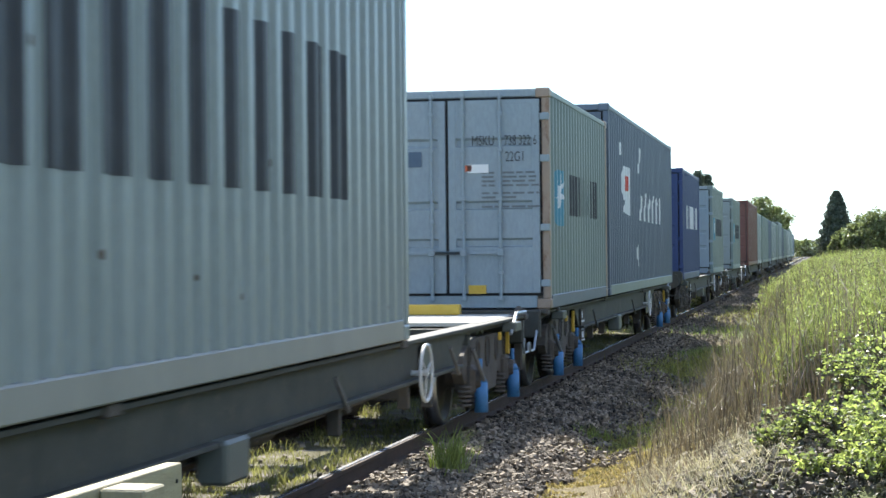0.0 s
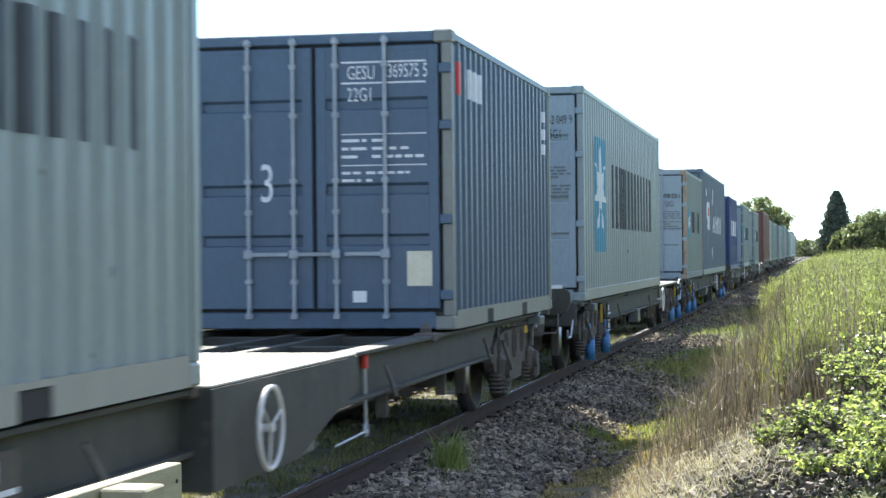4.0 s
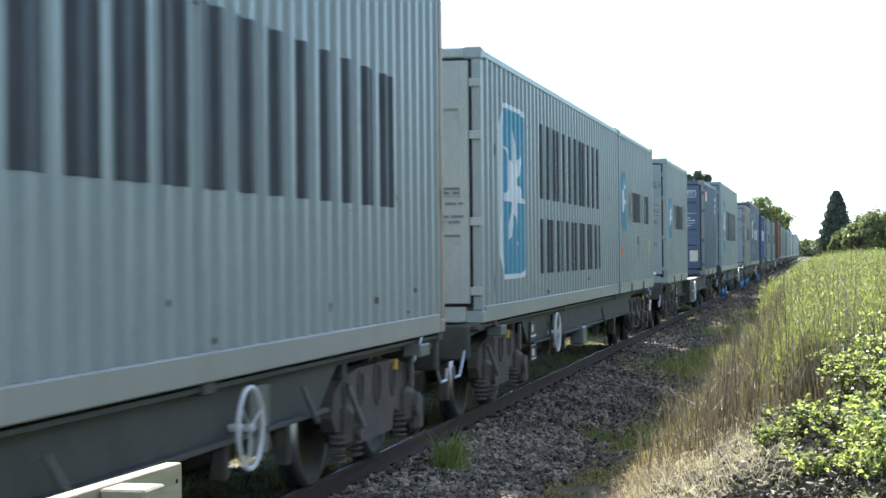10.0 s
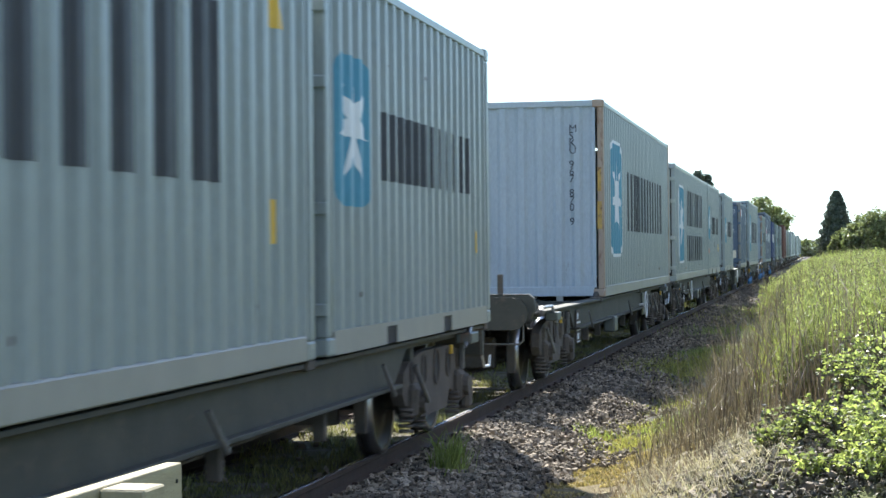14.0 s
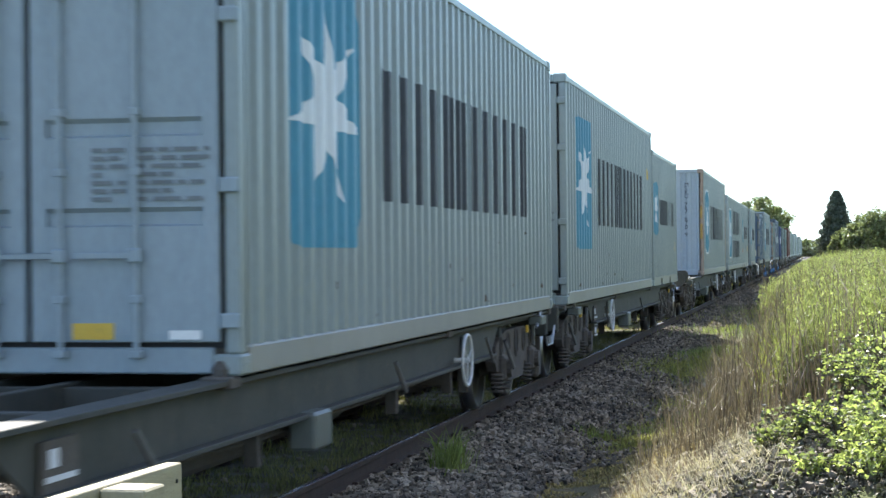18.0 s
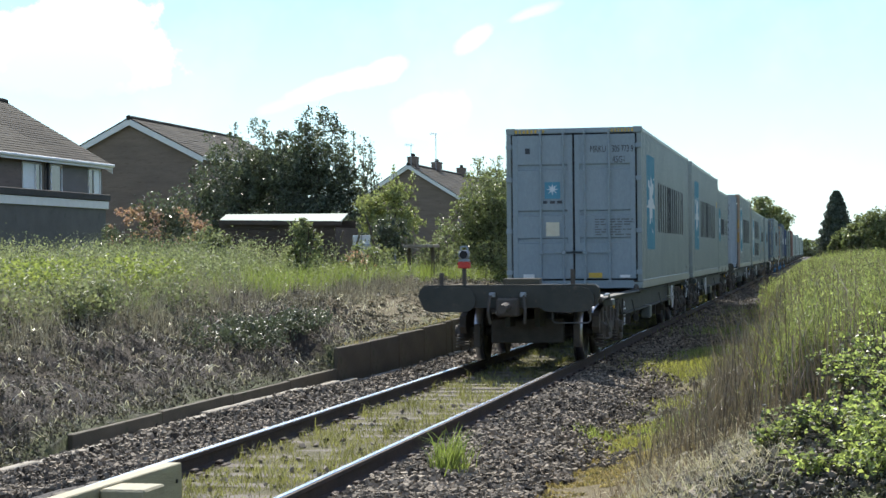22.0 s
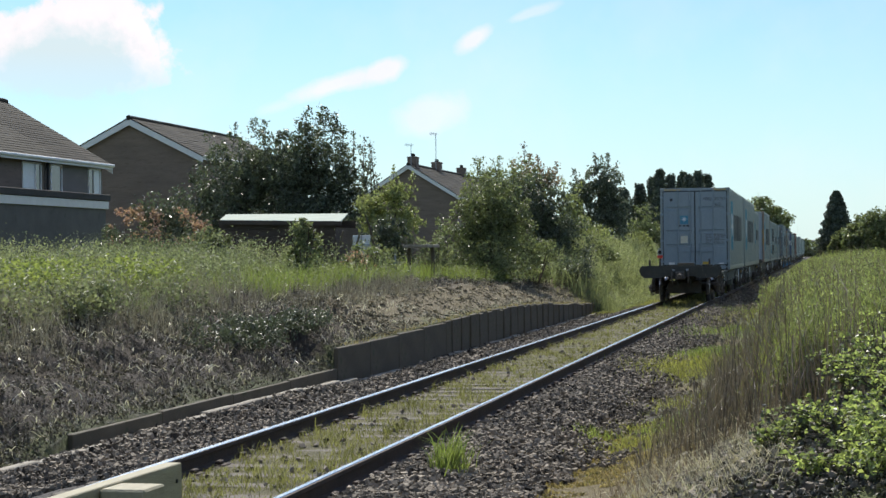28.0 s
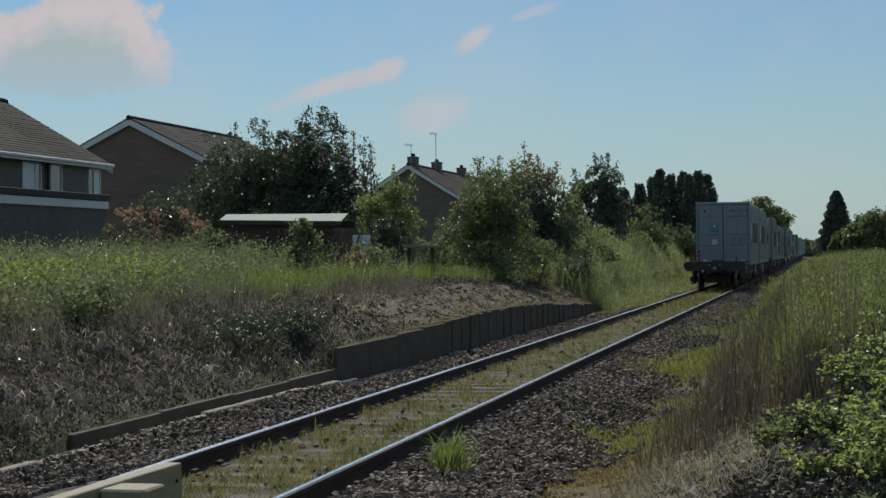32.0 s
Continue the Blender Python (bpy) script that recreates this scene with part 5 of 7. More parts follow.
def wagon(a, b, label, rear_end="coupled", front_end="coupled", detail=True, blue=False, ring_at=None, ring_x=1.22):
    D = b - a
    w = thing("flat_wagon", label, "wagon", "wagons of the train")
    for sx in (-1, 1):
        line = [(0.0, 0.93), (0.0, 0.82), (0.6, 0.86), (3.25, 0.86), (3.7, 0.60), (D - 3.7, 0.60), (D - 3.25, 0.86), (D - 0.6, 0.86), (D, 0.82), (D, 0.93)]
        s = Shape().prism(line, "x", sx * 1.06, sx * 1.09)
        s.box(sx * 0.98, sx * 1.17, 0, D, 0.905, 0.935, 0.004)
        s.box(sx * 1.0, sx * 1.16, 3.7, D - 3.7, 0.585, 0.615, 0.004)
        part("side_sill", s, FRAME, w, "dark green fish-bellied side sill")
        part("centre_sill", Shape().box(sx * 0.18, sx * 0.26, 0.1, D - 0.1, 0.52, 0.92, 0.006), FRAME, w)
    for k in range(9):
        y = 2.9 + (D - 5.8) * k / 8
        part("cross_bearer", cached("bearer", lambda: Shape().box(-1.06, 1.06, -0.06, 0.06, 0.70, 0.90, 0.006).mesh("cross_bearer", FRAME)), None, w).matrix_basis = pose(0, y, 0)
    for y0, y1 in ((0.0, 2.4), (D - 2.4, D)):
        part("deck_plate", Shape().box(-1.05, 1.05, y0 + 0.02, y1 - 0.02, 0.90, 0.941, 0.004), DECK, w, "worn pale deck plate")
    for y in (0.15, 6.2, 12.3, D - 0.15):
        for sx in (-1, 1):
            part("spigot", cached("spigot", lambda: Shape().box(-0.09, 0.09, -0.09, 0.09, -0.05, 0.02, 0.01).lathe((0, 0, 0.02), [(0.0, 0.045), (0.04, 0.05), (0.08, 0.02), (0.085, 0.0)], "z", 10).mesh("spigot", GRIME)), None, w).matrix_basis = pose(sx * 1.1, y, 0.935)
    for y, end, sg in ((0.0, rear_end, -1), (D, front_end, 1)):
        if end == "buffer":
            reach = 1.15
            out = [(-1.30, 1.0), (-1.27, 1.10), (-1.20, 1.165), (1.22, 1.165), (1.28, 1.12), (1.29, 1.0), (1.24, 0.89), (1.14, 0.84), (-1.14, 0.84), (-1.25, 0.90)]
            part("headstock", Shape().prism(out, "y", y + sg * (reach - 0.12), y + sg * reach), FRAME, w, "dark full-width headstock with rounded ends")
            part("end_platform", Shape().prism([(y, 0.80), (y, 0.945), (y + sg * 0.35, 1.14), (y + sg * (reach - 0.1), 1.16), (y + sg * (reach - 0.1), 0.86)], "x", -0.95, 0.95), FRAME, w)
            for x in (-0.86, 0.82):
                plate = [(x + u, 0.965 + v) for u, v in rounded(-0.4, 0.4, -0.185, 0.165, 0.17)]
                part("buffer_plate", Shape().prism(plate, "y", y + sg * reach, y + sg * (reach + 0.05)), FRAME, w, "dark rounded buffing plate")
            part("drawgear", Shape().box(-0.16, 0.16, y + sg * 0.8, y + sg * (reach + 0.12), 0.72, 0.98, 0.03).rod((0, y + sg * (reach + 0.1), 0.86), (0, y + sg * (reach + 0.55), 0.84), 0.07, 0.06, 10), GRIME, w)
            part("stake", Shape().box(-0.99, -0.93, y + sg * (reach - 0.06), y + sg * (reach - 0.01), 1.16, 1.34, 0.006), GRIME, w)
            part("stake", Shape().box(0.88, 0.94, y + sg * (reach - 0.06), y + sg * (reach - 0.01), 1.16, 1.38, 0.006), GRIME, w)
            part("timber_packing", Shape().box(-0.1, 0.42, y + sg * (reach - 0.4), y + sg * (reach - 0.15), 1.16, 1.25, 0.01), BOARD, w)
            for x in (-0.22, 0.22):
                part("air_hose", Shape().pipe([(x, y + sg * reach, 1.02), (x * 1.1, y + sg * (reach + 0.12), 1.0), (x * 1.2, y + sg * (reach + 0.16), 0.78), (x * 1.1, y + sg * (reach + 0.1), 0.62)], 0.022, 8), GRIME, w)
                part("hose_tap", Shape().box(x - 0.04, x + 0.04, y + sg * (reach + 0.02), y + sg * (reach + 0.1), 0.99, 1.06, 0.01), STEEL, w, "bright hose tap")
            part("step_hoop", Shape().pipe([(1.14, y + sg * 1.0, 0.86), (1.14, y + sg * 1.0, 0.66), (1.10, y + sg * 1.0, 0.62), (0.64, y + sg * 1.0, 0.62), (0.6, y + sg * 1.0, 0.66), (0.6, y + sg * 1.0, 0.86)], 0.010, 8), HOOP, w, "pale shunter's step hoop")
        else:
            part("headstock", Shape().box(-1.12, 1.12, y, y + sg * 0.12, 0.62, 0.95, 0.02), FRAME, w)
            part("end_box", Shape().box(-0.7, 0.7, y + sg * 0.12, y + sg * 0.5, 0.5, 0.9, 0.03), GRIME, w)
            part("drawbar", Shape().rod((0, y, 0.8), (0, y + sg * 0.75, 0.8), 0.08, 0.08, 10), GRIME, w)
            part("hand_bar", Shape().pipe([(1.08, y + sg * 0.1, 0.72), (1.08, y + sg * 0.35, 0.5), (1.08, y + sg * 0.62, 0.5), (1.08, y + sg * 0.66, 0.6)], 0.014, 6), STEEL, w, "pale bent hand bar")
        part("bent_pipe", Shape().pipe([(1.19, y - sg * 0.25, 0.98), (1.19, y - sg * 0.9, 0.98), (1.19, y - sg * 1.25, 0.78)], 0.018, 6), STEEL, w)
    for y in (2.0, D - 1.95):
        bogie(w, y, blue, detail)
    if detail:
        yr = D - 5.65 if ring_at is None else ring_at
        hb = part("handbrake_wheel", Shape().ring((ring_x, yr, 0.66), 0.225, 0.0145, "x", 32, 8), WHITE_IRON, w, "white handbrake wheel", True)
        s = Shape()
        for k in range(3):
            a2 = 2 * math.pi * k / 3 + 0.4
            s.rod((ring_x, yr, 0.66), (ring_x, yr + 0.22 * math.cos(a2), 0.66 + 0.22 * math.sin(a2)), 0.007, 0.007, 6)
        s.rod((1.1, yr, 0.66), (ring_x + 0.02, yr, 0.66), 0.022, 0.022, 8)
        part("spokes", s, WHITE_IRON, hb)
        part("brake_panel", Shape().box(1.1, 1.13, yr + 0.3, yr + 0.68, 0.46, 0.86, 0.01), DULL_GREEN, w)
        part("notice_plate", Shape().box(1.1, 1.115, 3.75, 4.15, 0.40, 0.84, 0.004), GRIME, w)
        stuff_part("notice_print", Shape().box(1.117, 1.121, 3.78, 4.12, 0.66, 0.685).box(1.117, 1.121, 3.78, 4.12, 0.56, 0.585).box(1.117, 1.121, 3.82, 3.98, 0.45, 0.53).box(1.117, 1.121, 3.78, 4.12, 0.41, 0.425).box(1.117, 1.121, 3.82, 3.92, 0.72, 0.80), INK_WHITE, w)
        part("valve_box", Shape().box(1.02, 1.2, D * 0.42, D * 0.42 + 0.42, 0.38, 0.62, 0.02), DULL_GREEN, w, "dull green valve box")
        part("brake_gear", Shape().box(-0.75, 0.75, D * 0.34, D * 0.34 + 1.6, 0.34, 0.62, 0.04), GRIME, w)
        part("brake_cylinder", Shape().rod((0.3, D * 0.66, 0.48), (0.3, D * 0.66 + 0.9, 0.48), 0.18, 0.15, 14), GRIME, w)
        for y in (D * 0.3, D * 0.38, D * 0.58, D * 0.7):
            part("pipe_bracket", Shape().box(0.96, 1.05, y, y + 0.07, 0.36, 0.6, 0.008), GRIME, w)
        part("air_tank", Shape().rod((0.55, D * 0.5, 0.5), (0.55, D * 0.5 + 1.2, 0.5), 0.17, 0.17, 16), GRIME, w, "", True)
        part("brake_pipe", Shape().pipe([(0.9, 3.2, 0.55), (0.95, D * 0.4, 0.5), (0.95, D * 0.62, 0.52), (0.9, D - 3.4, 0.55)], 0.02, 6), GRIME, w)
        for y in (1.9, D - 1.75):
            part("release_handle", Shape().box(1.14, 1.17, y, y + 0.04, 0.74, 0.82, 0.006), YELLOW, w, "yellow release handle")
        for y in (4.7, D - 4.4, D * 0.55):
            part("lever", Shape().rod((1.17, y, 0.80), (1.2, y + 0.24, 0.56), 0.014, 0.018, 8), HOOP, w, "pale slanted lever")
        for y in (D - 1.2, 1.0):
            part("side_box", Shape().box(1.09, 1.24, y, y + 0.36, 0.80, 0.90, 0.012), DULL_GREEN, w)
    CARGO.append((w, a, 0.0))
    return w


PLATFORM_END = 9.3    # along the wagon
RINGS = {1: 5.25, 3: 5.2, 4: 7.0}
ends = {0: ("buffer", "coupled"), 1: ("coupled", "coupled"), 2: ("buffer", "coupled"), 3: ("coupled", "coupled"), 4: ("coupled", "buffer"), 5: ("coupled", "coupled"), 6: ("coupled", "coupled"), 7: ("buffer", "coupled")}
for k, (a, b) in enumerate(WAGONS):
    r_e, f_e = ends.get(k, ("coupled", "coupled"))
    wag = wagon(a, b, ("dark green container wagon with empty worn deck at its end" if k in (0, 2, 5) else "dark green container flat wagon, loaded") if k < 9 else "dark container wagon far along the train", r_e, f_e, k < 9, k in (5, 6), RINGS.get(k), 1.33 if k == 4 else 1.22)
    if k == 4:
        y1 = PLATFORM_END
        part("platform", Shape().prism([(6.2, 0.93), (y1, 0.93), (y1, 0.70), (y1 - 0.5, 0.62), (y1 - 1.5, 0.40), (6.2, 0.40)], "x", -1.26, 1.26), FRAME, wag, "deep brown-grimed platform between the containers")
        part("platform_top", Shape().box(-1.25, 1.25, 6.2, y1 - 0.01, 0.934, 0.95, 0.004), DECK, wag, "worn pale deck plate")
        for q in range(3):
            # Flat black ovals on the plate stand for the shade inside its holes.
            part("deck_hole_shade", Shape().prism([(1.0 + 0.09 * math.cos(j * math.pi / 6), y1 - 0.3 - 0.3 * q + 0.05 * math.sin(j * math.pi / 6)) for j in range(12)], "z", 0.951, 0.954), SEAL_AND_SHADE, wag, "flat black oval drawn for a deck hole's shade")
        part("pull_rod", Shape().rod((1.12, y1 + 0.75, 0.84), (1.12, y1 + 0.78, 0.40), 0.014, 0.014, 8).ring((1.12, y1 + 0.78, 0.36), 0.04, 0.014, "x", 18, 6).rod((1.12, y1 + 0.74, 0.35), (1.12, y1 - 0.1, 0.33), 0.009, 0.009, 6), STEEL, wag, "pale brake pull rod with a ring")
        part("pull_tag", Shape().box(1.10, 1.14, y1 + 0.72, y1 + 0.79, 0.80, 0.90, 0.006), RED_PAINT, wag, "red tag")
    if k == 5:
        part("end_beam", Shape().box(-0.7, 0.45, b - a - 0.2, b - a - 0.05, 0.945, 1.055, 0.01), YELLOW, wag, "dull yellow beam across the deck")

lamp = thing("tail_lamp", "grey tail lamp with dark lens and red base on a stalk", "lamp")
part("stalk", Shape().box(-0.028, 0.028, -0.028, 0.028, 0.0, 0.24, 0.004), GRIME, lamp)
part("case", Shape().box(-0.085, 0.085, -0.06, 0.06, 0.24, 0.335, 0.012), RED_PAINT, lamp, "red lower case")
part("collar", Shape().box(-0.075, 0.075, -0.055, 0.055, 0.336, 0.37, 0.006), P_DOOR, lamp)
part("body", Shape().box(-0.078, 0.078, -0.06, 0.06, 0.371, 0.50, 0.035), ROD_GREY, lamp, "grey lamp head")
part("lens", Shape().rod((0, -0.072, 0.436), (0, -0.058, 0.436), 0.058, 0.058, 18), SEAL_AND_SHADE, lamp, "dark round lens")
part("carrying_handle", Shape().pipe([(-0.05, 0, 0.498), (-0.045, 0, 0.55), (0.045, 0, 0.55), (0.05, 0, 0.498)], 0.013, 6), P_DOOR, lamp)
CARGO.append((lamp, -7.28, 1.16))

# ---- houses and gardens across the line ----


def window(parent, x, y, z, w, h, cuts=(0.0, 0.5, 1.0), pane=None, out=0.03):
    """A window in a wall that faces +x; its lower corner nearest -y at (x, y, z); cuts: where its uprights stand, from 0 to 1."""
    panes = len(cuts) - 1
    f = Shape().box(x, x + out + 0.02, y, y + w, z, z + 0.06, 0.006).box(x, x + out + 0.02, y, y + w, z + h - 0.06, z + h, 0.006)
    for k in range(panes + 1):
        yy = y + (w - 0.06) * cuts[k]
        f.box(x, x + out + 0.02, yy, yy + 0.06, z + 0.06, z + h - 0.06, 0.006)
    o = part("window", f, WHITE_PAINT, parent, "white framed window")
    for k in range(panes):
        a, b = y + 0.05 + (w - 0.06) * cuts[k], y + 0.01 + (w - 0.06) * cuts[k + 1]
        part("pane", Shape().box(x, x + 0.015, a, b, z + 0.05, z + h - 0.05), (pane or [PANE] * panes)[k], o)
    part("sill", Shape().box(x, x + 0.12, y - 0.06, y + w + 0.06, z - 0.06, z - 0.003, 0.01), WHITE_PAINT, o)
    return o


def course(x0, z0, x1, z1, y0, y1, k, n):
    """One overlapping row of roof tiles between the eave (x0, z0) and the ridge (x1, z1), a little uneven along its length."""
    s = Shape()
    a, b = k / n, (k + 1.15) / n
    m = max(2, int((y1 - y0) / 1.5))
    for q in range(m):
        ya, yb = y0 + (y1 - y0) * q / m, y0 + (y1 - y0) * (q + 1) / m
        t = rng.uniform(0.02, 0.036)
        ax, az_, bx, bz = x0 + (x1 - x0) * a, z0 + (z1 - z0) * a, x0 + (x1 - x0) * b, z0 + (z1 - z0) * b
        s.poly([(ax, ya, az_ + t), (ax, yb, az_ + t), (bx, yb, bz + 0.012), (bx, ya, bz + 0.012), (ax, ya, az_), (ax, yb, az_)], [(0, 1, 2, 3), (4, 5, 1, 0)])
    return s


def house(label, xr, half, y0, y1, eave, ridge, base, over=0.35, rows=20, chimneys=(), boards=True):
    """A gabled house with its ridge along the track."""
    h = thing("house", label, "house")
    part("wall", Shape().poly([(xr + half, y0, base), (xr - half, y0, base), (xr - half, y0, eave), (xr, y0, ridge - 0.1), (xr + half, y0, eave),
                               (xr + half, y1, base), (xr - half, y1, base), (xr - half, y1, eave), (xr, y1, ridge - 0.1), (xr + half, y1, eave)],
                              [(0, 1, 2, 3, 4), (9, 8, 7, 6, 5), (0, 4, 9, 5), (1, 6, 7, 2), (0, 5, 6, 1)]), BRICK, h, "brown brick walls")
    drop = (ridge - eave) / half * over
    xe, ze = half + over, eave - drop
    roof = part("roof", Shape().poly([(xr + xe, y0, ze - 0.03), (xr + xe, y1, ze - 0.03), (xr, y1, ridge - 0.03), (xr, y0, ridge - 0.03), (xr - xe, y0, ze - 0.03), (xr - xe, y1, ze - 0.03)], [(0, 1, 2, 3), (3, 2, 5, 4)]), FELT, h, "brown tiled roof")
    for sx in (-1, 1):
        for k in range(rows):
            part("tile_course", course(xr + sx * xe, ze, xr, ridge, y0 - 0.25, y1 + 0.25, k, rows), ROOF, roof)
    part("ridge_tiles", Shape().rod((xr, y0 - 0.27, ridge), (xr, y1 + 0.27, ridge), 0.12, 0.12, 8), ROOF, roof)
    for y, sg in ((y0, -1), (y1, 1)):
        if boards:
            for sx in (-1, 1):
                a = Vector((xr + sx * (half + over), y + sg * 0.24, eave - drop - 0.04))
                b = Vector((xr, y + sg * 0.24, ridge - 0.04))
                part("verge_board", Shape().poly([a, b, b - Vector((0, 0, 0.3)), a - Vector((0, 0, 0.26)), a + Vector((0, -sg * 0.03, 0)), b + Vector((0, -sg * 0.03, 0)), b - Vector((0, sg * 0.03, 0.3)), a - Vector((0, sg * 0.03, 0.26))],
                                                 [(0, 1, 2, 3), (7, 6, 5, 4), (0, 4, 5, 1), (2, 6, 7, 3), (0, 3, 7, 4)]), WHITE_PAINT, h, "white verge board")
    for sx in (-1, 1):
        part("gutter", Shape().rod((xr + sx * (half + over + 0.05), y0 - 0.2, eave - drop - 0.02), (xr + sx * (half + over + 0.05), y1 + 0.2, eave - drop - 0.02), 0.06, 0.06, 8), WHITE_PAINT, h)
        part("fascia", Shape().box(xr + sx * (half + over) - 0.02, xr + sx * (half + over) + 0.01, y0 - 0.22, y1 + 0.22, eave - drop - 0.15, eave - drop - 0.01), WHITE_PAINT, h)
    for y in chimneys:
        ch = part("chimney", Shape().box(xr - 0.33, xr + 0.33, y - 0.43, y + 0.43, ridge - 0.5, ridge + 0.6, 0.02).box(xr - 0.37, xr + 0.37, y - 0.47, y + 0.47, ridge + 0.5, ridge + 0.58, 0.02), BRICK, h, "brick chimney stack")
        for q in (-0.22, 0.22):
            part("chimney_pot", Shape().rod((xr, y + q, ridge + 0.59), (xr, y + q, ridge + 0.82), 0.11, 0.09, 10), ROOF, ch)
    return h


h1 = house("brown brick house with tiled roof, white windows and a flat-roofed extension", -30.0, 3.9, 44.0, 66.3, 5.22, 7.5, 0.5, rows=24)
ext = part("extension", Shape().box(-26.1, -25.2, 44, 64.4, 0.4, 3.45), DARKWALL, h1, "dark rendered flat-roofed extension")
part("extension_fascia", Shape().box(-25.2, -25.12, 43.9, 64.5, 3.34, 3.62, 0.01), WHITE_PAINT, h1, "broad white fascia")
part("flat_roof", Shape().box(-26.1, -25.06, 43.8, 64.55, 3.63, 3.86, 0.02), FELT, h1)
part("cladding", Shape().box(-26.1, -26.04, 61.0, 66.2, 3.88, 4.9), RENDERED, h1, "grey-brown cladding between the windows")
window(h1, -26.1, 59.15, 3.88, 1.55, 0.98, (0.0, 0.68, 1.0), [SKY_PANE, PANE])
window(h1, -26.04, 61.35, 3.88, 1.0, 0.98, (0.0, 1.0), [PANE])
window(h1, -26.04, 64.8, 3.88, 1.15, 0.98, (0.0, 0.45, 1.0), [PANE, SKY_PANE])
part("downpipe", Shape().rod((-26.0, 61.1, 3.86), (-26.0, 61.1, 4.9), 0.05, 0.05, 8), SEAL_AND_SHADE, h1)
part("vent_pipe", Shape().rod((-31.0, 66.0, 6.3), (-31.0, 66.0, 7.35), 0.06, 0.06, 8), SEAL_AND_SHADE, h1)
h2 = house("brown brick house, gable end with white verge boards", -31.0, 3.2, 82.4, 99.0, 6.35, 8.0, 0.5, rows=14)
h3 = house("terrace of brown brick houses with chimneys along the ridge", -28.3, 3.5, 130, 176, 5.75, 7.95, 0.5, rows=14, chimneys=(131.5, 140, 150, 162))
for y, z in ((129.9, 9.3), (138.7, 10.6)):
    a = thing("tv_aerial", "thin television aerial on a pole", "aerial")
    part("pole", Shape().rod((-28.1, y, 7.8), (-28.1, y, z), 0.025, 0.025, 6), STEEL, a)
    part("boom", Shape().rod((-28.5, y - 0.3, z), (-27.95, y + 0.1, z), 0.015, 0.02, 6), STEEL, a)
    s = Shape()
    for k in range(5):
        s.rod((-28.47 + 0.1 * k, y - 0.28 + 0.08 * k, z - 0.11), (-28.47 + 0.1 * k, y - 0.28 + 0.08 * k, z + 0.11), 0.012, 0.012, 5)
    part("elements", s, STEEL, a)

# shed and garden clutter
shed = thing("garden_shed", "dark boarded garden shed with pale felt roof", "shed")
sx0, sx1, sy0, sy1 = -15.0, -11.7, 45.5, 48.2
for k in range(10):
    part("board", Shape().box(sx0 + 0.15, sx1 - 0.12, sy0 + 0.15 - 0.01 * (k % 2), sy0 + 0.19, 0.6 + k * 0.185, 0.78 + k * 0.185, 0.006), SHED_WALL, shed)
part("side_wall", Shape().box(sx0 + 0.15, sx0 + 0.2, sy0 + 0.2, sy1 - 0.2, 0.5, 2.3), SHED_WALL, shed)
part("side_wall", Shape().box(sx1 - 0.17, sx1 - 0.12, sy0 + 0.2, sy1 - 0.2, 0.5, 2.3), SHED_WALL, shed)
part("back_wall", Shape().box(sx0 + 0.2, sx1 - 0.17, sy1 - 0.25, sy1 - 0.2, 0.5, 2.5), SHED_WALL, shed)
front = [(-14.78, sy0, 2.52), (-11.64, sy0, 2.45)]
back = [(-12.14, sy1, 2.70), (-15.48, sy1, 2.72)]
part("roof", Shape().poly(front + back + [(x, y, z - 0.035) for x, y, z in front + back],
                          [(0, 1, 2, 3), (7, 6, 5, 4), (0, 4, 5, 1), (1, 5, 6, 2), (2, 6, 7, 3), (3, 7, 4, 0)]), SHED_ROOF, shed, "pale green sloping roof")
part("eave_board", Shape().poly([(-14.8, sy0 - 0.03, 2.51), (-11.62, sy0 - 0.03, 2.44), (-11.62, sy0 - 0.03, 2.34), (-14.8, sy0 - 0.03, 2.41), (-14.8, sy0 - 0.004, 2.51), (-11.62, sy0 - 0.004, 2.44), (-11.62, sy0 - 0.004, 2.34), (-14.8, sy0 - 0.004, 2.41)],
                                [(0, 1, 2, 3), (7, 6, 5, 4), (0, 4, 5, 1), (2, 6, 7, 3), (1, 5, 6, 2), (3, 7, 4, 0)]), SHED_WALL, shed)
lean = thing("small_greenhouse", "low pale-roofed cold frame beside the shed", "cold frame")
part("frame", Shape().box(-15.9, -15.2, 47.0, 47.6, 0.8, 1.9, 0.02), SHED_WALL, lean)
part("lid", Shape().box(-16.0, -15.2, 46.9, 47.7, 1.9, 2.0, 0.01), SHED_ROOF, lean)
sheet = thing("white_sheet", "white plastic panel leaning among the clutter", "panel")
part("stand", Shape().box(-11.45, -11.05, 46.0, 46.04, 0.6, 1.62, 0.01), SHED_WALL, sheet)
part("panel", Shape().box(-11.47, -11.02, 46.0, 46.05, 1.62, 2.1, 0.01), WHITE_PAINT, sheet)
part("bars", Shape().box(-11.47, -11.02, 45.97, 45.995, 1.84, 1.87).box(-11.25, -11.22, 45.97, 45.995, 1.62, 2.1), STEEL, sheet)
tbl = thing("garden_table", "low grey table top on posts", "table")
part("top", Shape().box(-10.7, -9.87, 48.3, 49.1, 1.78, 1.86, 0.01), CONCRETE, tbl)
for x in (-10.6, -9.97):
    part("leg", Shape().box(x - 0.04, x + 0.04, 48.6, 48.7, 0.6, 1.78, 0.006), BOARD, tbl)
lads = thing("leaning_poles", "pale poles leaning by the shed", "poles")
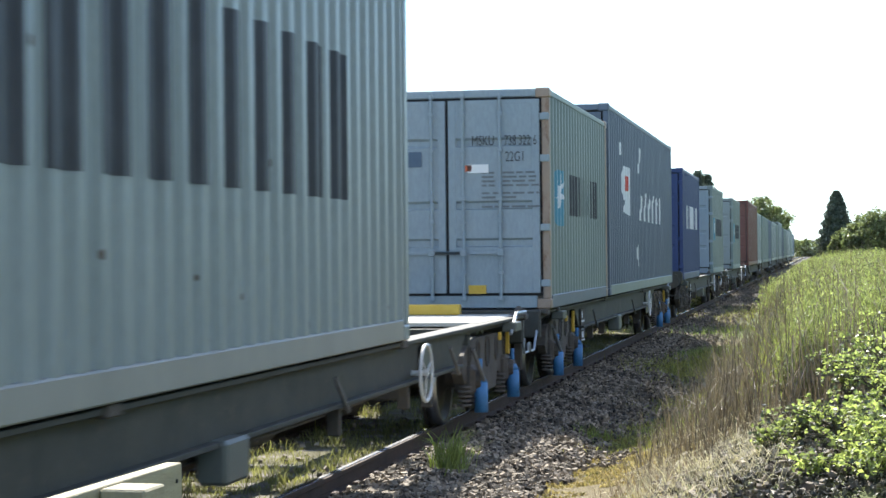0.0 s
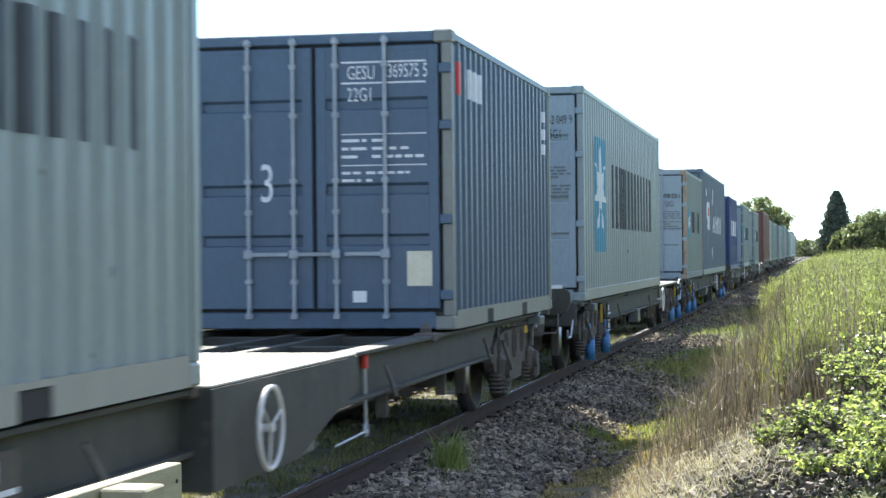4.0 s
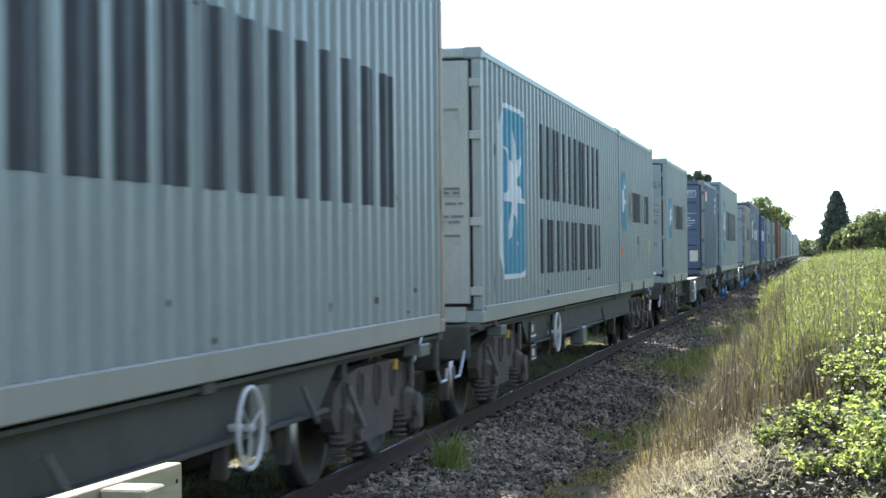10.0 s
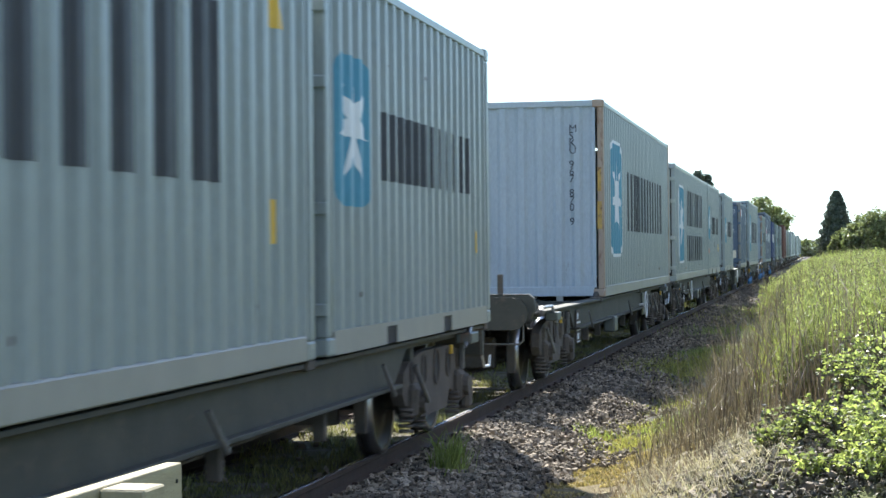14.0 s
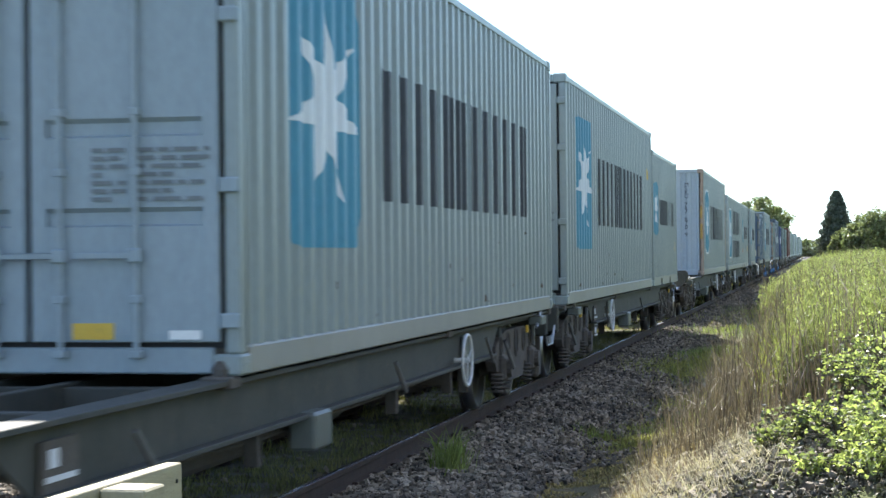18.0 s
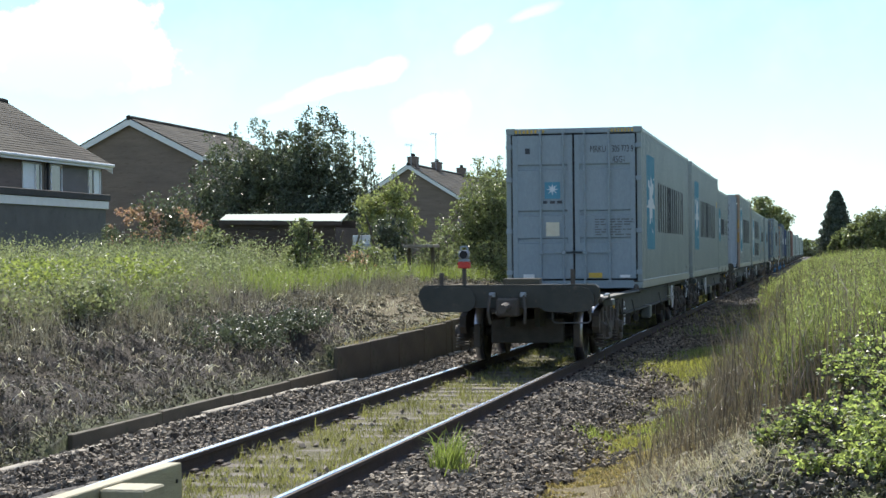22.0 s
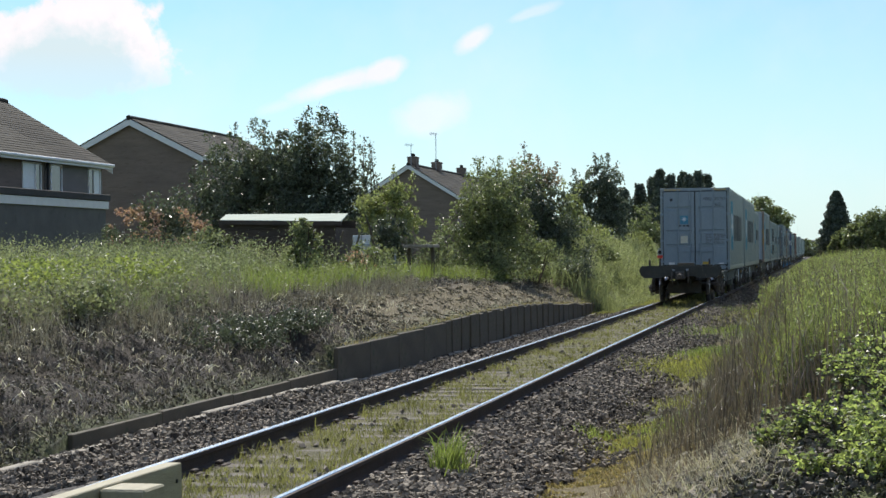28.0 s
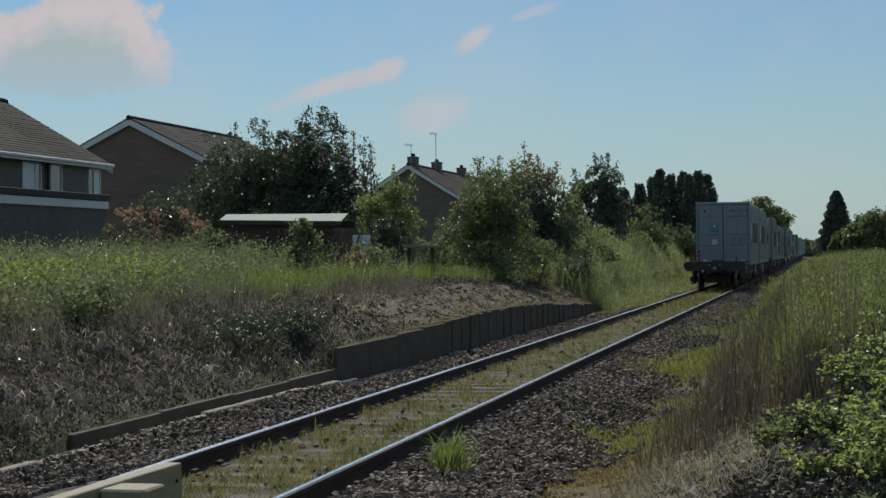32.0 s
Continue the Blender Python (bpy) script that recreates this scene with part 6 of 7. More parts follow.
for (ax, az_), (bx, bz) in (((-12.1, 1.35), (-10.6, 1.68)), ((-12.0, 0.7), (-11.5, 2.2)), ((-11.5, 0.8), (-11.1, 2.1)), ((-11.8, 0.7), (-11.7, 1.9)), ((-10.8, 0.7), (-10.6, 1.8)), ((-10.25, 0.7), (-10.2, 1.65))):
    part("pole", Shape().rod((ax, 45.3, az_), (bx, 45.2, bz), 0.03, 0.026, 7), STEEL if bz < 1.7 else BOARD, lads)
snag = thing("dead_branch", "dark dead branch leaning among the garden bushes", "branch")
part("limb", Shape().rod((-11.35, 49.0, 0.7), (-11.75, 49.0, 2.35), 0.045, 0.025, 7).rod((-11.75, 49.0, 2.35), (-11.9, 49.0, 2.75), 0.025, 0.012, 6).rod((-11.45, 49.0, 1.2), (-11.3, 49.0, 2.0), 0.02, 0.01, 6), BARK, snag)
bridge = thing("footbridge", "pale bridge deck far along the line", "bridge")
part("deck", Shape().box(-45, 40, 1000, 1004, 5.7, 6.8, 0.1), CONCRETE, bridge)
for x in (-30.5, -12.5, 4.0, 22.0):
    part("pier", Shape().box(x, x + 1.5, 1000.4, 1003.6, -0.7, 5.7, 0.05), CONCRETE, bridge)

# ---- trees and shrubs ----
lobed_tree("broadleaf_tree", "dense grey-green tree behind the shed", -19.2, 62, ((-19.1, 0, 4.4, 1.6, 1.7), (-20.5, 0, 3.3, 1.2, 1.3), (-17.7, 0.3, 4.1, 1.2, 1.6), (-19.2, -0.3, 2.4, 2.3, 1.3)), DARKLEAF, 36000, 0.1, 0.2,
           ((-19.6, 5.4, 6.1), (-18.6, 5.3, 6.0), (-18.1, 5.0, 5.7)))
lobed_tree("broadleaf_tree", "tall grey-green tree with wispy top shoots", -16.4, 61, ((-16.5, 0, 4.6, 1.2, 1.7), (-15.6, 0.2, 3.9, 0.95, 1.4), (-17.2, 0, 4.2, 0.9, 1.3), (-16.2, -0.3, 2.6, 1.75, 1.3), (-15.0, 0, 2.7, 0.9, 1.2)), DARKLEAF, 36000, 0.1, 0.18,
           ((-17.1, 5.5, 6.35), (-16.8, 5.8, 6.6), (-16.2, 5.9, 6.6), (-15.9, 5.6, 6.55), (-15.5, 5.0, 5.9), (-15.2, 4.5, 5.7), (-14.9, 4.0, 5.5), (-14.6, 3.6, 5.2), (-14.45, 3.4, 5.35), (-14.3, 3.0, 4.4), (-14.8, 3.6, 4.9)))
bush("photinia_bush", "broad bush with red and glinting young leaves", -19.4, 53.5, 2.25, 1.6, 1.2, DARKLEAF, 7000, 0.10, 7, REDLEAF)
bush("garden_bush", "dark evergreen garden bush", -16.7, 55.5, 2.0, 1.2, 1.0, DARKLEAF, 4500, 0.10)
bush("garden_bush", "dark evergreen garden bush", -14.3, 55.5, 2.0, 1.3, 1.0, DARKLEAF, 5000, 0.10)
lobed_tree("standard_bush", "round dark clipped bush on a short stem", -11.95, 52, ((-11.95, 0, 2.0, 0.68, 0.62),), DARKLEAF, 9500, 0.08, 0.07)
lobed_tree("broadleaf_tree", "pale yellow-green small tree", -12.3, 54.5, ((-12.9, 0, 3.0, 0.55, 0.5), (-12.3, 0, 3.4, 0.5, 0.4), (-13.0, 0, 2.4, 0.4, 0.5), (-12.1, 0, 2.6, 0.65, 0.5)), LIGHTLEAF, 8000, 0.085, 0.06, ((-12.4, 3.4, 4.2), (-11.9, 3.2, 4.0)))
bush("elder_bush", "young green elder among nettles", -11.5, 41.5, 1.5, 0.42, 0.42, MIDLEAF, 2400, 0.085)
bush("elder_bush", "young grey-green elder by the shed", -13.9, 42.5, 1.25, 0.6, 0.5, NETTLE, 2600, 0.085)
bush("red_flowers", "small straggle of red flowers by the clutter", -10.75, 43.6, 0.75, 0.5, 0.3, REDLEAF, 260, 0.07)
bush("garden_weeds", "straggly weeds round the garden clutter", -10.7, 44.5, 0.9, 0.75, 0.6, MIDLEAF, 1800, 0.08)
lobed_tree("broadleaf_tree", "grey-green tree leaning over the bank", -9.9, 57, ((-9.9, 0, 3.0, 0.95, 1.2), (-10.6, 0, 2.1, 0.95, 1.0), (-9.3, 0, 2.6, 0.85, 1.1), (-9.9, -0.4, 1.35, 1.6, 0.85)), MIDLEAF, 24000, 0.085, 0.12, ((-10.2, 4.0, 4.5), (-9.7, 4.0, 4.45), (-9.2, 3.5, 4.2), (-10.9, 3.0, 3.6)))
bush("bank_bush", "straggly grey-green bush at the foot of the trees", -10.6, 52, 1.35, 0.7, 0.6, NETTLE, 2600, 0.075)
bush("bank_bush", "straggly green bush at the foot of the trees", -8.9, 59.5, 1.5, 0.9, 0.8, MIDLEAF, 4000, 0.08)
bush("bank_bush", "dark bush at the end of the retaining wall", -8.0, 61.5, 0.9, 0.8, 1.0, DARKLEAF, 3600, 0.08)
lobed_tree("broadleaf_tree", "dark green tree on the bank", -9.4, 65, ((-9.5, 0, 2.9, 1.05, 1.3), (-8.8, 0, 1.9, 1.1, 1.2), (-10.2, 0, 3.3, 1.0, 1.2), (-9.8, 0, 1.6, 1.4, 1.1)), DARKLEAF, 26000, 0.1, 0.13, ((-9.2, 3.8, 4.4), (-8.8, 3.0, 3.8)))
lobed_tree("broadleaf_tree", "olive green tree behind the bank", -12.2, 72, ((-12.4, 0, 3.6, 1.1, 1.3), (-11.2, 0, 3.9, 0.9, 1.2), (-12.0, 0, 2.2, 1.5, 1.1)), MIDLEAF, 13000, 0.1, 0.13, ((-12.9, 4.6, 5.3), (-12.1, 4.6, 5.4)))
lobed_tree("copper_tree", "tree with sparse reddish brown young leaves", -11.6, 77, ((-11.8, 0, 4.7, 0.85, 0.75), (-11.0, 0, 4.5, 0.7, 0.6), (-11.6, 0, 3.6, 1.0, 0.9)), COPPER, 6000, 0.1, 0.1, ((-11.9, 5.2, 6.1), (-11.6, 5.2, 5.7), (-11.3, 5.0, 5.6), (-10.6, 4.6, 5.3), (-12.4, 4.8, 5.4)))
lobed_tree("broadleaf_tree", "yellow-green young tree on the bank", -9.6, 74, ((-9.7, 0, 3.1, 0.6, 0.9), (-9.3, 0, 2.2, 0.75, 0.8)), LIGHTLEAF, 5000, 0.1, 0.08, ((-9.9, 3.7, 4.5), (-9.4, 3.6, 4.3)))
lobed_tree("broadleaf_tree", "dark tree beyond the garden trees", -10.3, 90, ((-10.1, 0, 4.7, 0.95, 1.3), (-11.1, 0, 4.2, 0.85, 1.0), (-9.7, 0, 3.7, 0.75, 1.3), (-10.4, 0, 2.5, 1.5, 1.4)), DARKLEAF, 22000, 0.12, 0.16, ((-10.4, 5.6, 6.3), (-10.0, 5.7, 6.35), (-9.6, 4.9, 5.9), (-11.4, 5.0, 5.6)))
for k, (x, top) in enumerate(((-12.6, 5.0), (-11.7, 5.3), (-10.9, 5.8), (-10.2, 6.2), (-9.6, 5.9), (-8.9, 6.1), (-8.3, 5.8), (-7.8, 6.1), (-7.3, 5.9), (-6.9, 4.9))):
    y = 124 + 1.5 * (k % 3)
    o = thing("conifer", "dark feathery conifer in a tall hedge", "conifer", "conifer hedge", at=pose(x, y, 0.75))
    part("trunk", Shape().rod((0, 0, -0.2), (0, 0, top * 0.9), 0.12, 0.02, 7), BARK, o)
    q = rng.uniform(0, 1, (5200, 4))
    hgt = top * q[:, 0] ** 1.1
    rad = 0.95 * np.clip(1.04 - hgt / top, 0, 1) ** 0.45 * np.sqrt(q[:, 1]) * (1 + 0.25 * np.sin(hgt * 4 + 9 * q[:, 2]))
    part("crown", leaf_mesh("crown", np.stack([rad * np.cos(6.283 * q[:, 2]), rad * np.sin(6.283 * q[:, 2]), hgt + rng.normal(0, 0.06, 5200)], 1), rng.uniform(0.1, 0.26, 5200), CONIFER, 2.5), None, o)
for x, y, top, rx, mat in ((-10.1, 82, 2.3, 1.15, MIDLEAF), (-9.2, 80, 1.9, 0.9, LIGHTLEAF), (-8.7, 92, 1.8, 0.8, LIGHTLEAF), (-8.95, 101, 3.5, 1.1, MIDLEAF), (-7.9, 112, 2.4, 0.8, MIDLEAF), (-8.4, 70, 1.4, 1.0, MIDLEAF)):
    lobed_tree("bank_bush", "rounded leafy bush on the railway bank", x, y, ((x, 0, 0.75 + top * 0.55, rx, top * 0.45), (x - rx * 0.4, 0.2, 0.75 + top * 0.38, rx * 0.8, top * 0.38), (x + rx * 0.4, -0.2, 0.75 + top * 0.35, rx * 0.75, top * 0.34)), mat, 8500, 0.11, 0.06)
cyp = thing("cypress", "tall dark cypress beyond the field", "conifer", at=pose(1.75, 200, 0.5))
part("trunk", Shape().rod((0, 0, -0.2), (0, 0, 6.6), 0.2, 0.03, 8), BARK, cyp)
q = rng.uniform(0, 1, (22000, 4))
hgt = 7.2 * q[:, 0] ** 1.15
rad = 2.35 * np.clip(1.05 - hgt / 7.2, 0, 1) ** 0.7 * np.sqrt(q[:, 1]) * (1 + 0.12 * np.sin(hgt * 7 + 11 * q[:, 2]))
part("crown", leaf_mesh("crown", np.stack([rad * np.cos(6.283 * q[:, 2]), rad * np.sin(6.283 * q[:, 2]), hgt], 1), rng.uniform(0.13, 0.3, 22000), CONIFER, 2.0), None, cyp)
for x, y, top, r in ((3.9, 190, 4.2, 2.0), (6.2, 185, 5.2, 2.4), (9.0, 180, 6.2, 2.8), (2.2, 195, 3.0, 1.4), (11.5, 178, 6.4, 2.8)):
    tree("broadleaf_tree", "green tree at the far edge of the field", x, y, top, r, MIDLEAF, 10000, 0.3, 0.2, 4, 0.0)
for x, y, top, r in ((-10.5, 340, 11.5, 4.0), (-7.0, 345, 10.4, 3.6), (-13.0, 335, 9.0, 3.5)):
    tree("broadleaf_tree", "large pale tree in the distance by the line", x, y, top, r, MIDLEAF, 11000, 0.5, 0.35, 4, 0.0)
# Added out of view: leaf bank blocking low sky to darken the train's sides.
hedge = np.concatenate([clump_points(1500, 40, (30 + 4 * math.sin(k * 1.7), -30 + 9 * k, 5.0 + 0.8 * math.sin(k * 2.3)), (4.5, 6.5, 5.0 + 0.8 * math.sin(k * 2.3)), 2.0, 0.4) for k in range(24)])
hedge[:, 2] = np.maximum(hedge[:, 2], 0.3)
tagged(new("unseen_sky_block", leaf_mesh("unseen_sky_block", hedge, rng.uniform(0.5, 1.1, len(hedge)), MIDLEAF)), "unseen leaf bank added to keep low sky off the train", "hedge", kind="stuff")
far_p = np.concatenate([clump_points(5000, 60, (-60 + 26 * k, 560 + 12 * (k % 3), 1.6), (18, 6, 2.6), 2.0) for k in range(9)])
far_p[:, 2] = np.maximum(far_p[:, 2], 0)
tagged(new("far_woods", leaf_mesh("far_woods", far_p, rng.uniform(0.6, 1.3, len(far_p)), MIDLEAF)), "hazy band of trees on the horizon", "woods", kind="stuff")

# ---- grass, weeds and dead brush ----
def uni(n, a, b):
    return rng.uniform(a, b, n)


p = spread(26000, -0.95, 1.0, 16.5, 60, 1.6)
clump = ripple(p[:, 0] * 1.6, p[:, 1], 2.1, 5.0) + 0.6 * ripple(p[:, 0], p[:, 1], 5.3, 2.0)
p = p[((p[:, 0] + 0.3 * ripple(p[:, 0], p[:, 1], 1.9, 5.0) > -0.35) | (p[:, 1] > 27 + 3 * ripple(p[:, 0], p[:, 1], 1.3))) & (clump > -0.45)]
lift = 0.72 + 0.4 * np.clip(ripple(p[:, 0] * 1.6, p[:, 1], 2.1, 5.0), -0.6, 1)
stalks("verge_weeds", p, uni(len(p), 0.4, 1.15) * lift * np.clip((p[:, 0] + 1.4) / 1.2, 0.3, 1.0), WEED, "tall green weeds on the lineside verge", "weeds", 10, 0.065, 0.25, 0.006, 0.15, 0.02, 1.8, 0.12)
p = spread(15000, -1.1, 2.5, 17.0, 60, 1.5)
p = p[(p[:, 0] > -0.5) | (p[:, 1] > 24) | (rng.uniform(0, 1, len(p)) < 0.15)]
blades("verge_grass", p, uni(len(p), 0.35, 1.0) * np.clip((p[:, 0] + 1.5) / 1.2, 0.25, 1.0), uni(len(p), 0.005, 0.012), uni(len(p), 0.15, 0.7), GRASS, "long uncut grass on the verge", "grass")
p = spread(15000, -0.6, 14, 30, 170, 1.2)
stalks("field_weeds", p, uni(15000, 0.5, 1.0), WEED, "field of tall weeds at eye level", "weeds", 7, 0.13, 0.1, 0.012, 0.2, 0.03, 2.0, 0.13)
p = spread(9000, -1.6, -0.3, 50, 190, 1.2)
stalks("far_verge_weeds", p, uni(9000, 0.3, 0.9), WEED, "weeds along the line further off", "weeds", 5, 0.14, 0.12, 0.012, 0.2, 0.04, 1.6, 0.16)
p = spread(650, -1.3, 0.3, 14.3, 34, 1.4)
blades("dry_stems", p, uni(650, 0.2, 0.8) * np.clip((p[:, 0] + 1.75) / 0.9, 0.25, 1.0), uni(650, 0.004, 0.008), uni(650, 0.08, 1.2), TWIG, "bare brown upright stems", "dry stems")
p = spread(9500, -1.55, 0.15, 14.4, 27, 1.2)
thick = ripple(p[:, 0] * 2.2, p[:, 1] * 1.6, 1.6, 6.0) + ripple(p[:, 0] * 1.5, p[:, 1], 4.1, 1.0) * 0.8 - 0.9 * np.abs(p[:, 0] + 0.8)
p = p[thick > -0.05]
nm = len(p)
tall = np.clip(rng.normal(0.5, 0.22, nm), 0.15, 1.05)
blades("dead_willowherb_stems", p, tall * np.clip((p[:, 0] + 2.3) / 1.1, 0.4, 1.0), uni(nm, 0.005, 0.0095), uni(nm, 0.03, 0.75), DARKTWIG, "thicket of grey-brown dead upright stems", "dry stems")
p = spread(3400, -0.95, 1.3, 15, 50, 1.3)
blades("tall_dead_stems", p, np.clip(rng.normal(1.0, 0.28, 3400), 0.4, 1.7), uni(3400, 0.0055, 0.0105), uni(3400, 0.03, 0.55), DARKTWIG, "tall grey-brown stems standing above the weeds", "dry stems")
p = spread(260, -0.7, 0.9, 15, 40, 1.4)
blades("dry_tall_stems", p, uni(260, 0.8, 1.3), uni(260, 0.004, 0.008), uni(260, 0.05, 0.4), TWIG, "tall dry stems among the weeds", "dry stems")
p = spread(4200, -1.35, -0.2, 11.6, 18, 1.0)
p = p[ripple(p[:, 0], p[:, 1], 2.0, 1.5) > -0.3]
blades("straw_litter", p, uni(len(p), 0.05, 0.28), uni(len(p), 0.003, 0.006), uni(len(p), 0.6, 1.9), STRAW, "bleached dead grass stems", "dead grass")
p = spread(27000, -2.35, -1.0, 12.4, 20, 1.3)
p = p[(ripple(p[:, 0] * 1.5, p[:, 1], 1.4, 1.0) + ripple(p[:, 0], p[:, 1], 3.3, 2.0) * 0.5 > -0.15)]
nm = len(p)
blades("moss_cushions", p, uni(nm, 0.012, 0.05), uni(nm, 0.008, 0.02), uni(nm, 0.3, 1.4), MOSS, "ochre and olive moss cushions beside the ballast", "moss")
p = spread(500, -1.6, -0.8, 12.5, 15.5, 1.0)
blades("moss_stalks", p, uni(500, 0.05, 0.25), uni(500, 0.004, 0.008), uni(500, 0.2, 1.2), TWIG, "short dead stalks on mossy ground", "dead stalks")
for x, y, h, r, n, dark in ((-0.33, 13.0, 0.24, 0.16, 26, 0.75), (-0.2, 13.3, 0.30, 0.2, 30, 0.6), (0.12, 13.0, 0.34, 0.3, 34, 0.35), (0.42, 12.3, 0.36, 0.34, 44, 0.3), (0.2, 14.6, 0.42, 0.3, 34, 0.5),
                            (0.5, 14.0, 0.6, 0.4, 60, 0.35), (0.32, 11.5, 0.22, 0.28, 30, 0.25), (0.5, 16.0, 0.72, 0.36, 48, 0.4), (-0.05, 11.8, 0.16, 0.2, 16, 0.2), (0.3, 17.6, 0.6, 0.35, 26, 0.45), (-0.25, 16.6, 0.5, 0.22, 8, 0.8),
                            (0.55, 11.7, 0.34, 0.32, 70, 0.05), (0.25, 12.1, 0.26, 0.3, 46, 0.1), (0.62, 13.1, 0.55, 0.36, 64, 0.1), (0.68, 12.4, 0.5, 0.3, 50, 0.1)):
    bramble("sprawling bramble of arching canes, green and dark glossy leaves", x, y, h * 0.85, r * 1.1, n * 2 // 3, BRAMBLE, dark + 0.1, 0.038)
PATCHES = ((-2.3, 19.6, 160, 0.22, 0.14, LUSH), (-2.96, 15.0, 190, 0.15, 0.44, LUSH), (-1.75, 19.3, 1700, 0.55, 0.10, YELLOWMOSS), (-1.45, 20.6, 1300, 0.45, 0.13, LUSH), (-2.0, 21.3, 500, 0.3, 0.09, YELLOWMOSS), (-1.6, 24.0, 900, 0.6, 0.11, YELLOWMOSS), (-1.9, 29.5, 2600, 0.9, 0.16, YELLOWMOSS), (-1.6, 32.0, 1800, 0.7, 0.22, LUSH),
                           (-1.6, 42, 1600, 1.6, 0.2, LUSH), (-1.1, 50, 1400, 2.0, 0.25, YELLOWMOSS), (-1.5, 58, 900, 1.4, 0.25, LUSH), (-6.6, 60, 900, 1.2, 0.16, YELLOWMOSS), (-6.3, 66, 900, 1.6, 0.18, YELLOWMOSS))
for x, y, n, r, h, mat in PATCHES:
    q = np.stack([rng.normal(x, r * 0.5, n), rng.normal(y, r, n)], 1)
    q = np.concatenate([q, ground_z(q[:, 0], q[:, 1])[:, None]], 1)
    blades("moss_patch" if mat is YELLOWMOSS else "grass_tuft", q, uni(n, 0.5, 1.1) * h, uni(n, 0.006, 0.014), uni(n, 0.2, 0.9), mat, "yellow-green patch of moss and short grass" if mat is YELLOWMOSS else "bright green tuft of grass on the ballast edge", "grass")
p = spread(30000, -4.95, -3.68, 11.5, 62, 1.6)
p = p[ripple(p[:, 0] * 1.8, p[:, 1], 1.3, 0.6) + 0.8 * ripple(p[:, 0] * 1.5, p[:, 1], 4.3, 2.0) + 0.25 * np.cos(2 * np.pi * (p[:, 1] - 10.325) / 0.65) > -0.28]
nm = len(p)
blades("track_grass", p, uni(nm, 0.03, 0.13) * (0.6 + 0.9 * (ripple(p[:, 0] * 2, p[:, 1], 1.3) > 0.2)), uni(nm, 0.004, 0.010), uni(nm, 0.2, 1.1), DRYGRASS, "thin dry grass growing between the rails", "grass")
p = spread(3500, -4.9, -3.7, 60, 140, 1.2)
blades("far_track_grass", p, uni(3500, 0.06, 0.2), uni(3500, 0.02, 0.04), uni(3500, 0.2, 0.9), DRYGRASS, "grass between the rails further off", "grass")
# bank on the far side
p = spread(34000, -10.2, -7.2, 14, 62, 1.4)
thick = ripple(p[:, 0] * 1.4, p[:, 1], 2.1, 0.4) + 0.7 * ripple(p[:, 0], p[:, 1], 5.2, 2.2)
p = p[(thick > -0.25) & ((p[:, 1] < 33 + 4 * thick) | (p[:, 0] < -8.7) | (thick > 0.4))]
nm = len(p)
blades("dead_bank_brush", p, uni(nm, 0.03, 0.17), uni(nm, 0.005, 0.012), uni(nm, 0.3, 2.4), SOIL, "tangled dead brush on the bank", "dead brush")
p = spread(95000, -10.1, -7.2, 14, 62, 1.5)
thick = ripple(p[:, 0] * 1.4, p[:, 1], 1.7, 0.9) + 0.8 * ripple(p[:, 0], p[:, 1], 4.4, 2.2)
p = p[(thick > -0.5) & ((p[:, 1] < 33 + 4 * thick) | (p[:, 0] < -8.9) | (thick > 0.45))]
p[:, 2] += rng.uniform(0, 1, len(p)) ** 2 * (0.04 + 0.16 * np.clip(ripple(p[:, 0], p[:, 1], 3.1, 1.1) + 0.3, 0, 1))
tagged(new("leaf_litter", leaf_mesh("leaf_litter", p, rng.uniform(0.015, 0.055, len(p)), LITTER, 1.3)), "dark litter of dead leaves and twigs on the bank", "leaf litter", kind="stuff")
# Very pale sticks: the brush's backlit highlights are put into their colour.
p = spread(3000, -9.9, -7.3, 14, 36, 1.2)
p[:, 2] += uni(3000, 0.0, 0.10)
blades("bank_sticks", p, uni(3000, 0.02, 0.13), uni(3000, 0.006, 0.012), uni(3000, 0.2, 2.4), STICK_GLINT, "broken sticks in the dead brush, backlit glints painted pale", "sticks")
p = spread(2600, -9.3, -7.25, 31, 62, 1.1)
v = rng.uniform(-0.5, 0.5, (2600, 8, 3)) * 0.02 + (np.array([(-1, -1, -1), (1, -1, -1), (1, 1, -1), (-1, 1, -1), (-1, -1, 1), (1, -1, 1), (1, 1, 1), (-1, 1, 1)]) * 0.5)[None] * (rng.uniform(0.015, 0.06, (2600, 1, 1)) * np.array([1.3, 2.0, 0.55])) + p[:, None, :]
CLOD = material("ochre_earth_clods", (0.14, 0.116, 0.068), (0.30, 0.25, 0.155), 1.5, 0.95, 0, 0.4, 30, island=0.6)
f = (np.arange(2600)[:, None, None] * 8 + np.array([(3, 2, 1, 0), (4, 5, 6, 7), (0, 1, 5, 4), (1, 2, 6, 5), (2, 3, 7, 6), (3, 0, 4, 7)])[None]).reshape(-1, 4)
tagged(new("earth_clods", fast_mesh("earth_clods", v.reshape(-1, 3), [f], CLOD)), "bare ochre clods of earth behind the retaining wall", "earth", kind="stuff")
p = spread(1500, -7.3, -7.12, 28, 64, 1.0)
p[:, 2] = wall_top(p[:, 1])
blades("wall_top_moss", p, uni(1500, 0.02, 0.10), uni(1500, 0.006, 0.014), uni(1500, 0.4, 1.6), MOSS, "moss and dry grass hanging over the retaining wall", "moss")
p = spread(9000, -0.65, 0.5, 11.0, 17, 1.0)
p[:, 2] += rng.uniform(0, 0.05, 9000)
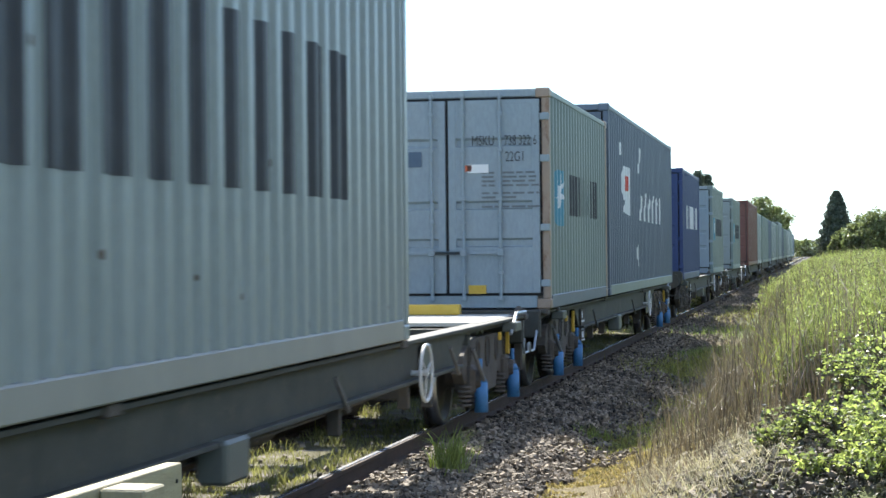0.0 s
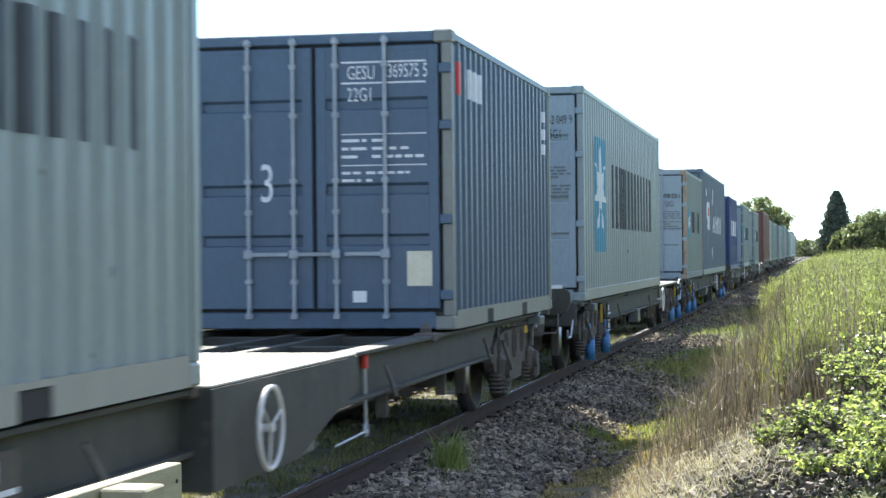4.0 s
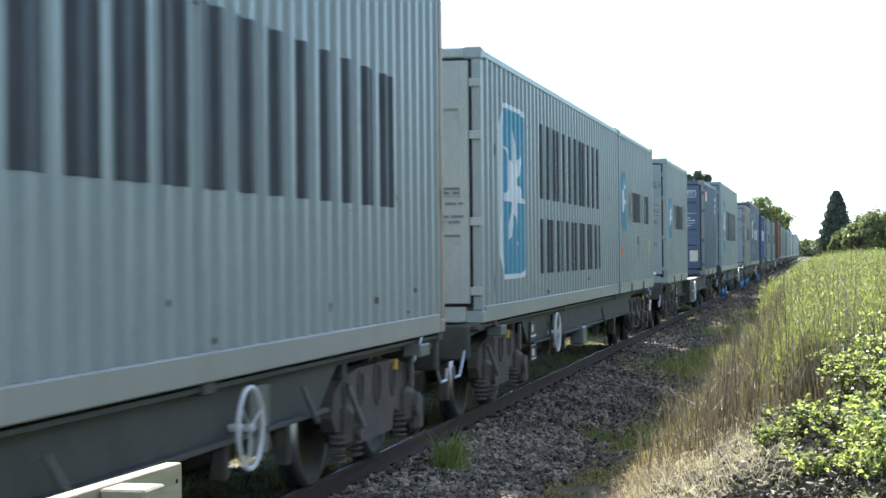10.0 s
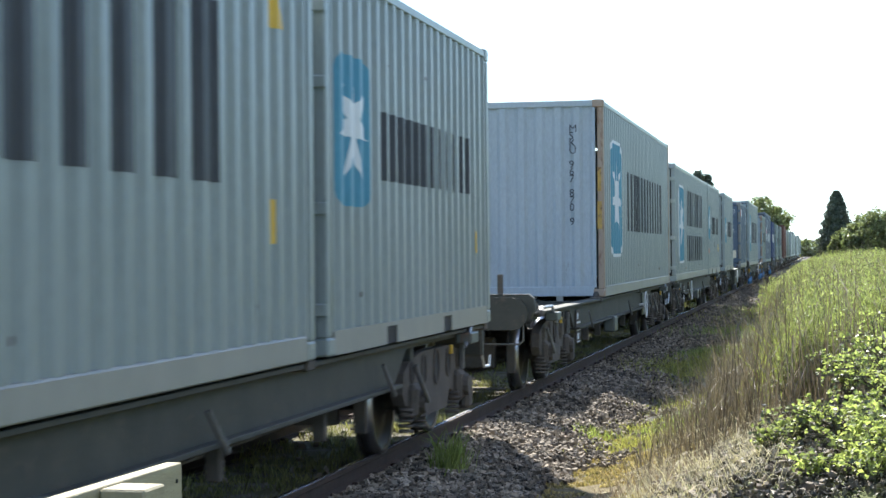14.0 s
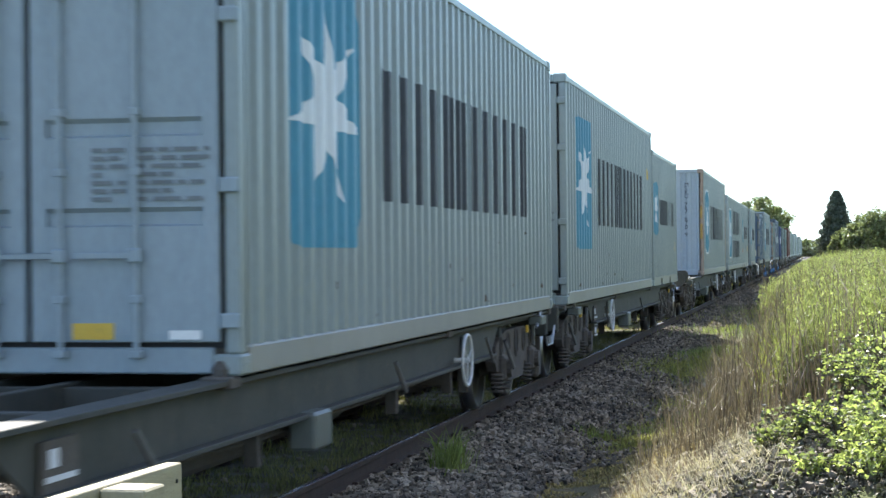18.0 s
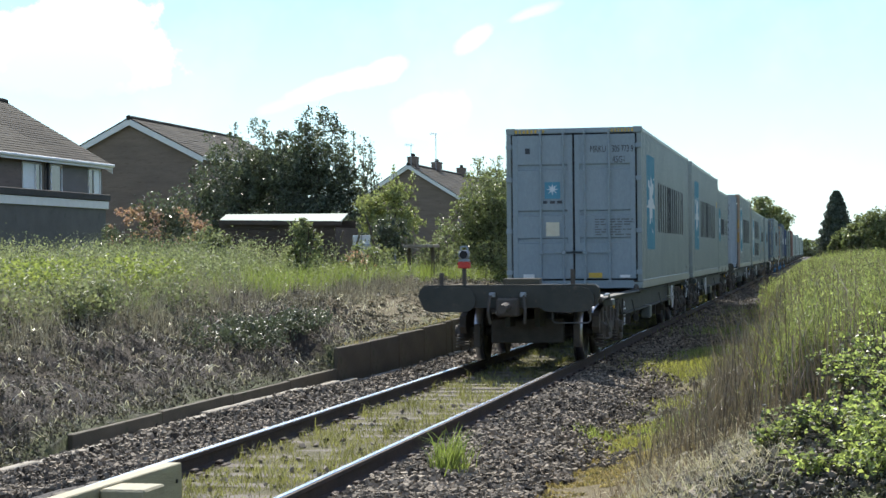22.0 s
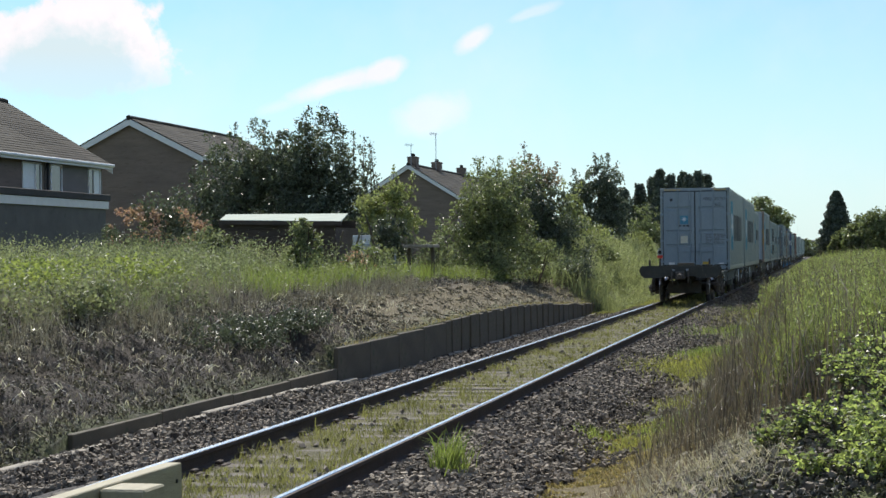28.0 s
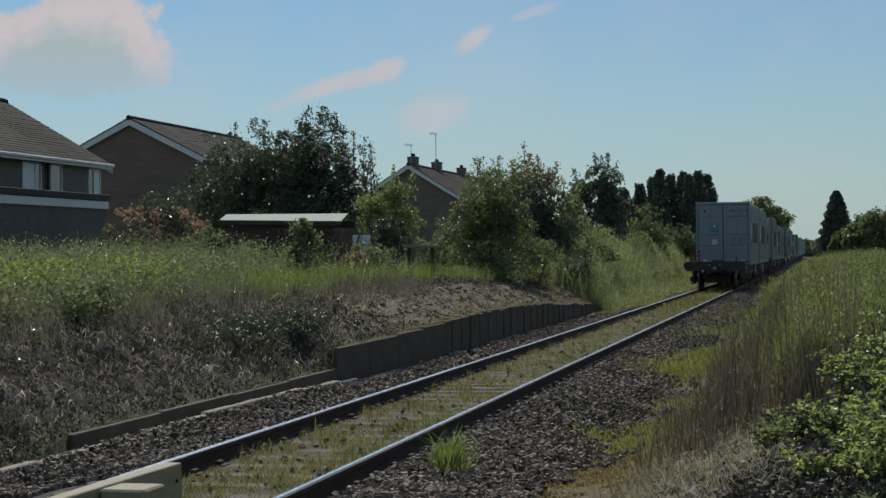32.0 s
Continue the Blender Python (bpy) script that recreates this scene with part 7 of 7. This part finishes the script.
tagged(new("verge_litter", leaf_mesh("verge_litter", p, rng.uniform(0.02, 0.06, 9000), LITTER, 0.8)), "dead leaves under the brambles", "leaf litter", kind="stuff")
p = spread(5000, -9.9, -7.25, 14, 62, 1.5)
blades("bank_straw", p, uni(5000, 0.03, 0.15), uni(5000, 0.003, 0.006), uni(5000, 0.3, 2.6), STRAW, "bleached straw lying on the bank", "dead grass")
p = spread(16000, -10.9, -8.3, 16, 42, 1.3)
p = p[(p[:, 1] < 31) | (p[:, 0] > -9.5)]
p = p[ripple(p[:, 0], p[:, 1], 1.2, 3.0) + 0.5 * ripple(p[:, 0], p[:, 1], 3.7, 1.0) > -0.35]
nm = len(p)
blades("bank_dry_stems", p, uni(nm, 0.12, 0.55), uni(nm, 0.0035, 0.007), uni(nm, 0.05, 0.6), PALESTEM, "thicket of brown dry stems on the bank top", "dry stems")
p = spread(5000, -12.0, -9.0, 16, 31, 1.1)
blades("stems_in_nettles", p, uni(5000, 0.3, 0.75), uni(5000, 0.004, 0.007), uni(5000, 0.05, 0.6), PALESTEM, "dry brown stems standing in the nettles", "dry stems")
p = spread(10000, -17, -9.15, 18, 60, 1.1)
p = p[(p[:, 0] < -11.2) | (p[:, 1] < 28.5) | (rng.uniform(0, 1, 10000) < 0.12)]
lift = 0.55 + 0.35 * (ripple(p[:, 0], p[:, 1], 0.6, 4.0) > 0)
stalks("nettle_bed", p, uni(len(p), 0.35, 1.0) * lift * (1 + 0.35 * smooth(30, 38, p[:, 1])) * (0.85 + 0.3 * ripple(p[:, 0], p[:, 1], 1.7, 2.5)), NETTLE, "bed of nettles on top of the bank", "nettles", 20, 0.065, 0.2, 0.008, 0.08, 0.05)
p = spread(4200, -18, -10.6, 32, 47, 1.0)
p = p[(p[:, 0] < -12.3 + 0.5 * ripple(p[:, 0], p[:, 1], 1.1)) | (p[:, 1] < 34)]
stalks("garden_edge_nettles", p, uni(len(p), 0.55, 1.12) * (0.9 + 0.25 * ripple(p[:, 0], p[:, 1], 0.9, 1.2)), NETTLE, "tall nettles crowding the garden boundary", "nettles", 20, 0.075, 0.2, 0.009, 0.1, 0.05, 0.9, 0.24)
p = spread(1500, -12.5, -10.2, 22, 30, 1.0)
stalks("young_weeds", p, uni(1500, 0.5, 0.8), YOUNG, "yellow-green young weeds on the bank", "weeds", 12, 0.10, 0.2, 0.01, 0.1, 0.07)
p = spread(11000, -12.0, -9.25, 31, 58, 1.3)
p = p[ripple(p[:, 0], p[:, 1], 1.5, 0.5) + 0.6 * ripple(p[:, 0], p[:, 1], 3.9, 1.5) > -0.15]
blades("bank_grass", p, uni(len(p), 0.2, 0.65), uni(len(p), 0.006, 0.013), uni(len(p), 0.1, 0.6), LUSH, "bright green grass on the bank top", "grass")
p = spread(9000, -9.8, -6.3, 62, 130, 1.2)
stalks("bank_weeds", p, uni(9000, 0.4, 0.95) * np.clip((-5.9 - p[:, 0]) / 1.2, 0.3, 1.0), PALEGRASS, "pale grey-green weeds on the railway bank", "weeds", 6, 0.10)
p = spread(9000, -9.6, -6.3, 60, 110, 1.2)
blades("bank_tall_grass", p, uni(9000, 0.6, 1.35) * np.clip((-5.9 - p[:, 0]) / 1.2, 0.3, 1.0), uni(9000, 0.008, 0.02), uni(9000, 0.1, 0.7), PALEGRASS, "long pale grass sloping down to the track", "grass")
bush("dark_bramble", "low dark bramble patch on the bank", -8.15, 26.0, 0.36, 0.75, 2.7, BRIARLEAF, 7500, 0.045)
bush("dark_bramble", "low dark bramble trailing down the bank", -7.85, 28.3, 0.35, 0.45, 1.2, BRIARLEAF, 3000, 0.045)
bush("dark_bramble", "low bramble mound among dead stems", -9.4, 23.0, 0.4, 0.6, 1.4, NETTLE, 2600, 0.06)

# ---- ballast ----
cube = np.array([(-1, -1, -1), (1, -1, -1), (1, 1, -1), (-1, 1, -1), (-1, -1, 1), (1, -1, 1), (1, 1, 1), (-1, 1, 1)], float) * 0.5
quads = np.array([(3, 2, 1, 0), (4, 5, 6, 7), (0, 1, 5, 4), (1, 2, 6, 5), (2, 3, 7, 6), (3, 0, 4, 7)])


def stones(n, x0, x1, y0, y1, near):
    p = spread(n, x0, x1, y0, y1, near)
    p[:, 2] += rng.uniform(-0.012, 0.04, n)
    size = rng.uniform(0.02, 0.048, (n, 1, 1)) * np.array([1.0, 1.15, 0.85]) * rng.uniform(0.7, 1.3, (n, 1, 3))
    v = (cube[None] * rng.uniform(0.55, 1.15, (n, 8, 1)) + rng.uniform(-0.08, 0.08, (n, 8, 3))) * size
    a, b = rng.uniform(0, 2 * np.pi, n), rng.normal(0, 1.2, n)
    ca, sa, cb, sb = np.cos(a), np.sin(a), np.cos(b), np.sin(b)
    y = v[:, :, 1] * cb[:, None] - v[:, :, 2] * sb[:, None]
    z = v[:, :, 1] * sb[:, None] + v[:, :, 2] * cb[:, None]
    v = np.stack([v[:, :, 0] * ca[:, None] - y * sa[:, None], v[:, :, 0] * sa[:, None] + y * ca[:, None], z], 2) + p[:, None, :]
    return v


def stone_mass(name, v, label):
    n = len(v)
    f = (np.arange(n)[:, None, None] * 8 + quads[None]).reshape(-1, 4)
    return tagged(new(name, fast_mesh(name, v.reshape(-1, 3), [f], STONE)), label, "ballast", kind="stuff")


v = stones(64000, -3.4, -1.7, 12.5, 62, 1.9)
sx, sy, luck = v[:, 0, 0], v[:, 0, 1], rng.uniform(0, 1, len(v))
keep = (sx < -2.12 + 0.12 * ripple(sx, sy, 1.1)) | (luck < 0.12) & (sy > 16.5)
for x, y, n, r, h, mat in PATCHES:
    if x < -1.3 and y < 60:
        keep &= (((sx - x) / (r * 0.55)) ** 2 + ((sy - y) / (r * 1.1)) ** 2 > 1) | (luck < 0.04)
stone_mass("ballast", v[keep], "loose brown-grey ballast stones beside the rail")
stone_mass("ballast_further_off", stones(7000, -3.5, -2.0, 58, 125, 1.4), "ballast stones along the line further off")
stone_mass("ballast_far_side", stones(26000, -7.05, -5.1, 14, 62, 1.5), "loose ballast stones on the far side")
stone_mass("ballast_between_rails", stones(350, -5.0, -3.75, 12, 60, 1.5), "scattered stones between the rails")
stone_mass("ballast_verge", stones(2200, -1.2, 0.3, 11.2, 15, 1.0), "loose stones at the foot of the verge")

# ---- movement of the train ----
# place of the last container's doors along the track
CORR = ((0, 1.15), (1, 0.85), (2, 0.55), (3.5, 0.25), (5.5, 0.03), (7, 0), (10, 0), (13, 0), (16, 0), (18, 0), (20, 0), (21, -0.2), (22, -0.42), (23, -0.62), (24, -0.9), (25, -1.35), (26.5, -2.2), (28, -3.2), (29, -4.1), (30, -5.05), (31, -6.2), (32, -7.6))


def train_y(t):
    return 21.95 + 6.05 * (t - 20) + float(np.interp(t, [a for a, b in CORR], [b for a, b in CORR]))


def motions():
    for ob, s0, z in CARGO:
        x = XC - 0.64 if ob.name.startswith("tail_lamp") else XC
        walk(ob, [(t, pose(x, s0 + train_y(t), z)) for t, _ in CORR])
    steps = 320
    for ws, ya in WHEELSETS:
        rows = []
        for k in range(steps + 1):
            t = 32.0 * k / steps
            rows.append((t, pose(0, ya, RW, -math.degrees((train_y(t) - train_y(0)) / RW))))
        walk(ws, rows)


motions()
